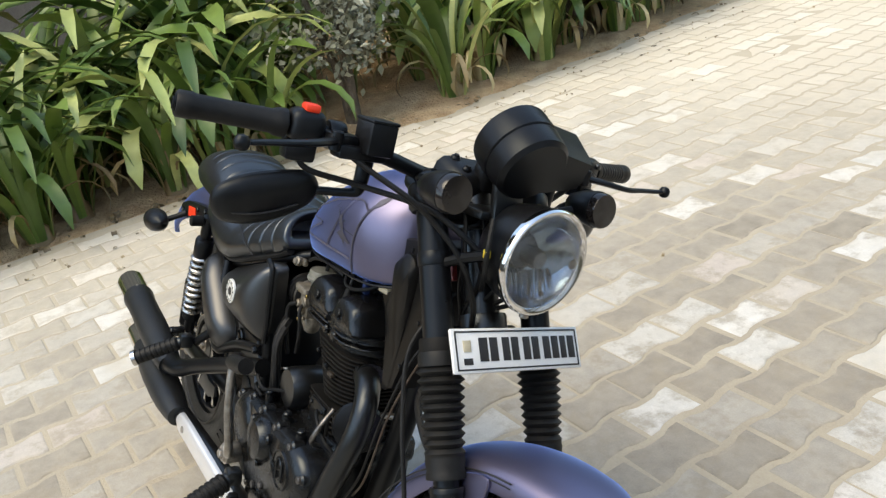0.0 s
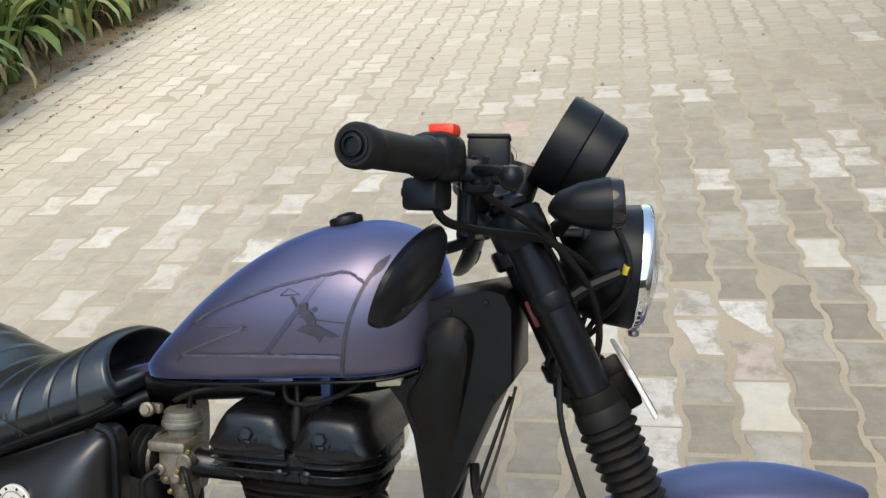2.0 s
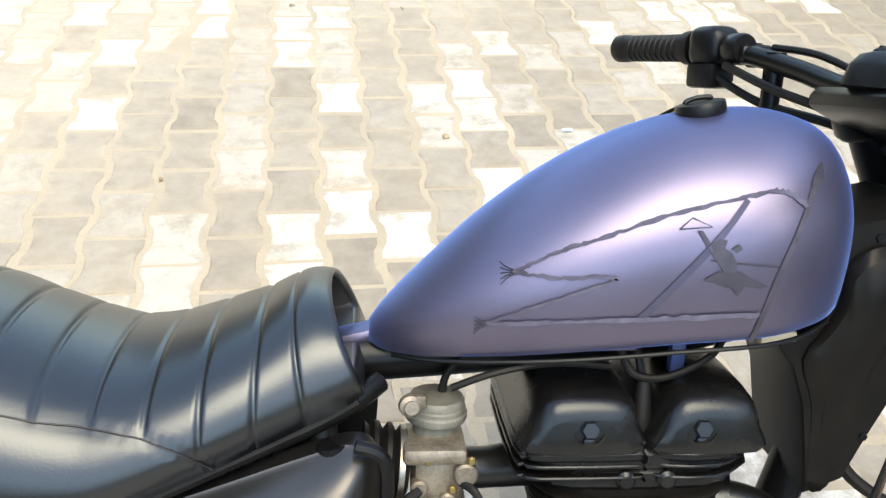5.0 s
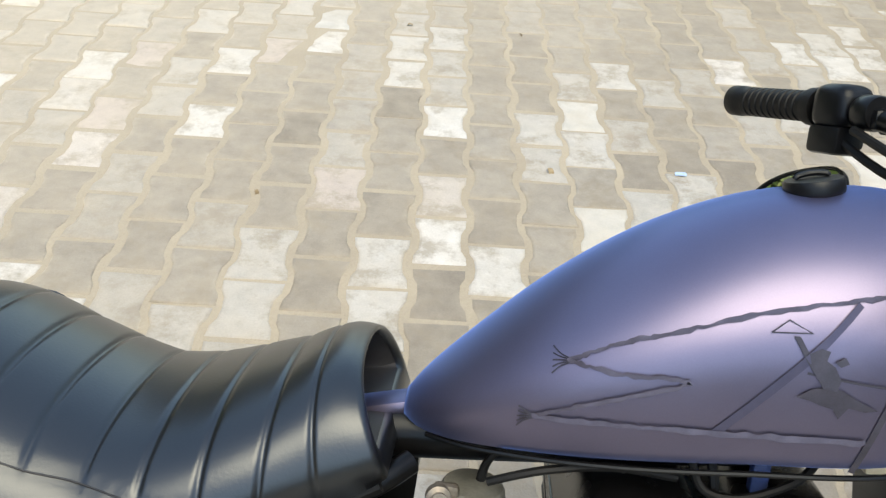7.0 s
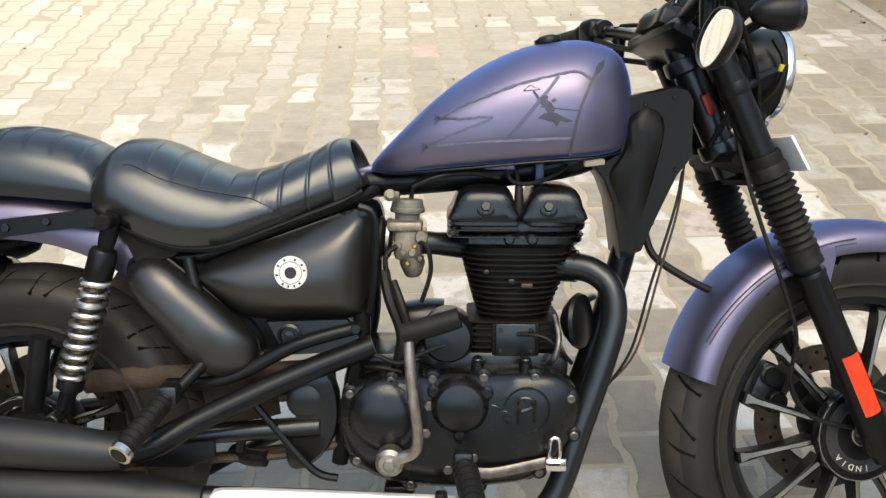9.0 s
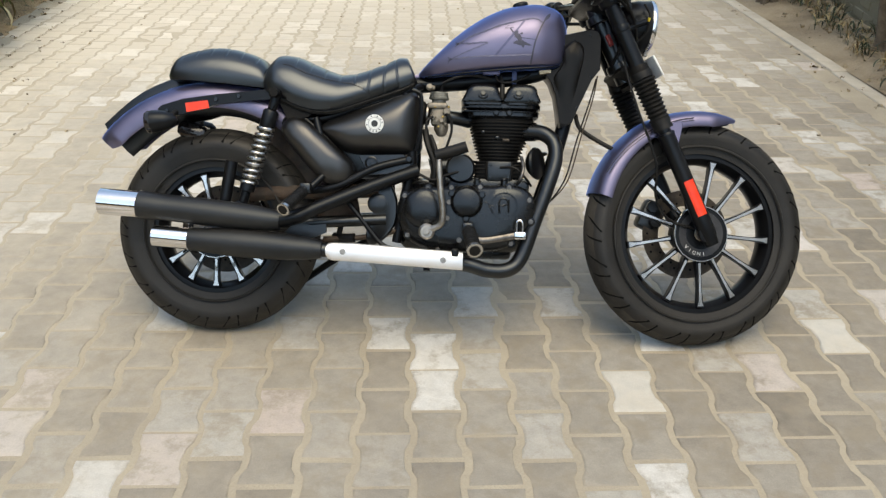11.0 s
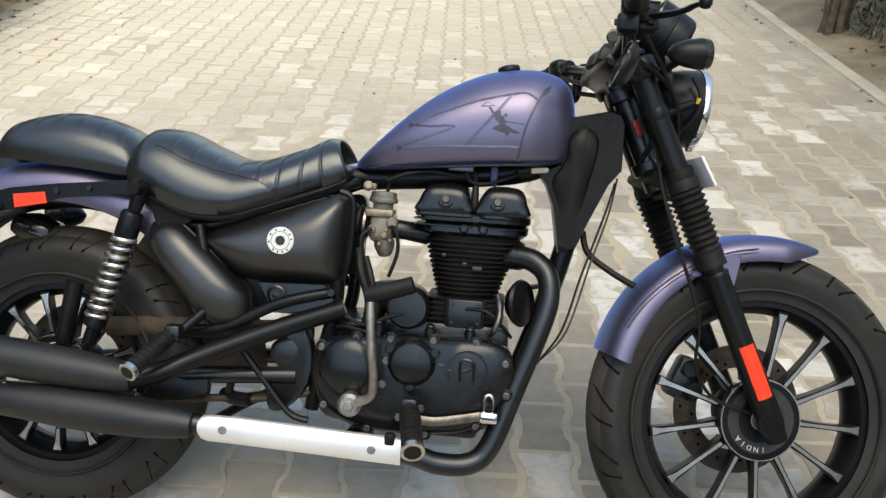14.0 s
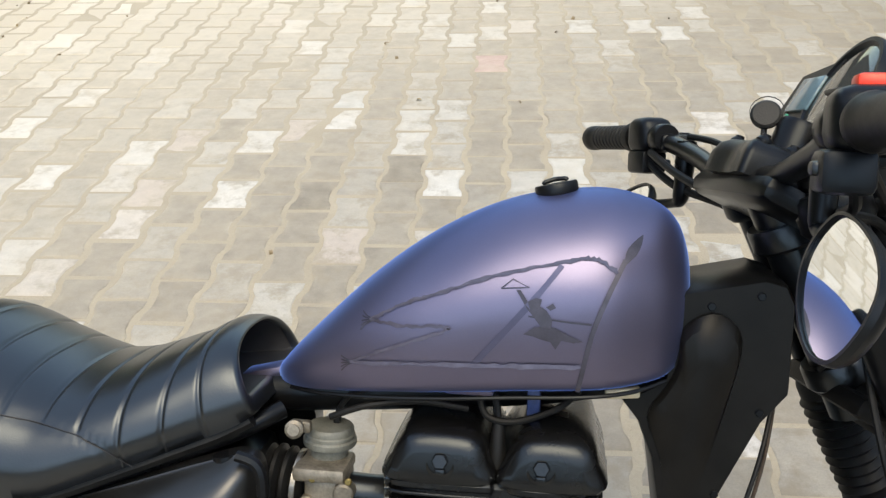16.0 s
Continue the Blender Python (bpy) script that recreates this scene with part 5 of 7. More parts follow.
ff = fender("front_fender", 0.672, 0.321, 0.358, 0.047, 0.076, 160.5, 71, lambda t: 1, lambda t: max(0.12, min(1, (1.02 - t) / 0.17) ** 0.6), STEER, "violet satin front fender with a pointed tip", tail=0.024)
for r_, d_ in ((0.331, 0.0008), (0.324, 0.0004)):
    part("fender_bead", tube([(0.672 + r_ * math.cos(radians(a)), -0.0775, 0.321 + r_ * math.sin(radians(a))) for a in range(150, 92, -6)], d_ + 0.0005, 6, 3), INK, ff)
part("fender_stay", pillow([(0.505, 0.592), (0.55, 0.622), (0.60, 0.638), (0.598, 0.60), (0.588, 0.562), (0.573, 0.556), (0.562, 0.583), (0.535, 0.590)], [(0, -0.0745), (0, -0.0795), (0.05, -0.0815)], 3), VIOLET, ff)
rfn = fender("rear_fender", -0.722, 0.299, 0.434, 0.078, 0.101, 142.0, 48, lambda t: min(1.0, 0.8 + t * 5), lambda t: 1, None, "violet satin rear fender")
part("fender_lining", join(tube([(-0.722 + 0.40 * math.cos(radians(a)), 0, 0.299 + 0.40 * math.sin(radians(a))) for a in (140, 120, 100, 80, 60)], 0.02, 8, 4, True, 3.2)), MATT, rfn)
part("tail_lamp", join(rbox((-0.80, 0.0, 0.585), (0.09, 0.10, 0.05), 0.02, Matrix.Rotation(radians(20), 4, "Y"))), AMBER, rfn, "dark tail lamp under the fender")
for s in (-1, 1):
    rail = part("fender_rail", plate_of([(-0.872, 0.642), (-0.862, 0.652), (-0.80, 0.672), (-0.70, 0.687), (-0.60, 0.698), (-0.50, 0.712), (-0.485, 0.695), (-0.50, 0.678), (-0.60, 0.672), (-0.70, 0.658), (-0.79, 0.630), (-0.848, 0.618), (-0.868, 0.628)], s * 0.103, s * 0.118, 0.003), BLACK, bike, "black side rail of the rear fender")
    if s < 0:
        part("reflector_tape", plate_of([(-0.792, 0.660), (-0.728, 0.669), (-0.723, 0.647), (-0.788, 0.634)], -0.1185, -0.1205, 0.0005), RED, rail, "bright red reflective tape")
    many("rail_bolt", [hexbolt((x, s * 0.118, z), (0, s, 0), 0.007, 0.005) for x, z in ((-0.705, 0.672), (-0.64, 0.682), (-0.845, 0.637))], ENGINE, rail)

# tank
TX = [-0.140, -0.125, -0.094, -0.042, 0.011, 0.063, 0.115, 0.167, 0.207, 0.246, 0.268, 0.280, 0.286]
TT = [0.770, 0.788, 0.820, 0.870, 0.911, 0.941, 0.961, 0.970, 0.971, 0.961, 0.944, 0.917, 0.878]
TB = [0.756, 0.755, 0.757, 0.762, 0.767, 0.772, 0.777, 0.781, 0.784, 0.789, 0.797, 0.812, 0.845]
TW = [0.018, 0.043, 0.067, 0.089, 0.102, 0.108, 0.110, 0.111, 0.105, 0.086, 0.067, 0.047, 0.012]


def tank_dims(x):
    return interp(x, TX, TT), interp(x, TX, TB), interp(x, TX, TW)


def tank_half(x, z):
    zt, zb, w = tank_dims(x)
    zm = zb + (zt - zb) * 0.47
    if z >= zm:
        return w * max(0.0, 1 - ((z - zm) / (zt - zm)) ** 2.0) ** (1 / 1.9)
    return w * (1 - 0.15 * ((zm - z) / (zm - zb)) ** 2.2)


def tank_ring(x):
    zt, zb, w = tank_dims(x)
    zm = zb + (zt - zb) * 0.47
    right = []
    for k in range(15):
        a = math.pi / 2 * k / 14
        z = zm + (zt - zm) * math.cos(a) ** 0.86 if k < 14 else zm
        right.append((tank_half(x, min(z, zt)), z))
    for k in range(1, 10):
        z = zm + (zb - zm) * k / 9
        right.append((tank_half(x, z) * (1 if k < 9 else 0.93), z + (0.004 if k == 9 else 0)))
    right.append((w * 0.4, zb - 0.0))
    pts = [(x, -y, z) for y, z in right] + [(x, y, z) for y, z in reversed(right[1:])]
    return pts


xs = sorted(set(list(np.linspace(-0.14, 0.286, 70)) + [0.272, 0.277, 0.2815, 0.284, -0.137, -0.133]))


def smoothed(xs_, ys_):
    p = smooth_path([(a, 0, b) for a, b in zip(xs_, ys_)], 8)
    return [q.x for q in p], [q.z for q in p]


_x = TX
TX, TT = smoothed(_x, TT)
_, TB = smoothed(_x, TB)
_, TW = smoothed(_x, TW)
tank = part("fuel_tank", loft([tank_ring(x) for x in xs]), VIOLET, bike, "teardrop violet satin fuel tank with dark line drawings", sharp=60)
many("tank_seam", [tube([(x, s * tank_half(x, tank_dims(x)[1] + 0.003) * 0.97, tank_dims(x)[1] - 0.001) for x in np.linspace(-0.12, 0.262, 14)], 0.0022, 8, 3) for s in (-1, 1)], BLACK, tank)
part("tank_tongue", rbox((-0.155, 0, 0.757), (0.06, 0.03, 0.012), 0.004, Matrix.Rotation(radians(-14), 4, "Y")), VIOLET, tank)
CAPM = Matrix.Translation((0.150, -0.004, 0.9625)) @ Matrix.Rotation(radians(-13), 4, "Y") @ Matrix.Rotation(radians(-4), 4, "X")
cap = part("filler_cap", moved(lathe([(0.0185, -0.009), (0.019, 0.0), (0.0215, 0.002), (0.022, 0.004), (0.022, 0.011), (0.0208, 0.0128), (0.001, 0.0132)], (0, 0, 0), (0, 0, 1), 36), CAPM), PLASTIC, tank, "round black filler cap")
part("cap_flap", moved(tube([(-0.012, 0.004, 0.0135), (-0.010, 0.004, 0.0155), (0.0, 0.006, 0.0165), (0.010, 0.004, 0.0155), (0.012, 0.004, 0.0135)], 0.0024, 8, 4), CAPM), PLASTIC, cap)


def on_tank(pts, lift=0.0012, sub=5):
    return [(p.x, -tank_half(p.x, p.z) - lift, p.z) for p in smooth_path([(x, 0, z) for x, z in pts], sub)]


rng = random.Random(4)


def jagged(pts, amp=0.0009, sub=12):
    p = smooth_path([(x, 0, z) for x, z in pts], sub)
    return [(q.x + rng.uniform(-amp, amp), -tank_half(q.x, q.z) - 0.0022, q.z + rng.uniform(-amp, amp)) for q in p]


part("decal_line", ribbon(on_tank([(0.2145, 0.9155), (0.2005, 0.886), (0.1865, 0.846), (0.1765, 0.788)]), 0.0045), DECAL, tank, "dark straight line")
part("decal_tip", ribbon(on_tank([(0.231, 0.936), (0.226, 0.929), (0.219, 0.920), (0.2135, 0.911)], sub=4), [0.0003, 0.002, 0.004, 0.006, 0.0075, 0.009, 0.0095, 0.010, 0.009, 0.007, 0.005, 0.003, 0.001]), DECAL, tank, "dark pointed tip")
for line, w_ in (([(0.208, 0.905), (0.187, 0.9165), (0.160, 0.9135), (0.102, 0.899), (0.047, 0.8793), (0.008, 0.8636), (-0.025, 0.845)], 0.0042), ([(-0.025, 0.845), (0.010, 0.8445), (0.054, 0.8455), (0.002, 0.823), (-0.045, 0.801)], 0.0042), ([(-0.045, 0.801), (0.017, 0.807), (0.09, 0.811), (0.178, 0.8155)], 0.0048)):
    part("decal_rope", ribbon(jagged(line), [w_ * rng.uniform(0.45, 1.1) for _ in jagged(line)]), ROPEDECAL, tank, "dark ragged rope line")
for x, z in ((-0.025, 0.845), (-0.045, 0.801)):
    tuft = [ribbon(on_tank([(x + 0.006, z + 0.001), (x - 0.004, z + d_ * 0.4), (x - 0.010, z + d_)], sub=3), 0.0011) for d_ in (-0.011, -0.007, -0.003, 0.001, 0.005)]
    many("decal_tuft", tuft, DECAL, tank)
part("decal_band", ribbon(on_tank([(0.157, 0.91), (0.134, 0.88), (0.108, 0.848), (0.076, 0.809)]), [0.005] * 5 + [0.006] * 11), SHADOWDECAL, tank, "broad faint grey stroke")


def tank_patch(pts):
    o = [(x, -tank_half(x, z) - 0.0016, z) for x, z in pts]
    return o, [tuple(range(len(o)))]


part("decal_shape", join(tank_patch([(0.1160, 0.8860), (0.1200, 0.8862), (0.1270, 0.8760), (0.1340, 0.8800), (0.1400, 0.8790), (0.1385, 0.8725), (0.1445, 0.8690), (0.1500, 0.8600), (0.1490, 0.8520), (0.1400, 0.8530), (0.1330, 0.8620), (0.1260, 0.8705)]), tank_patch([(0.1240, 0.8450), (0.1330, 0.8520), (0.1440, 0.8545), (0.1530, 0.8530), (0.1640, 0.8470), (0.1790, 0.8405), (0.1700, 0.8390), (0.1590, 0.8410), (0.1540, 0.8320), (0.1490, 0.8390), (0.1400, 0.8410), (0.1330, 0.8435)]), tank_patch([(0.1440, 0.8720), (0.1500, 0.8760), (0.1530, 0.8720), (0.1480, 0.8690)]), ribbon(on_tank([(0.1280, 0.8625), (0.157, 0.8595), (0.186, 0.857)], sub=3), 0.0017), ribbon(on_tank([(0.102, 0.8865), (0.1126, 0.8955), (0.128, 0.889), (0.102, 0.8865)], sub=1), 0.0011)), DECAL, tank, "small dark abstract shape")

# seats
SXs = [-0.576, -0.568, -0.545, -0.523, -0.482, -0.428, -0.375, -0.348, -0.307, -0.254, -0.214, -0.194, -0.174, -0.158, -0.146]
STs = [0.745, 0.775, 0.803, 0.810, 0.805, 0.782, 0.762, 0.758, 0.765, 0.784, 0.799, 0.806, 0.811, 0.812, 0.811]
SBs = [0.715, 0.700, 0.690, 0.683, 0.664, 0.649, 0.650, 0.656, 0.671, 0.691, 0.706, 0.714, 0.722, 0.730, 0.738]
SWs = [0.085, 0.115, 0.135, 0.142, 0.146, 0.146, 0.142, 0.139, 0.131, 0.118, 0.107, 0.102, 0.098, 0.095, 0.092]
_x = SXs
SXs, STs = smoothed(_x, STs)
_, SBs = smoothed(_x, SBs)
_, SWs = smoothed(_x, SWs)
PLEATS = [-0.190 - 0.0415 * k for k in range(8)]
LINE_X, LINE_Z = [-0.53, -0.499, -0.455, -0.391, -0.315, -0.285, -0.264, -0.25, -0.1], [0.772, 0.772, 0.751, 0.733, 0.721, 0.708, 0.690, 0.66, 0.5]


def seat_half(x, z):
    zt, zb, w = interp(x, SXs, STs), interp(x, SXs, SBs), interp(x, SXs, SWs)
    t = min(1, max(0, (z - zb) / (zt - zb)))
    return (w + 0.006) * (max(0.0, 1 - t ** 3.1)) ** (1 / 2.3) * (0.93 + 0.07 * min(1, t * 4))


def seat_ring(x):
    zt, zb, w = interp(x, SXs, STs), interp(x, SXs, SBs), interp(x, SXs, SWs)
    groove = max([math.exp(-((x - p) / 0.0026) ** 2) for p in PLEATS] + [0])
    puff = max([0.0] + [0.35 * math.cos((x - p - 0.0207) / 0.0415 * math.pi) for p in PLEATS if abs(x - p - 0.0207) < 0.0207])
    lz = interp(x, LINE_X, LINE_Z)
    right = []
    for k in range(23):
        a = math.pi / 2 * k / 22
        z = zb + (zt - zb) * math.cos(a) ** 0.75 if k < 22 else zb
        y = seat_half(x, z)
        on = min(1, max(0, (z - lz) / 0.006))
        dz = (-0.0020 * groove + 0.0008 * puff) * on
        dy = (-0.0018 * groove + 0.0006 * puff) * on
        seam = -0.0018 * math.exp(-((z - lz) / 0.003) ** 2) if -0.53 < x < -0.255 else 0
        right.append((max(0, y + (dy + seam) * min(1, y / 0.05)), z + dz * (1 - k / 26)))
    f_ = max(0.0, (x + 0.23) / 0.084)
    sx = [x - 0.032 * f_ * (z - zb) / (zt - zb) for y, z in right]
    return [(a, -y, z) for a, (y, z) in zip(sx, right)] + [(a, y, z) for a, (y, z) in reversed(list(zip(sx, right))[1:])]


def seat_mouth(scale, back):
    """The seat's open front lip, scaled about its middle and set back."""
    r = seat_ring(-0.146)
    c = sum((Vector(q) for q in r), Vector()) / len(r)
    zs = [q[2] for q in r]
    low = min(zs) + 0.26 * (max(zs) - min(zs))
    out = []
    for q in r:
        p = c + (Vector(q) - c) * scale + Vector((-back, 0, -0.45 * max(0.0, back)))
        if scale < 0.9 and p.z < low:  # the hollow only opens the upper part of the front
            p = Vector((p.x - 0.3 * (low - p.z), p.y, low - 0.12 * (low - p.z)))
        out.append(tuple(p))
    return out


seat = part("rider_seat", loft([seat_ring(x) for x in np.linspace(-0.576, -0.146, 300)] + [seat_mouth(0.975, -0.003), seat_mouth(0.93, -0.004), seat_mouth(0.86, -0.003), seat_mouth(0.81, 0.002)], False), LEATHER, bike, "black pleated leatherette rider seat", sharp=70)
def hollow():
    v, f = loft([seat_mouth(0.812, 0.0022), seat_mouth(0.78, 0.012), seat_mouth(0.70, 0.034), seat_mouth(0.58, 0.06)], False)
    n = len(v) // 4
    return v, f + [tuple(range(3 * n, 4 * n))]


# black lining paints the shade inside the hollow
part("seat_hollow", hollow(), INK, seat, "hollow under the seat nose, its shade painted black")
for s in (-1, 1):
    part("seam_stitch", tube([(x, s * (seat_half(x, interp(x, LINE_X, LINE_Z)) + 0.0002), interp(x, LINE_X, LINE_Z)) for x in np.linspace(-0.515, -0.262, 20)], 0.0007, 6, 2), INK, seat)
many("seat_base", [tube([(x, s * interp(x, SXs, SWs) * 0.86, interp(x, SXs, SBs) - 0.004) for x in np.linspace(-0.56, -0.15, 14)], 0.009, 8, 3) for s in (-1, 1)], RUBBER, seat)
PXs = [-0.855, -0.849, -0.832, -0.798, -0.752, -0.713, -0.672, -0.625, -0.591, -0.572, -0.562]
PTs = [0.745, 0.775, 0.801, 0.815, 0.826, 0.829, 0.825, 0.813, 0.798, 0.778, 0.757]
PBs = [0.733, 0.730, 0.728, 0.727, 0.724, 0.721, 0.718, 0.714, 0.711, 0.710, 0.712]
PWs = [0.066, 0.082, 0.095, 0.103, 0.107, 0.108, 0.108, 0.106, 0.103, 0.098, 0.086]
_x = PXs
PXs, PTs = smoothed(_x, PTs)
_, PBs = smoothed(_x, PBs)
_, PWs = smoothed(_x, PWs)
PPL = [-0.60 - 0.043 * k for k in range(6)]


def pillion_ring(x):
    zt, zb, w = interp(x, PXs, PTs), interp(x, PXs, PBs), interp(x, PXs, PWs)
    groove = max([math.exp(-((x - p) / 0.0026) ** 2) for p in PPL] + [0])
    right = []
    for k in range(19):
        a = math.pi / 2 * k / 18
        z = zb + (zt - zb) * math.cos(a) ** 0.7 if k < 18 else zb
        t = min(1, max(0, (z - zb) / (zt - zb)))
        y = w * max(0.0, 1 - t ** 3.0) ** (1 / 2.3) * (0.94 + 0.06 * min(1, t * 4))
        on = min(1, max(0, (t - 0.72) / 0.06))
        seam = -0.0015 * math.exp(-((t - 0.70) / 0.03) ** 2)
        right.append((max(0, y + (seam - 0.0022 * groove * on) * min(1, y / 0.04)), z - 0.0028 * groove * on))
    return [(x, -y, z) for y, z in right] + [(x, y, z) for y, z in reversed(right[1:])]


pil = part("pillion_seat", loft([pillion_ring(x) for x in np.linspace(-0.855, -0.562, 130)]), LEATHER, bike, "short padded black pillion seat on the fender", sharp=70)
part("grab_strap", tube([(-0.53, 0.105, 0.765), (-0.505, 0.125, 0.772), (-0.485, 0.135, 0.755), (-0.48, 0.138, 0.72)], 0.006, 8, 4), LEATHER, pil)

# frame
FT = lambda pts, r=0.016, mat=BLACK, nm="frame_tube": part(nm, tube(pts, r, 14, 6), mat, bike)
FT([(-0.16, 0, 0.735), (0.0, 0, 0.748), (0.2, 0, 0.775), (0.31, 0, 0.84)], 0.024)
FT([(0.315, 0, 0.80), (0.287, 0, 0.64), (0.25, 0, 0.50), (0.205, 0, 0.36), (0.185, 0, 0.29)], 0.021)
for s in (-1, 1):
    FT([(-0.13, s * 0.04, 0.728), (-0.17, s * 0.07, 0.712), (-0.267, s * 0.088, 0.674), (-0.40, s * 0.10, 0.628), (-0.47, s * 0.10, 0.632), (-0.53, s * 0.10, 0.68)], 0.010)
    FT([(-0.17, s * 0.10, 0.70), (-0.155, s * 0.105, 0.6), (-0.15, s * 0.10, 0.5), (-0.17, s * 0.09, 0.40), (-0.19, s * 0.085, 0.28)], 0.014)
    FT([(-0.15, s * 0.115, 0.517), (-0.25, s * 0.13, 0.490), (-0.36, s * 0.135, 0.435), (-0.46, s * 0.12, 0.42)], 0.011)
    FT([(-0.42, s * 0.118, 0.625), (-0.40, s * 0.13, 0.56), (-0.37, s * 0.135, 0.50), (-0.43, s * 0.17, 0.425)], 0.010)
    sa = part("swingarm", tube([(-0.22, s * 0.095, 0.345), (-0.45, s * 0.105, 0.33), (-0.60, s * 0.108, 0.315), (-0.735, s * 0.105, 0.300)], 0.017, 12, 4), MATT, bike)
    part("axle_block", join(rbox((-0.735, s * 0.105, 0.30), (0.07, 0.02, 0.045), 0.006), hexbolt((-0.722, s * 0.115, 0.299), (0, s, 0), 0.014, 0.012)), STEEL, sa)
part("seat_bracket", plate_of([(-0.545, 0.70), (-0.50, 0.715), (-0.46, 0.69), (-0.425, 0.645), (-0.44, 0.628), (-0.50, 0.615), (-0.515, 0.65)], -0.112, -0.124, 0.002), FINS, bike, "black triangular bracket plate")
part("frame_gusset", plate_of([(-0.30, 0.525), (-0.17, 0.53), (-0.15, 0.50), (-0.20, 0.475), (-0.27, 0.47)], -0.095, -0.12, 0.003), MATT, bike)
many("frame_bolt", (lathe([(0.019, 0), (0.019, 0.006), (0.015, 0.008), (0.013, 0.004), (0.008, 0.004), (0.008, 0.009), (0.001, 0.01)], (-0.262, -0.12, 0.504), (0, -1, 0), 20), hexbolt((-0.156, -0.125, 0.517), (0, -1, 0), 0.009, 0.009)), ENGINE, bike)
part("pivot_plate", pillow([(-0.215, 0.455), (-0.19, 0.40), (-0.195, 0.33), (-0.235, 0.28), (-0.27, 0.275), (-0.275, 0.32), (-0.245, 0.40), (-0.24, 0.45)], [(0, -0.075), (0, -0.098), (0.08, -0.103)], 3), MATT, bike)
part("pivot_cap", lathe([(0.028, 0), (0.028, 0.005), (0.02, 0.008), (0.001, 0.008)], (-0.245, -0.10, 0.39), (0, -1, 0), 24), MATT, bike)
part("battery_box", rbox((-0.30, 0, 0.56), (0.26, 0.17, 0.20), 0.02), MATT, bike)
part("inner_mudguard", tube([(-0.722 + 0.34 * math.cos(radians(a)), 0, 0.299 + 0.34 * math.sin(radians(a))) for a in (62, 45, 30, 15, 4)], 0.02, 8, 4, True, 4.0), RUST, bike, "mud-brown rear inner guard")

# covers
def domed(pts, rim, rise, reach):
    """A cover whose face swells smoothly away from its outline."""
    v, f = pillow(pts, [(0.0, -0.085), (0.0, rim)] + [(k, -9.0) for k in (0.015, 0.035, 0.06, 0.09, 0.13, 0.18, 0.24, 0.31, 0.39, 0.48, 0.58, 0.70, 0.84)], 4)
    ring = outline(pts, 4)
    out = []
    for p in v:
        if p[1] > -8.0:
            out.append(tuple(p))
            continue
        near = 0.0
        for (ax, az), (bx, bz) in zip(ring, ring[1:] + ring[:1]):
            ex, ez = bx - ax, bz - az
            q = min(1.0, max(0.0, ((p[0] - ax) * ex + (p[2] - az) * ez) / (ex * ex + ez * ez + 1e-12)))
            d = math.hypot(p[0] - ax - q * ex, p[2] - az - q * ez)
            near += math.hypot(ex, ez) / max(d, 1e-4) ** 3
        gap = (2.0 / near) ** 0.5
        out.append((p[0], rim - rise * (1 - math.exp(-gap / reach)), p[2]))
    return out, f


cov = part("side_cover", domed([(-0.418, 0.592), (-0.40, 0.612), (-0.364, 0.630), (-0.27, 0.664), (-0.187, 0.694), (-0.152, 0.703), (-0.134, 0.692), (-0.131, 0.655), (-0.133, 0.597), (-0.140, 0.545), (-0.152, 0.532), (-0.23, 0.527), (-0.31, 0.527), (-0.352, 0.540), (-0.395, 0.572)], -0.108, 0.0630, 0.026), COVER, bike, "triangular matte black side cover with a round badge")
part("cover_lip", tube([(-0.151, -0.122, 0.709), (-0.128, -0.122, 0.697), (-0.125, -0.122, 0.65), (-0.128, -0.12, 0.59), (-0.136, -0.118, 0.54)], 0.006, 8, 5), BLACK, cov)
badge = part("badge", lathe([(0.0255, -0.004), (0.0255, 0.0), (0.0245, 0.001), (0.0085, 0.001), (0.008, 0.0)], (-0.251, -0.1615, 0.611), (0, -1, 0), 40), SILVER, cov, "round silver sticker")
part("badge_ring", lathe([(0.0165, 0.0013), (0.0180, 0.0013), (0.018, 0.0018), (0.0165, 0.0018)], (-0.251, -0.1615, 0.611), (0, -1, 0), 36, True), DIALGREY, badge)
part("badge_centre", lathe([(0.009, 0.0012), (0.009, 0.002), (0.001, 0.002)], (-0.251, -0.1615, 0.611), (0, -1, 0), 24), INK, badge)
bars = [moved(rbox((0, 0, 0.0213), (0.0030, 0.0006, 0.0034), 0), Matrix.Translation((-0.251, -0.1629, 0.611)) @ Matrix.Rotation(radians(a), 4, "Y")) for a in (20, 55, 80, 140, 165, 190, 215, 260, 300, 335)]
many("badge_bar", bars, INK, badge)
part("side_cover", mirrored(pillow([(-0.418, 0.592), (-0.364, 0.630), (-0.187, 0.694), (-0.134, 0.692), (-0.133, 0.597), (-0.152, 0.532), (-0.31, 0.527), (-0.395, 0.572)], [(0.0, -0.085), (0.0, -0.118), (0.1, -0.135), (0.5, -0.145)], 4)), MATT, bike)
tool = part("oil_box_cover", pillow([(-0.516, 0.588), (-0.509, 0.615), (-0.484, 0.628), (-0.450, 0.620), (-0.412, 0.592), (-0.330, 0.518), (-0.311, 0.484), (-0.318, 0.449), (-0.348, 0.432), (-0.382, 0.436), (-0.417, 0.463), (-0.488, 0.543)], [(0.0, -0.09), (0.0, -0.120), (0.05, -0.136), (0.16, -0.150), (0.38, -0.161), (0.7, -0.166)], 4), COVER, bike, "oblong matte black side box")
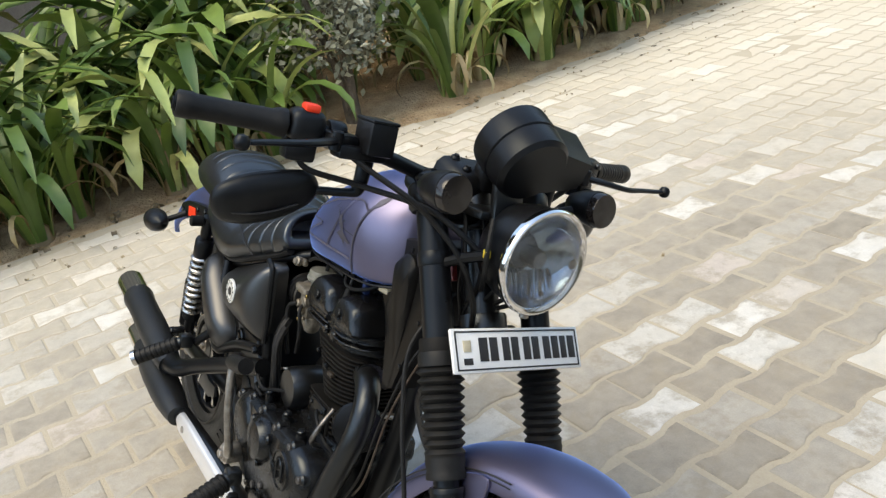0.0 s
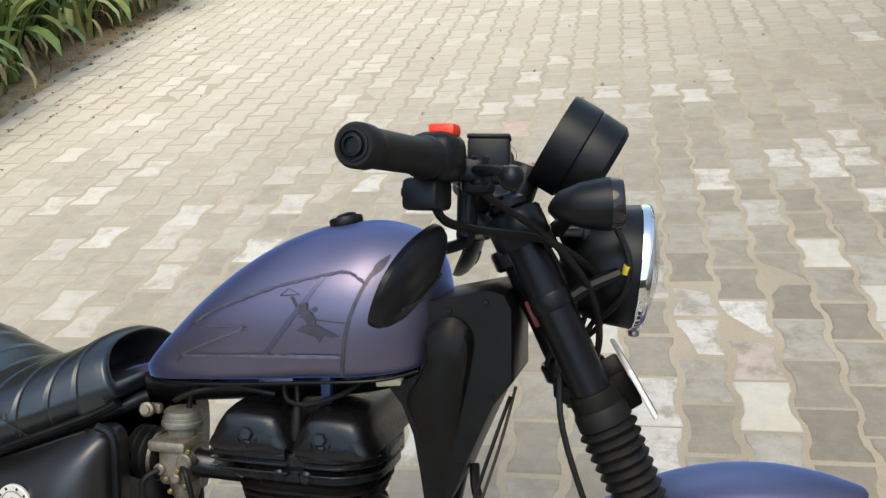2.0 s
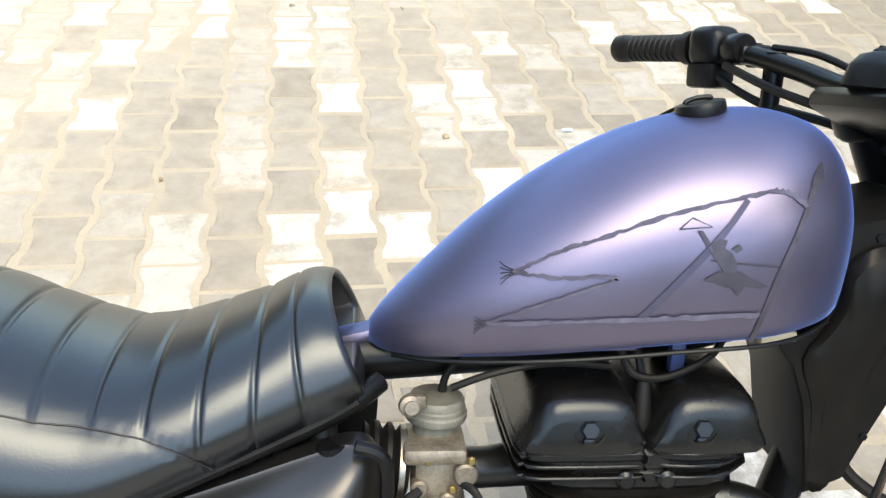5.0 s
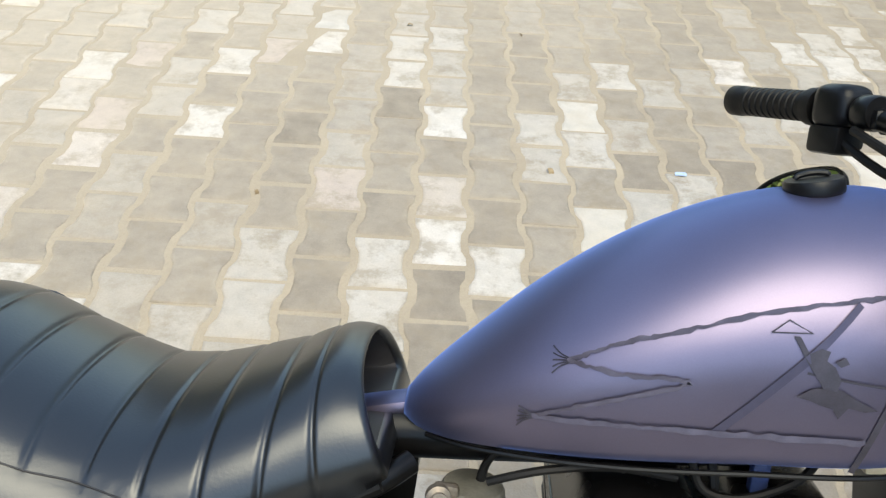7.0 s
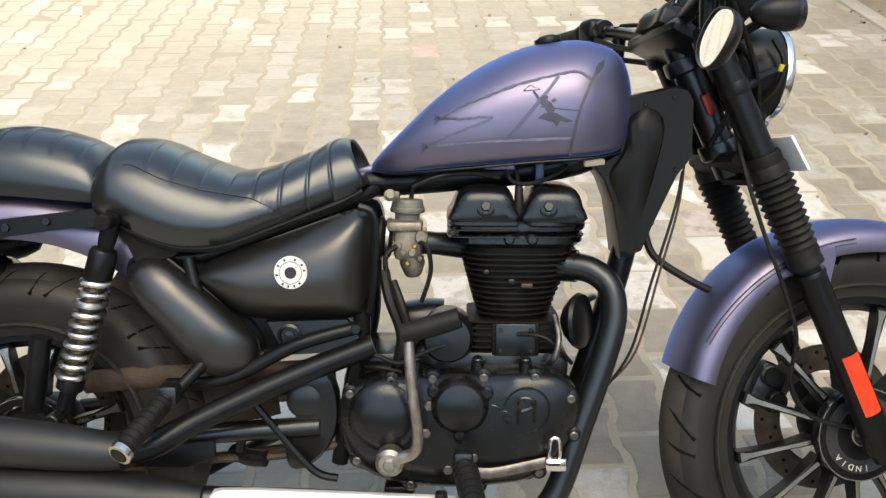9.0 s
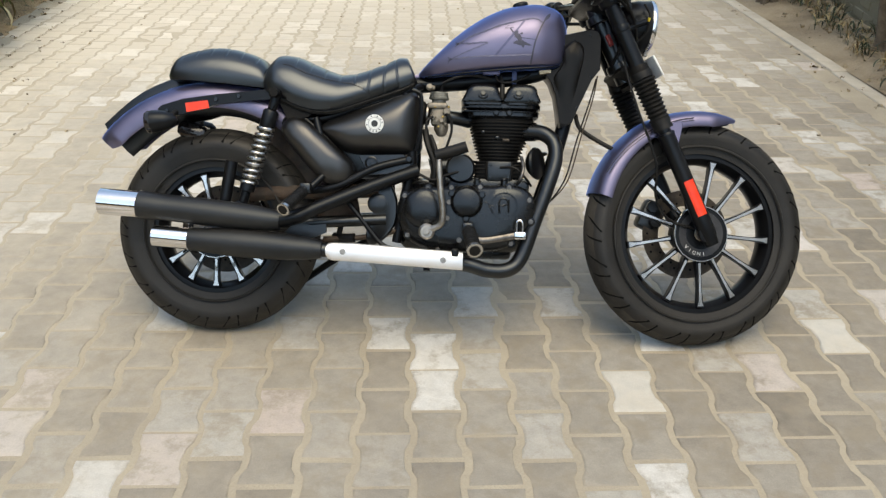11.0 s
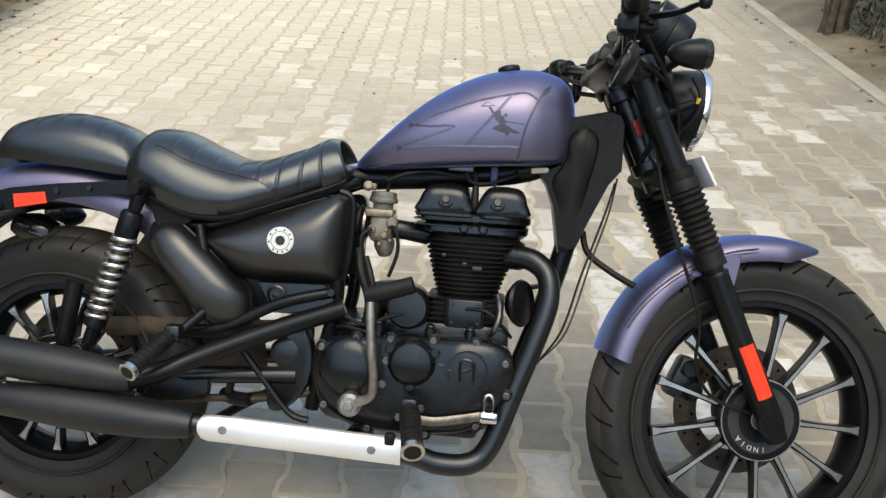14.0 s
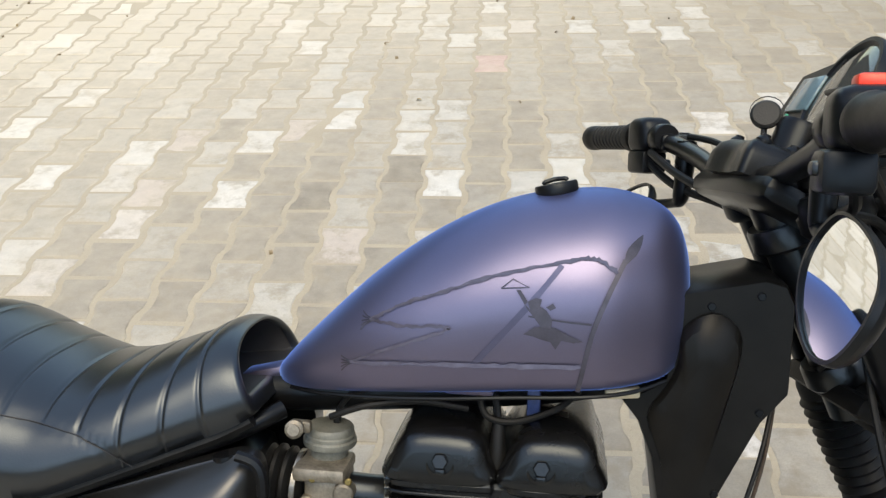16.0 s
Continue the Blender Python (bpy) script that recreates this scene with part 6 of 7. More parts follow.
part("box_seam", tube([(-0.515, -0.118, 0.585), (-0.51, -0.118, 0.62), (-0.48, -0.118, 0.630), (-0.445, -0.118, 0.619), (-0.33, -0.118, 0.513), (-0.312, -0.118, 0.48)], 0.004, 8, 5), BLACK, tool)

# rear shocks
for s in (-1, 1):
    a, b = Vector((-0.527, s * 0.142, 0.688)), Vector((-0.625, s * 0.135, 0.375))
    d = (b - a).normalized()
    ln = (b - a).length
    sh = part("rear_shock", join(lathe([(0.012, -0.012), (0.014, 0.03), (0.012, 0.045), (0.019, 0.048), (0.022, 0.054), (0.022, 0.094), (0.020, 0.1)], a, d, 24), tube([a + d * 0.09, a + d * ln], 0.008, 12, 2), lathe([(0.02, ln * 0.80), (0.021, ln * 0.81), (0.021, ln * 0.86), (0.013, ln * 0.87), (0.013, ln * 0.97)], a, d, 24)), BLACK, bike, "black rear shock with bright coil spring")
    u = d.cross(Vector((0, 1, 0))).normalized()
    w = d.cross(u)
    coil = [a + d * (0.098 + (ln * 0.80 - 0.098) * k / 160) + (u * math.cos(k * 2 * math.pi / 160 * 9.5) + w * math.sin(k * 2 * math.pi / 160 * 9.5)) * 0.0212 for k in range(161)]
    part("damper_sleeve", tube([a + d * 0.095, a + d * ln * 0.81], 0.0155, 16, 2), SLEEVE, sh, "brassy damper sleeve")
    part("coil_spring", tube(coil, 0.0052, 8, 1), SPRINGSTEEL, sh, "bright steel coil spring")
    part("top_bolt", join(disc(a + Vector((0, -0.012, 0)), (0, s, 0), 0.0125, 0.030), hexbolt(a + Vector((0, s * 0.018, 0)), (0, s, 0), 0.008, 0.008)), FINS, sh)
    part("lower_bolt", disc(b + Vector((0, -0.012, 0)), (0, s, 0), 0.013, 0.034), ENGINE, sh)
    if s > 0:
        continue
    part("gas_reservoir", tube([(-0.655, -0.13, 0.50), (-0.665, -0.13, 0.44), (-0.675, -0.13, 0.38)], 0.017, 14, 3), BLACK, sh)

# engine
def head_plate(x0, x1, hw, z0, z1, back, front, bev=0.003):
    """A slab of the cylinder head with its corners cut off in plan."""
    o = outline([(x0, -hw + back), (x0 + back * 0.35, -hw + back * 0.35), (x0 + back, -hw), (x1 - front, -hw), (x1 - front * 0.35, -hw + front * 0.4), (x1, -hw + front), (x1, hw - front), (x1 - front * 0.35, hw - front * 0.4), (x1 - front, hw), (x0 + back, hw), (x0 + back * 0.35, hw - back * 0.35), (x0, hw - back)], 2)
    cx = (x0 + x1) / 2
    k = 1 - bev / hw
    return loft([[(cx + (x - cx) * q, y * q, z) for x, y in o] for q, z in ((k, z0), (1, z0 + bev), (1, z1 - bev), (k, z1))])


crank = part("engine", rbox((-0.005, 0.0, 0.355), (0.36, 0.19, 0.20), 0.04, None, 3), ENGINE, bike, "black single-cylinder engine with dusty fins")
part("crankcase", join(rbox((0.06, 0, 0.445), (0.25, 0.17, 0.05), 0.012), rbox((-0.12, 0, 0.44), (0.12, 0.15, 0.05), 0.015), rbox((0.02, 0, 0.26), (0.24, 0.12, 0.05), 0.015)), ENGINE, crank)
cc = part("clutch_cover", pillow([(-0.186, 0.365), (-0.180, 0.405), (-0.155, 0.43), (-0.10, 0.442), (-0.03, 0.444), (0.05, 0.448), (0.14, 0.450), (0.18, 0.435), (0.198, 0.405), (0.196, 0.365), (0.178, 0.325), (0.145, 0.288), (0.10, 0.268), (0.0, 0.258), (-0.09, 0.264), (-0.145, 0.285), (-0.175, 0.32)], [(0.0, -0.085), (0.0, -0.126), (0.02, -0.136), (0.06, -0.142), (0.14, -0.149), (0.4, -0.152)], 4), ENGINE, crank, "large smooth black clutch cover")
part("cover_dome", lathe([(0.062, 0.0), (0.060, 0.008), (0.05, 0.016), (0.035, 0.021), (0.001, 0.023)], (-0.108, -0.138, 0.378), (0, -1, 0), 32), ENGINE, cc)
part("oil_filter_cap", join(lathe([(0.046, 0.0), (0.045, 0.012), (0.036, 0.024), (0.015, 0.029), (0.001, 0.029)], (0.008, -0.146, 0.402), (0, -1, 0), 32), *[disc((0.008 + 0.047 * math.cos(a), -0.14, 0.402 + 0.047 * math.sin(a)), (0, -1, 0), 0.010, 0.022, 0.003, 12) for a in (0.45, 2.65, 4.7)]), ENGINE, cc)
part("embossed_ring", join(lathe([(0.034, 0.0), (0.038, 0.0), (0.037, 0.005), (0.035, 0.005)], (0.113, -0.149, 0.393), (0, -1, 0), 36, True), tube([(0.10, -0.153, 0.372), (0.10, -0.153, 0.41), (0.118, -0.153, 0.412), (0.122, -0.153, 0.40), (0.105, -0.153, 0.392)], 0.003, 6, 4), tube([(0.125, -0.153, 0.41), (0.125, -0.153, 0.375)], 0.003, 6, 2)), ENGINE, cc, "raised round emblem")
cb = []
for x, z in ((-0.165, 0.415), (-0.10, 0.437), (-0.035, 0.44), (0.045, 0.443), (0.125, 0.444), (0.182, 0.41), (0.188, 0.35), (0.135, 0.288), (0.04, 0.264), (-0.07, 0.266), (-0.155, 0.305)):
    cb.append(part("bolt_boss", disc((x, -0.115, z), (0, -1, 0), 0.0125, 0.027, 0.004, 14), ENGINE, cc))
    part("cover_bolt", lathe([(0.0068, 0), (0.0068, 0.005), (0.0055, 0.006), (0.0035, 0.006), (0.003, 0.0035)], (x, -0.141, z), (0, -1, 0), 12), BOLT, cc)
for x, z in ((-0.04, 0.40), (-0.045, 0.355), (0.03, 0.315), (-0.01, 0.295)):
    part("cover_plug", hexbolt((x, -0.151, z), (0, -1, 0), 0.008, 0.005), BOLT, cc)
many("case_lug", [join(tube([(x, -0.118, 0.436), (x, -0.118, 0.462)], 0.0105, 12, 1), disc((x, -0.118, 0.462), (0, -0.25, 1), 0.0085, 0.008, 0.002, 12)) for x in (-0.062, 0.036, 0.112)], ENGINE, crank)
many("case_rib", [tube([(x0, -0.1535, z0), ((x0 + x1) / 2, -0.1545, (z0 + z1) / 2 + 0.003), (x1, -0.1535, z1)], 0.0016, 6, 3) for x0, z0, x1, z1 in ((0.058, 0.402, 0.074, 0.392), (0.074, 0.392, 0.088, 0.386), (0.070, 0.394, 0.082, 0.372))], ENGINE, crank)
part("inspection_cap", lathe([(0.017, 0.0), (0.017, 0.005), (0.013, 0.008), (0.012, 0.005), (0.001, 0.005)], (0.022, -0.149, 0.290), (0, -1, 0), 24), ENGINE, crank)
part("oil_feed_pipe", tube([(0.15, -0.10, 0.455), (0.158, -0.118, 0.47), (0.165, -0.11, 0.50), (0.16, -0.085, 0.53)], 0.005, 10, 5), BOLT, crank)
many("sensor_wire", (tube([(-0.16, -0.10, 0.46), (-0.13, -0.125, 0.475), (-0.09, -0.125, 0.46), (-0.05, -0.115, 0.475), (0.0, -0.10, 0.49)], 0.004, 8, 5), tube([(-0.145, -0.11, 0.45), (-0.12, -0.13, 0.455), (-0.085, -0.128, 0.447)], 0.003, 8, 5), tube([(0.10, -0.09, 0.50), (0.14, -0.105, 0.50), (0.17, -0.10, 0.475), (0.19, -0.08, 0.45)], 0.0035, 8, 5)), RUBBER, crank)
part("oil_plate", join(rbox((0.098, -0.0865, 0.490), (0.066, 0.006, 0.054), 0.003), *[hexbolt((0.098 + a, -0.0895, 0.490 + b), (0, -1, 0), 0.004, 0.003) for a in (-0.025, 0.025) for b in (-0.017, 0.017)]), MATT, crank)
many("base_fin", [head_plate(0.020, 0.172, 0.079, 0.462 + 0.0105 * k, 0.4655 + 0.0105 * k, 0.02, 0.03, 0.001) for k in range(6)], FINS, crank)
part("starter_motor", join(lathe([(0.04, 0), (0.042, 0.004), (0.042, 0.06), (0.036, 0.072), (0.001, 0.074)], (-0.012, -0.035, 0.495), (0, -1, 0), 32), tube([(-0.02, 0.02, 0.50), (-0.06, 0.02, 0.5), (-0.10, 0.02, 0.49)], 0.035, 14, 3)), MATT, crank, "dusty starter motor drum")
part("barrel_base", join(rbox((0.096, 0, 0.488), (0.135, 0.145, 0.06), 0.012), rbox((0.098, -0.078, 0.488), (0.078, 0.012, 0.058), 0.005)), FINS, crank)
BARREL_Z, BARREL_BACK, BARREL_FRONT = [0.495, 0.524, 0.556, 0.60, 0.636], [0.040, 0.036, 0.027, 0.015, 0.006], [0.152, 0.158, 0.168, 0.187, 0.203]


def barrel_ring(z, inset):
    x0, x1 = interp(z, BARREL_Z, BARREL_BACK) + inset, interp(z, BARREL_Z, BARREL_FRONT) - inset
    hw = 0.066 + 0.016 * (z - 0.495) / 0.14 - inset
    return [(x, y, z) for x, y in outline([(x0, -hw * 0.4), (x0 + 0.012, -hw * 0.78), (x0 + 0.042, -hw), (x1 - 0.052, -hw), (x1 - 0.016, -hw * 0.78), (x1, -hw * 0.35), (x1, hw * 0.35), (x1 - 0.016, hw * 0.78), (x1 - 0.052, hw), (x0 + 0.042, hw), (x0 + 0.012, hw * 0.78), (x0, hw * 0.4)], 2)]


for k in range(12):
    z = 0.527 + 0.0093 * k
    low, high = barrel_ring(z, 0.0), barrel_ring(z, 0.0012)
    part("cooling_fin", loft([[(x, y, z - 0.0016) for x, y, _ in low], [(x, y, z + 0.0008) for x, y, _ in low], [(x, y, z + 0.0018) for x, y, _ in high]]), FINS, crank)
part("barrel", loft([barrel_ring(z, 0.006) for z in (0.495, 0.52, 0.55, 0.58, 0.61, 0.645)]), FINS, crank)


part("cylinder_head", join(head_plate(0.004, 0.208, 0.084, 0.638, 0.667, 0.035, 0.05, 0.008), head_plate(-0.004, 0.212, 0.088, 0.664, 0.683, 0.03, 0.05, 0.004)), ENGINE, crank, "smooth black cylinder head")
many("head_boss", [disc((x, -0.083, 0.654), (0, -1, 0), 0.009, 0.009, 0.003, 14) for x in (0.085, 0.122)], ENGINE, crank)
for x, z, w_ in ((0.09, 0.585, 0.012), (0.115, 0.578, 0.02), (0.05, 0.60, 0.01)):
    part("fin_plug", rbox((x, -0.078, z), (w_, 0.012, 0.009), 0.003), DISC if w_ > 0.015 else ENGINE, crank)
for x0, x1, nx in ((-0.008, 0.095, 0.047), (0.106, 0.203, 0.146)):
    o = outline([(x0, 0.680), (x0 + 0.002, 0.705), (x0 + 0.014, 0.728), (x0 + 0.03, 0.738), (x1 - 0.026, 0.738), (x1 - 0.008, 0.730), (x1, 0.708), (x1 + 0.002, 0.680)], 3)
    cx_, cz_ = (x0 + x1) / 2, 0.69
    rings = [[(cx_ + (x - cx_) * k, y, cz_ + (z - cz_) * k2) for x, z in o] for k, k2, y in ((0.70, 0.50, -0.0955), (0.86, 0.70, -0.0935), (0.94, 0.84, -0.088), (0.985, 0.94, -0.076), (1.0, 0.99, -0.055), (1.0, 1.0, -0.03), (1.0, 1.0, 0.03), (1.0, 0.99, 0.055), (0.985, 0.94, 0.076), (0.94, 0.84, 0.088), (0.86, 0.70, 0.0935))]
    rc = part("rocker_cover", loft(rings), ENGINE, crank, "domed black rocker cover")
    part("cover_lip", head_plate(x0 - 0.004, x1 + 0.005, 0.094, 0.674, 0.685, 0.022, 0.045 if x0 > 0.05 else 0.008), ENGINE, rc)
    part("cap_nut", join(lathe([(0.016, -0.004), (0.016, 0.0), (0.013, 0.002), (0.012, -0.002)], (nx, -0.0935, 0.706), (0, -1, 0.25), 20), hexbolt((nx, -0.0935, 0.707), (0, -1, 0.25), 0.0085, 0.007), rbox((nx, -0.096, 0.696), (0.011, 0.006, 0.008), 0.002)), ENGINE, rc)
    many("cover_fin", [head_plate(x0 - 0.006, x1 + 0.006, 0.092, 0.689 - 0.011 * k, 0.6925 - 0.011 * k, 0.022, 0.045 if x0 > 0.05 else 0.008, 0.001) for k in (0, 1, 2, 3)], ENGINE, rc)
part("spark_lead", join(tube([(0.10, -0.06, 0.66), (0.101, -0.065, 0.70), (0.101, -0.06, 0.74)], [0.009, 0.009, 0.006], 10, 3), tube([(0.101, -0.06, 0.735), (0.095, -0.05, 0.765), (0.08, -0.03, 0.775)], 0.004, 8, 4)), RUBBER, crank, "black spark plug cap and lead")
part("exhaust_port", tube([(0.16, -0.03, 0.605), (0.20, -0.045, 0.605)], 0.027, 18, 2), ENGINE, crank)

# carburettor
carb = part("carburettor", join(rbox((-0.078, -0.045, 0.645), (0.046, 0.05, 0.06), 0.01), rbox((-0.082, -0.05, 0.672), (0.056, 0.056, 0.016), 0.005)), ALLOY, bike, "stained alloy carburettor with grey dome")
part("float_bowl", lathe([(0.02, 0), (0.021, 0.012), (0.014, 0.03), (0.009, 0.034)], (-0.072, -0.048, 0.62), (0.08, 0, -1), 20), ALLOY, carb)
many("carb_boss", [disc((-0.055, -0.062, 0.655), (0, -1, 0), 0.011, 0.018), disc((-0.095, -0.062, 0.64), (0, -1, 0), 0.008, 0.014), disc((-0.07, -0.066, 0.63), (0, -1, 0), 0.007, 0.012)], ALLOY, carb)
part("dome", lathe([(0.020, -0.004), (0.0205, 0.010), (0.0275, 0.012), (0.0285, 0.014), (0.0285, 0.0185), (0.0268, 0.0205), (0.0268, 0.024), (0.0255, 0.0255), (0.0255, 0.030), (0.0235, 0.033), (0.001, 0.034)], (-0.080, -0.036, 0.680), (0.03, 0, 1), 32), GREYCAP, carb, "grey stepped carburettor dome")
many("brass_screw", [disc((x, -0.073, z), (0, -1, 0.1), 0.0038, 0.005, 0.001, 8) for x, z in ((-0.088, 0.668), (-0.066, 0.640), (-0.05, 0.668), (-0.078, 0.612))], BRASS, carb)
part("slide_cable", tube([(-0.074, -0.030, 0.712), (-0.070, -0.030, 0.73), (-0.056, -0.034, 0.748), (-0.03, -0.04, 0.758)], [0.004, 0.0035, 0.003, 0.003], 8, 4), RUBBER, carb)
many("vent_hose", (tube([(-0.06, -0.075, 0.648), (-0.045, -0.088, 0.64), (-0.04, -0.085, 0.60), (-0.055, -0.08, 0.55)], 0.0038, 8, 5), tube([(-0.095, -0.075, 0.64), (-0.112, -0.085, 0.625), (-0.108, -0.085, 0.58), (-0.098, -0.08, 0.53)], 0.0045, 8, 5)), RUBBER, carb)
part("inlet_rubber", lathe([(0.027, 0.0), (0.033, 0.004), (0.033, 0.010), (0.029, 0.013), (0.036, 0.017), (0.036, 0.021), (0.030, 0.025), (0.037, 0.029), (0.037, 0.033), (0.031, 0.037), (0.036, 0.042)], (-0.104, -0.042, 0.648), (-1, 0, 0.08), 28), RUBBER, carb, "ribbed black intake bellows")
part("hose_clamp", lathe([(0.0335, 0.004), (0.0348, 0.0045), (0.0348, 0.0095), (0.0335, 0.010)], (-0.104, -0.042, 0.648), (-1, 0, 0.08), 28, True), STEEL, carb)
part("manifold", tube([(-0.06, -0.042, 0.643), (-0.03, -0.036, 0.640), (0.01, -0.02, 0.635)], [0.02, 0.019, 0.022], 18, 4), MATT, carb)
many("clamp_screw", (lathe([(0.0095, 0), (0.0095, 0.008), (0.006, 0.010), (0.006, 0.013)], (-0.106, -0.075, 0.722), (0.15, -1, 0.2), 18), *[disc((x, -0.07, z), (0, -1, 0), 0.004, 0.006, 0.001, 8) for x, z in ((-0.1, 0.675), (-0.062, 0.675), (-0.085, 0.628), (-0.058, 0.62))]), ALLOY, carb)
many("fuel_tap", (rbox((-0.10, -0.068, 0.722), (0.02, 0.010, 0.014), 0.004),), ALLOY, carb)

# exhausts
def silencer(name, tip0, tip1, front, r, rf_, y, label, rt=None):
    rt = rt or r
    a, t, b = Vector((tip0[0], y, tip0[1])), Vector((tip1[0], y, tip1[1])), Vector((front[0], y, front[1]))
    d = (b - t).normalized()
    ln = (b - t).length
    s = part(name, lathe([(rt - 0.002, -0.004), (rt + 0.002, -0.002), (rt + 0.003, 0.004), ((rt + r) * 0.5, ln * 0.12), (r, ln * 0.3), (r + 0.001, ln * 0.45), (r, ln * 0.62), (r * 0.85 + rf_ * 0.15, ln * 0.76), (r * 0.45 + rf_ * 0.55, ln * 0.9), (rf_, ln)], t, d, 36), FLATBLACK, bike, label)
    da = (t - a).normalized()
    la = (t - a).length
    tip = part("chrome_tip", lathe([(rt - 0.006, 0.03), (rt - 0.003, 0.0), (rt, 0.001), (rt, la), (rt - 0.004, la + 0.004)], a, da, 36), CHROME, s, "chrome end pipe")
    part("pipe_mouth", lathe([(rt - 0.004, 0.028), (rt - 0.005, 0.03), (0.001, 0.03)], a, da, 24), INK, tip)
    many("tip_screw", (disc(t + Vector((0.006, -0.008, rt)), (0, -0.2, 1), 0.0035, 0.003, 0.001, 8), disc(t + Vector((-0.004, -rt * 0.55, -rt * 0.82)), (0, -0.5, -0.8), 0.0035, 0.004, 0.001, 8)), STEEL, tip)
    return s


silencer("upper_silencer", (-0.997, 0.380), (-0.887, 0.373), (-0.500, 0.339), 0.0365, 0.026, -0.205, "matte black upper silencer with a chrome tip")
part("silencer_pipe", tube([(-0.53, -0.205, 0.341), (-0.46, -0.195, 0.350), (-0.40, -0.170, 0.378), (-0.26, -0.135, 0.438), (-0.13, -0.115, 0.487)], [0.027, 0.0215, 0.0185, 0.0185, 0.0185], 18, 5), BLACK, bike)
silencer("lower_silencer", (-0.850, 0.289), (-0.748, 0.282), (-0.385, 0.262), 0.0385, 0.024, -0.205, "matte black lower silencer with a chrome tip", 0.0295)
header = part("exhaust_header", tube([(-0.40, -0.194, 0.262), (-0.2, -0.170, 0.247), (0.0, -0.156, 0.229), (0.07, -0.148, 0.212), (0.13, -0.138, 0.215), (0.165, -0.128, 0.25), (0.20, -0.115, 0.35), (0.235, -0.10, 0.45), (0.256, -0.085, 0.525), (0.25, -0.072, 0.575), (0.222, -0.058, 0.600), (0.185, -0.045, 0.606)], [0.02, 0.02, 0.0205, 0.021, 0.021, 0.021, 0.021, 0.021, 0.021, 0.021, 0.022, 0.023], 20, 6), MATT, bike, "matte black exhaust header pipe")
hs = []
for k in range(17):
    x = -0.374 + 0.376 * k / 16
    zc = 0.2600 - (x + 0.374) * 0.058
    e = (0.5, 0.84, 0.97)[k] if k < 3 else 1
    x = x if k > 2 else -0.374 + (0.0, 0.006, 0.018)[k]
    hs.append([(x, -0.187 + 0.055 * (x + 0.374) - 0.0255 * max(0.0, math.cos(a)) ** 0.25, zc + 0.0255 * e * math.sin(a)) for a in np.linspace(-1.5, 1.5, 19)])
shield = part("heat_shield", join(loft(hs, cap=False, closed=False), loft([[(p[0], p[1] + 0.002, p[2] * 1.0) for p in r] for r in hs], cap=False, closed=False)), SHIELD, header, "long bright chrome heat shield")
many("shield_clip", [disc((x, y, z), (0, -1, 0), 0.008, 0.005, 0.0015, 16) for x, y, z in ((-0.327, -0.207, 0.258), (-0.052, -0.192, 0.241))], STEEL, shield)
part("shield_clamp", join(rbox((-0.02, -0.185, 0.262), (0.02, 0.02, 0.022), 0.005), disc((-0.02, -0.19, 0.262), (0, -1, 0), 0.007, 0.008)), BLACK, shield)
part("side_stand", tube([(-0.26, 0.10, 0.29), (-0.38, 0.15, 0.22), (-0.53, 0.225, 0.118), (-0.555, 0.245, 0.108), (-0.585, 0.26, 0.114)], [0.013, 0.011, 0.011, 0.012, 0.012], 10, 4), BLACK, bike, "extended black side stand")
part("center_bracket", join(rbox((-0.09, -0.09, 0.235), (0.05, 0.05, 0.03), 0.006), tube([(-0.10, -0.12, 0.24), (-0.10, -0.13, 0.205)], 0.01, 10, 2)), MATT, bike)

# chain, sprocket, stays
part("chain_guard", join(tube([(-0.20, -0.055, 0.43), (-0.35, -0.06, 0.42), (-0.50, -0.06, 0.415), (-0.62, -0.06, 0.405)], 0.009, 8, 4, True, 2.2)), RUST, bike, "greasy brown chain run")
part("lower_chain", tube([(-0.22, -0.05, 0.30), (-0.40, -0.055, 0.275), (-0.62, -0.06, 0.25)], 0.008, 8, 4), RUST, bike)
part("brace", tube([(-0.455, -0.12, 0.545), (-0.40, -0.13, 0.48), (-0.345, -0.13, 0.435)], 0.004, 8, 3), STEEL, bike)
part("brace", tube([(-0.335, -0.11, 0.40), (-0.29, -0.11, 0.345), (-0.23, -0.11, 0.275), (-0.19, -0.11, 0.262)], 0.007, 8, 4), BLACK, bike)
part("brake_rod", tube([(-0.40, -0.09, 0.285), (-0.30, -0.09, 0.29), (-0.20, -0.09, 0.31), (-0.15, -0.10, 0.335)], 0.007, 8, 4), RUST, bike)
part("rear_brake_pedal", join(tube([(-0.37, -0.07, 0.29), (-0.34, -0.09, 0.288), (-0.31, -0.10, 0.29)], 0.014, 10, 3), tube([(-0.355, -0.09, 0.30), (-0.345, -0.10, 0.34)], 0.008, 8, 2)), BLACK, bike)
part("hanger_plate", plate_of([(-0.475, 0.335), (-0.43, 0.325), (-0.385, 0.33), (-0.385, 0.305), (-0.43, 0.285), (-0.52, 0.285)], -0.12, -0.128, 0.002), MATT, bike)

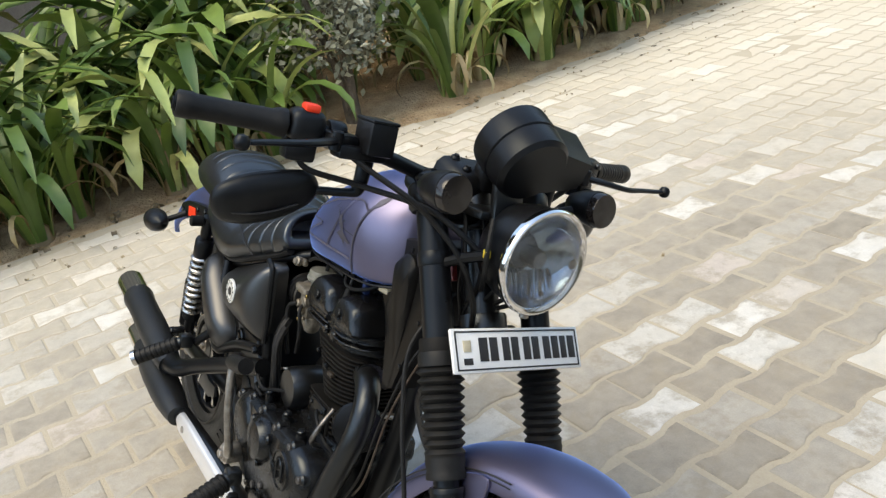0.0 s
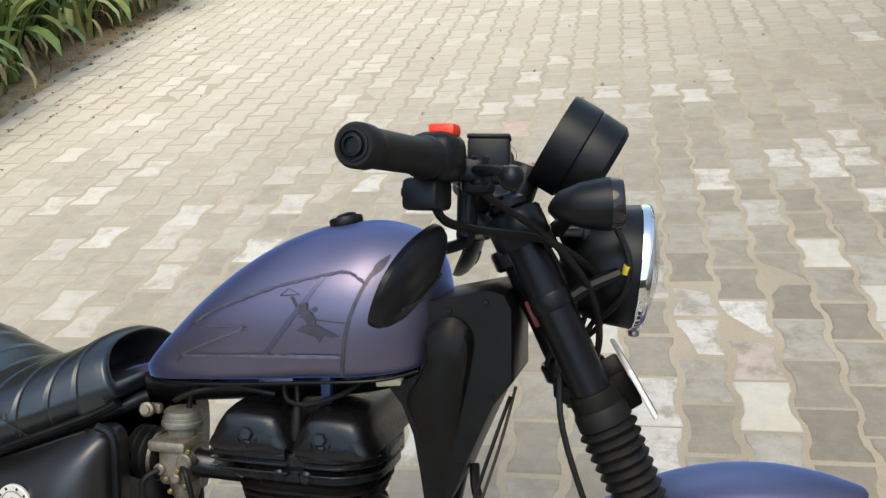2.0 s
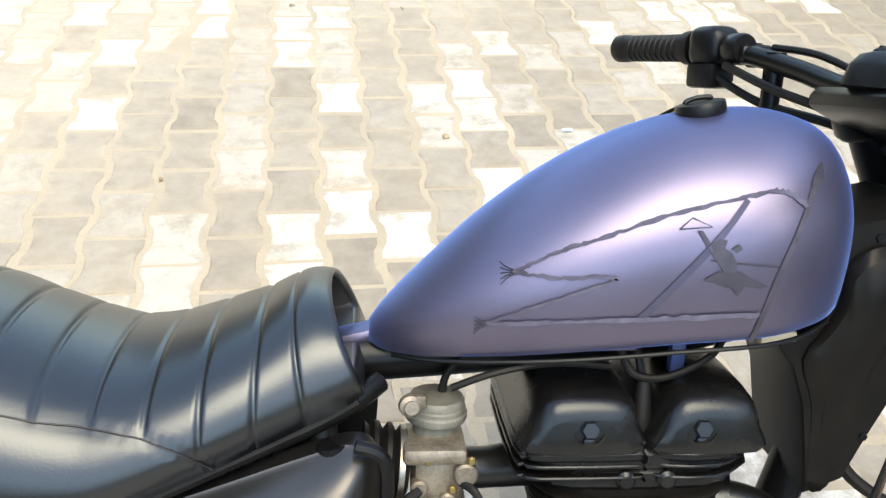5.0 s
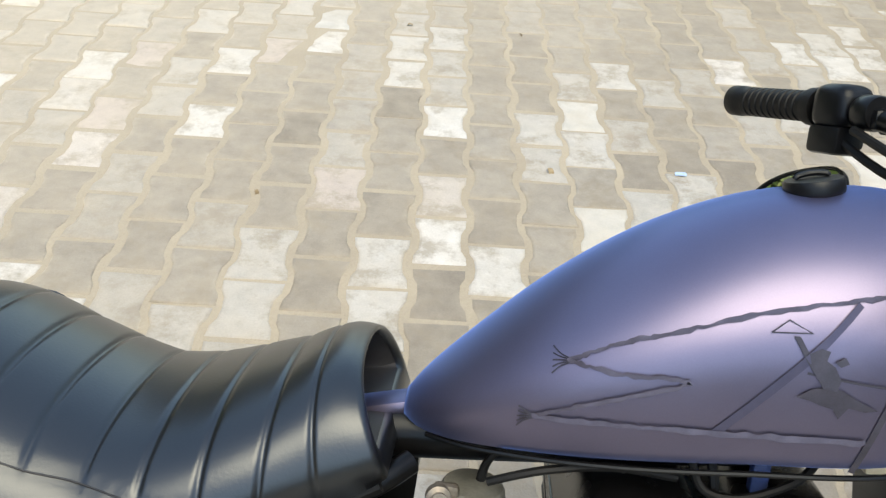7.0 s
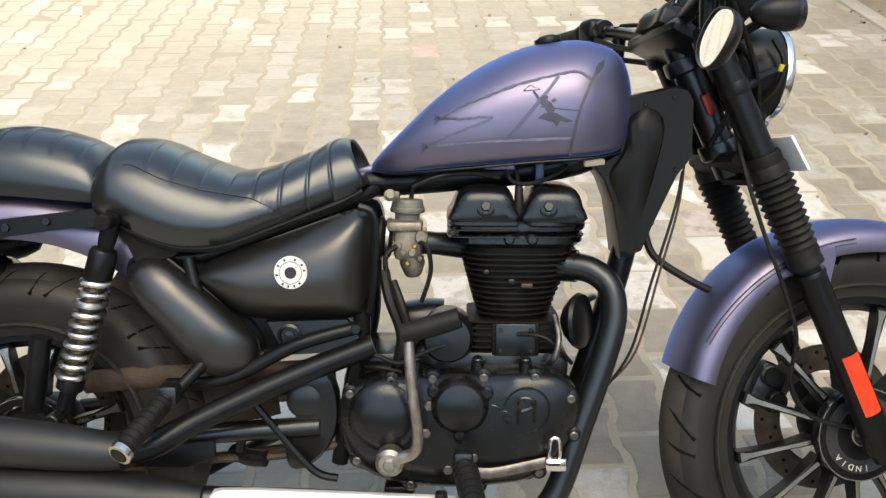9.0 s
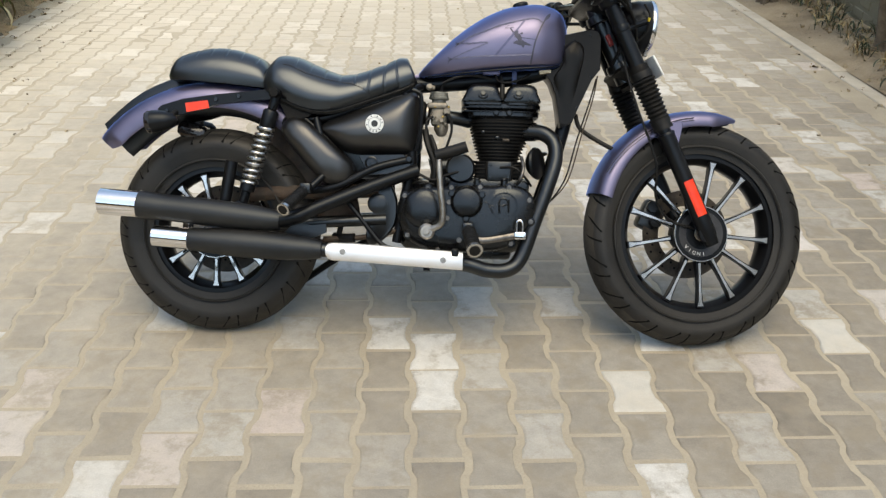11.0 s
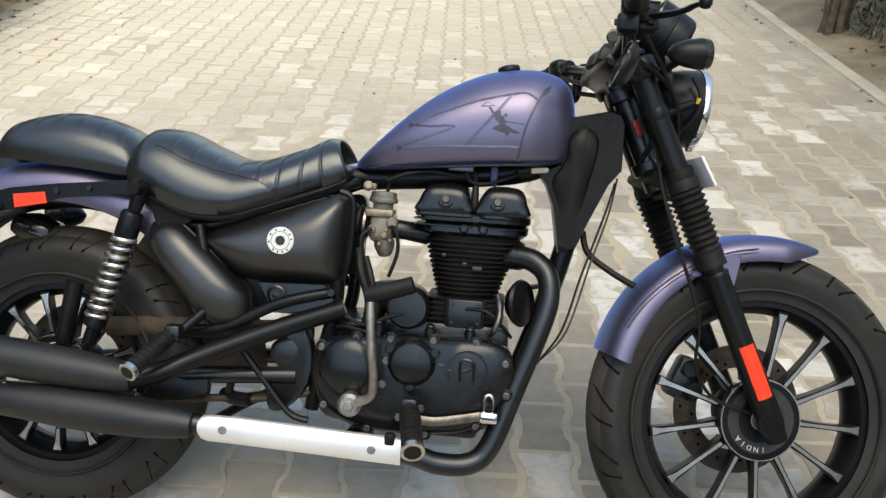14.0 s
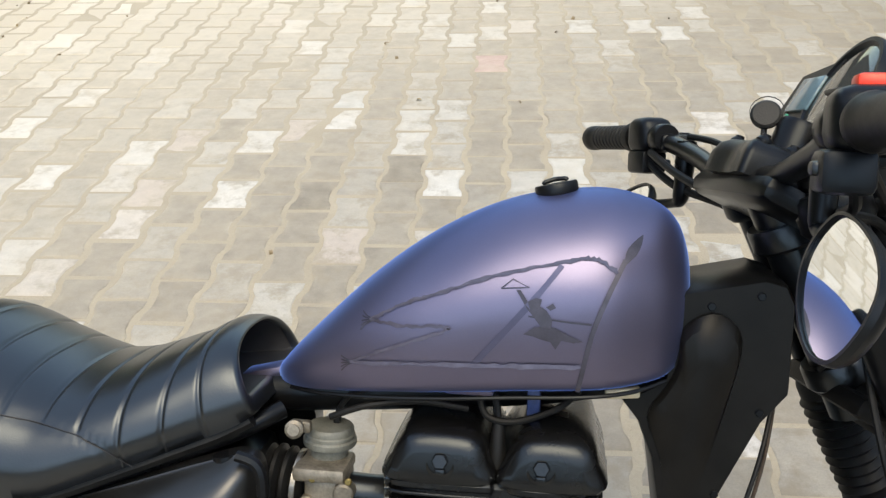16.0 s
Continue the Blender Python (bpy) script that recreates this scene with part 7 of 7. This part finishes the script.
# pegs
def peg(name, a, b, r, label):
    a, b = Vector(a), Vector(b)
    d = (b - a).normalized()
    ln = (b - a).length
    prof = [(r * 0.7, 0), (r, 0.006)]
    k = 0.012
    while k < ln * 0.86:
        prof += [(r, k), (r * 0.9, k + 0.001), (r * 0.9, k + 0.004), (r, k + 0.005)]
        k += 0.012
    prof += [(r * 0.9, ln * 0.9)]
    p = part(name, lathe(prof, a, d, 20), RUBBER, bike, label)
    part("end_ring", lathe([(r * 0.98, ln * 0.9), (r * 1.1, ln * 0.91), (r * 1.1, ln - 0.001), (r * 0.98, ln), (r * 0.8, ln), (r * 0.78, ln * 0.96), (r * 0.3, ln * 0.955)], a, d, 24), CUTALLOY, p, "bare metal end ring")
    part("peg_core", lathe([(r * 0.74, ln * 0.97), (r * 0.72, ln + 0.0012), (0.001, ln + 0.0012)], a, d, 20), RUBBER, p)
    part("peg_mount", join(disc(a - d * 0.02, d, r * 0.75, 0.022), rbox(a - d * 0.015, (0.03, 0.03, 0.03), 0.006)), MATT, p)


peg("rear_foot_peg", (-0.438, -0.205, 0.422), (-0.474, -0.298, 0.371), 0.0165, "ribbed rubber foot peg with metal end")
peg("front_foot_peg", (0.016, -0.215, 0.325), (0.034, -0.305, 0.277), 0.0195, "ribbed rubber front foot peg")
part("peg_bar", tube([(0.03, -0.17, 0.298), (0.06, -0.165, 0.296), (0.10, -0.16, 0.302), (0.15, -0.155, 0.312)], 0.0045, 10, 4, True, 2.0), BOLT, bike, "stained flat brake lever")
lock = part("padlock", rbox((0.158, -0.165, 0.312), (0.034, 0.016, 0.022), 0.005), CHROME, bike, "small silver padlock hung on a bar")
part("shackle", tube([(0.148, -0.165, 0.32), (0.148, -0.165, 0.343), (0.152, -0.165, 0.353), (0.160, -0.165, 0.353), (0.164, -0.165, 0.343), (0.164, -0.165, 0.32)], 0.0032, 8, 4), CHROME, lock)

# kick starter
ks = part("kick_starter", tube([(-0.070, -0.195, 0.528), (-0.069, -0.20, 0.50), (-0.063, -0.20, 0.43), (-0.056, -0.195, 0.37), (-0.062, -0.19, 0.338), (-0.095, -0.18, 0.322)], [0.009, 0.0085, 0.0085, 0.0085, 0.009, 0.010], 12, 5), STEEL, bike, "steel kick starter lever")
part("kick_pedal", tube([(-0.078, -0.197, 0.526), (-0.036, -0.199, 0.538), (0.006, -0.20, 0.552)], [0.015, 0.0165, 0.0155], 14, 4), RUBBER, ks, "rubber kick pedal")
part("kick_boss", join(lathe([(0.019, 0), (0.022, 0.004), (0.022, 0.03), (0.016, 0.036)], (-0.100, -0.155, 0.318), (0, -1, 0), 24), hexbolt((-0.1, -0.19, 0.318), (0, -1, 0), 0.010, 0.008)), STEEL, ks)

# neck cowl and horn
cowl_o = [(0.272, 0.880), (0.349, 0.897), (0.368, 0.892), (0.377, 0.875), (0.378, 0.785), (0.355, 0.755), (0.318, 0.672), (0.302, 0.632), (0.268, 0.618), (0.262, 0.66), (0.253, 0.71), (0.238, 0.748), (0.222, 0.768), (0.262, 0.79)]
cowl = part("neck_cowl", plate_of(cowl_o, -0.058, 0.058, 0.004, 1), COWL, bike, "flat glossy black panel round the steering neck")
scoop = pillow([(0.275, 0.845), (0.30, 0.862), (0.323, 0.852), (0.330, 0.825), (0.318, 0.76), (0.300, 0.68), (0.290, 0.628), (0.270, 0.624), (0.266, 0.66), (0.262, 0.71), (0.246, 0.755), (0.262, 0.785), (0.272, 0.81)], [(0, -0.056), (0, -0.064), (0.1, -0.073), (0.4, -0.078)], 3)
scoop = [Vector((x, -0.0585 + (y + 0.0585) * min(1.0, max(0.0, (z - 0.70) / 0.13)), z)) for x, y, z in scoop[0]], scoop[1]
part("cowl_scoop", scoop, COWL, cowl)
many("cowl_screw", [hexbolt((x, -0.0575, z), (0, -1, 0), 0.0042, 0.003) for x, z in ((0.300, 0.868), (0.352, 0.765), (0.316, 0.678), (0.345, 0.88))], BLACK, cowl)
horn = part("horn", lathe([(0.012, -0.03), (0.03, -0.02), (0.044, -0.006), (0.047, 0.0), (0.044, 0.006), (0.03, 0.01), (0.001, 0.012)], (0.205, -0.055, 0.515), (0.85, -0.5, 0.1), 28), BLACK, bike, "round black horn")
part("horn_bracket", tube([(0.205, -0.05, 0.515), (0.215, -0.03, 0.54), (0.235, 0, 0.545)], 0.006, 8, 3), STEEL, horn)
part("tank_connector", rbox((0.222, -0.052, 0.775), (0.034, 0.014, 0.011), 0.003, Matrix.Rotation(radians(-6), 4, "Y")), CREAM, bike, "cream cable connector")
part("fuel_cock", rbox((0.135, -0.045, 0.758), (0.014, 0.012, 0.04), 0.003), BLUEPLASTIC, bike)
part("tank_bracket", rbox((0.07, -0.05, 0.769), (0.05, 0.02, 0.012), 0.004), VIOLET, bike)

# cables and wires
def cable(pts, r=0.004, mat=RUBBER, m=None, name="cable"):
    return part(name, tube(pts, r, 8, 6), mat, bike, "", m)


cable([(0.30, -0.285, 1.0), (0.31, -0.27, 0.975), (0.335, -0.20, 0.965), (0.40, -0.125, 0.955), (0.445, -0.085, 0.93), (0.475, -0.05, 0.90)], 0.0045, RUBBER, STEER)
cable([(0.32, -0.25, 1.02), (0.36, -0.20, 0.99), (0.41, -0.14, 0.955), (0.455, -0.09, 0.90), (0.47, -0.06, 0.84), (0.46, -0.04, 0.79)], 0.0042, RUBBER, STEER)
cable([(0.30, 0.27, 1.0), (0.32, 0.20, 0.97), (0.36, 0.12, 0.95), (0.40, 0.06, 0.92)], 0.005, RUBBER, STEER)
cable([(0.335, 0.205, 1.03), (0.352, 0.15, 1.022), (0.365, 0.09, 1.0), (0.37, 0.05, 0.98)], 0.004, RUBBER, STEER)
cable([(0.298, 0.24, 1.01), (0.31, 0.16, 0.985), (0.33, 0.08, 0.965)], 0.005, RUBBER, STEER)
cable([(0.43, -0.06, 0.84), (0.425, -0.115, 0.76), (0.455, -0.125, 0.66), (0.49, -0.125, 0.575), (0.515, -0.12, 0.50), (0.525, -0.09, 0.42), (0.57, -0.075, 0.36), (0.65, -0.07, 0.335)], 0.0035, RUBBER, STEER)
cable([(0.37, -0.03, 0.76), (0.352, -0.06, 0.70), (0.315, -0.075, 0.58), (0.285, -0.08, 0.47), (0.24, -0.08, 0.40)], 0.0024)
cable([(0.375, -0.02, 0.77), (0.36, -0.05, 0.70), (0.33, -0.07, 0.60), (0.295, -0.075, 0.47), (0.25, -0.07, 0.41)], 0.002, RUST)
cable([(0.318, 0.0, 0.66), (0.33, -0.02, 0.62), (0.38, -0.03, 0.585), (0.44, -0.03, 0.555)], 0.0065, RUBBER, None, "brake_hose")
for k in range(5):
    cable([(0.40 + 0.012 * k, -0.05 + 0.025 * k, 0.96), (0.43 + 0.01 * k, -0.06 + 0.03 * k, 0.90), (0.425 + 0.014 * k, -0.05 + 0.02 * k, 0.85), (0.41, -0.02, 0.80)], 0.0035, RUBBER, STEER, "wire")
cable([(0.487, -0.075, 0.965), (0.500, -0.085, 0.93), (0.495, -0.075, 0.89), (0.47, -0.05, 0.86)], 0.004, RUBBER, STEER, "wire")
part("wire_tape", tube([(0.499, -0.0845, 0.925), (0.4975, -0.081, 0.915)], 0.0052, 8, 1), YELLOW, bike, "yellow tape round a wire", STEER)
part("wire_plug", rbox((0.395, -0.045, 0.865), (0.014, 0.011, 0.034), 0.003, Matrix.Rotation(radians(-25), 4, "Y")), DARKRED, bike, "red wire connector", STEER)
cable([(-0.07, -0.07, 0.735), (-0.03, -0.075, 0.752), (0.02, -0.07, 0.758), (0.07, -0.06, 0.75)], 0.0035)
cable([(0.08, -0.055, 0.765), (0.09, -0.065, 0.745), (0.12, -0.065, 0.742), (0.16, -0.055, 0.755), (0.18, -0.04, 0.77)], 0.0035)
cable([(-0.115, -0.08, 0.60), (-0.105, -0.10, 0.56), (-0.085, -0.105, 0.50), (-0.095, -0.10, 0.44)], 0.010, RUBBER, None, "breather_hose")
cable([(-0.10, -0.09, 0.585), (-0.085, -0.11, 0.55), (-0.07, -0.11, 0.49), (-0.08, -0.10, 0.44)], 0.007, RUBBER, None, "breather_hose")
part("front_caliper", join(rbox((0.565, 0.075, 0.375), (0.06, 0.05, 0.09), 0.012, Matrix.Rotation(radians(25), 4, "Y")), disc((0.565, 0.05, 0.40), (0, -1, 0), 0.018, 0.015), disc((0.575, 0.05, 0.355), (0, -1, 0), 0.018, 0.015)), MATT, bike, "", STEER)


# pavers: spool-shaped interlocking blocks, 0.134 x 0.192 m, each row half a block apart
PW, PL = 0.134, 0.1922


def paver_outline(dw, dl, g=0.0052):
    hw, hl = PW / 2, PL / 2 + 0.0036
    a = 0.0082
    pts = [(-hw - a + g, -hl + g), (hw + a - g, -hl + g), (hw + a * 0.72 - g, -hl * 0.62), (hw - a * 0.72 - g, -hl * 0.36), (hw - a - g, 0), (hw - a * 0.72 - g, hl * 0.36), (hw + a * 0.72 - g, hl * 0.62), (hw + a - g, hl - g)]
    pts += [(-x, -y) for x, y in pts[2:7]]
    pts = pts[:8] + [(-hw - a + g, hl - g)] + pts[8:]
    return [(x * dw, y * dl) for x, y in pts]


def paver_geo(dw=1.0, dl=1.0, top=0.0, wear=0.006):
    o = paver_outline(dw, dl)
    n = len(o)
    v = [(x, y, -0.03) for x, y in o] + [(x, y, top - wear) for x, y in o] + [(x * (1 - wear * 1.1 / PW), y * (1 - wear * 1.1 / PL), top - wear * 0.25) for x, y in o] + [(x * (1 - wear * 2.6 / PW), y * (1 - wear * 2.6 / PL), top) for x, y in o] + [(x * 0.62, y * 0.68, top) for x, y in o]
    f = []
    for k in range(4):
        f += [(k * n + i, k * n + (i + 1) % n, (k + 1) * n + (i + 1) % n, (k + 1) * n + i) for i in range(n)]
    f.append(tuple(range(4 * n, 5 * n)))
    return v, f


SIDE = [0.35, 0.35] + [1.0] * 5 + [0.35, 0.35] + [1.0] * 5  # the long wavy joints hold sand, the cross joints little
RIM = [q * k for k in (1.0, 1.0, 0.85, 0.30, 0.0) for q in SIDE]


def add_rim(me, count=1):
    a = me.attributes.new("rim", "FLOAT", "POINT")
    a.data.foreach_set("value", RIM * count)


BASIC = [mesh_of("paver", paver_geo(1.01 - 0.014 * k, 1.005 - 0.014 * ((k * 3) % 4), 0.0, 0.005 + 0.0015 * k), PAVER_ONE, 60) for k in range(4)]
for me in BASIC:
    add_rim(me)
rng = random.Random(21)
near, far = [], []
for i in range(-24, 19):
    for j in range(-52, 112):
        y = 1.471 + PL * (j + (0.5 if i % 2 == 0 else 0.0))
        x = -0.017 + PW * i - 0.024 * (y - 3.1)
        if x > 2.26 or x < edge_left(y) + 0.03 + 0.05 * rng.random() or y > 21:
            continue
        (near if abs(x) < 1.75 and -0.75 < y < 2.2 else far).append((x, y))
near.sort(key=lambda p: 0.75 * (p[0] - 0.1) ** 2 + (p[1] - 0.65) ** 2)
far += near[300:]
near = near[:300]
PALE = [(1.11, 0.12), (0.54, -0.25), (0.34, 1.57), (0.48, 1.47), (-0.54, 2.72), (0.32, 2.16), (-1.33, -0.07), (0.89, 1.2), (1.12, 1.93), (1.27, 1.63)]
every = near + far
PALE = {min(every, key=lambda p: (p[0] - x) ** 2 + (p[1] - y) ** 2) for x, y in PALE}
PINK = {min(every, key=lambda p: (p[0] + 0.015) ** 2 + (p[1] - 3.1) ** 2)}
pale_mesh, pink_mesh = [mesh_of("paver", paver_geo(1.0, 0.99, 0.001, 0.006), m, 60) for m in (PAVER_PALE, PAVER_PINK)]
for x, y in near:
    ob = new("paver", pale_mesh if (x, y) in PALE else pink_mesh if (x, y) in PINK else BASIC[rng.randrange(4)])
    ob.parent = pavement
    ob.matrix_local = Matrix.LocRotScale((x, y, rng.uniform(-0.0015, 0.0015)), Euler((rng.gauss(0, 0.006), rng.gauss(0, 0.006), 0.024 + rng.gauss(0, 0.008))), None)
allv, allf, allm = [], [], []
base = [paver_geo(1.01 - 0.014 * k, 1.005 - 0.014 * ((k * 3) % 4), 0.0, 0.005 + 0.0015 * k) for k in range(4)]
for x, y in far:
    gv, gf = base[rng.randrange(4)]
    c, s = math.cos(0.024 + rng.gauss(0, 0.008)), math.sin(0.024)
    tx, ty, dz = rng.gauss(0, 0.006), rng.gauss(0, 0.006), rng.uniform(-0.0015, 0.0015)
    k = len(allv)
    allv.extend([(x + c * a - s * b, y + s * a + c * b, h + dz + tx * a + ty * b) for a, b, h in gv])
    allf.extend([tuple(q + k for q in fc) for fc in gf])
    allm.extend([1 if (x, y) in PALE else 2 if (x, y) in PINK else 0] * len(gf))
field = bpy.data.meshes.new("pavers")
field.from_pydata(allv, [], allf)
field.polygons.foreach_set("use_smooth", [True] * len(allf))
field.set_sharp_from_angle(angle=radians(60))
for m_ in (PAVER_MANY, PAVER_PALE, PAVER_PINK):
    field.materials.append(m_)
field.polygons.foreach_set("material_index", allm)
add_rim(field, len(far))
fo = new("pavers", field)
fo.parent = pavement
tagged(fo, "field of grey, beige and whitish concrete pavers", "", "", "stuff")

# bricks of the boundary wall
BL, BH = 0.235, 0.083
rng = random.Random(9)
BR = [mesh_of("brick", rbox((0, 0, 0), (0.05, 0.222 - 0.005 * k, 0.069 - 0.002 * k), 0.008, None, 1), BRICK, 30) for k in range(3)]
bricks = []
ang = -math.atan(0.122)
for r in range(26):
    for c in range(0, 36):
        y = 1.2 + BL * (c + 0.5 * (r % 2))
        if gate0 - 0.15 < y < gate1 + 0.15:
            continue
        bricks.append((y, 0.02 + BH * r))
bricks.sort(key=lambda b: (b[0] - 4.0) ** 2 * 0.25 + b[1] ** 2 * 4)
for n_, (y, z) in enumerate(bricks[:300]):
    ob = new("brick", BR[rng.randrange(3)])
    ob.parent = wall_right
    ob.matrix_local = Matrix.LocRotScale((wall_x(y) + 0.041 + rng.uniform(-0.007, 0.004), y + rng.gauss(0, 0.006), z + rng.gauss(0, 0.003)), Euler((rng.gauss(0, 0.022), 0, ang + rng.gauss(0, 0.015))), None)
geos = [moved(rbox((0, 0, 0), (0.05, 0.22, 0.068), 0.008, None, 1), Matrix.LocRotScale((wall_x(y) + 0.041 + rng.uniform(-0.007, 0.004), y + rng.gauss(0, 0.006), z + rng.gauss(0, 0.003)), Euler((rng.gauss(0, 0.022), 0, ang)), None)) for y, z in bricks[300:]]
v, f = join(*geos)
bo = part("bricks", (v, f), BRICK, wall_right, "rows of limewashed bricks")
tagged(bo, kind="stuff")
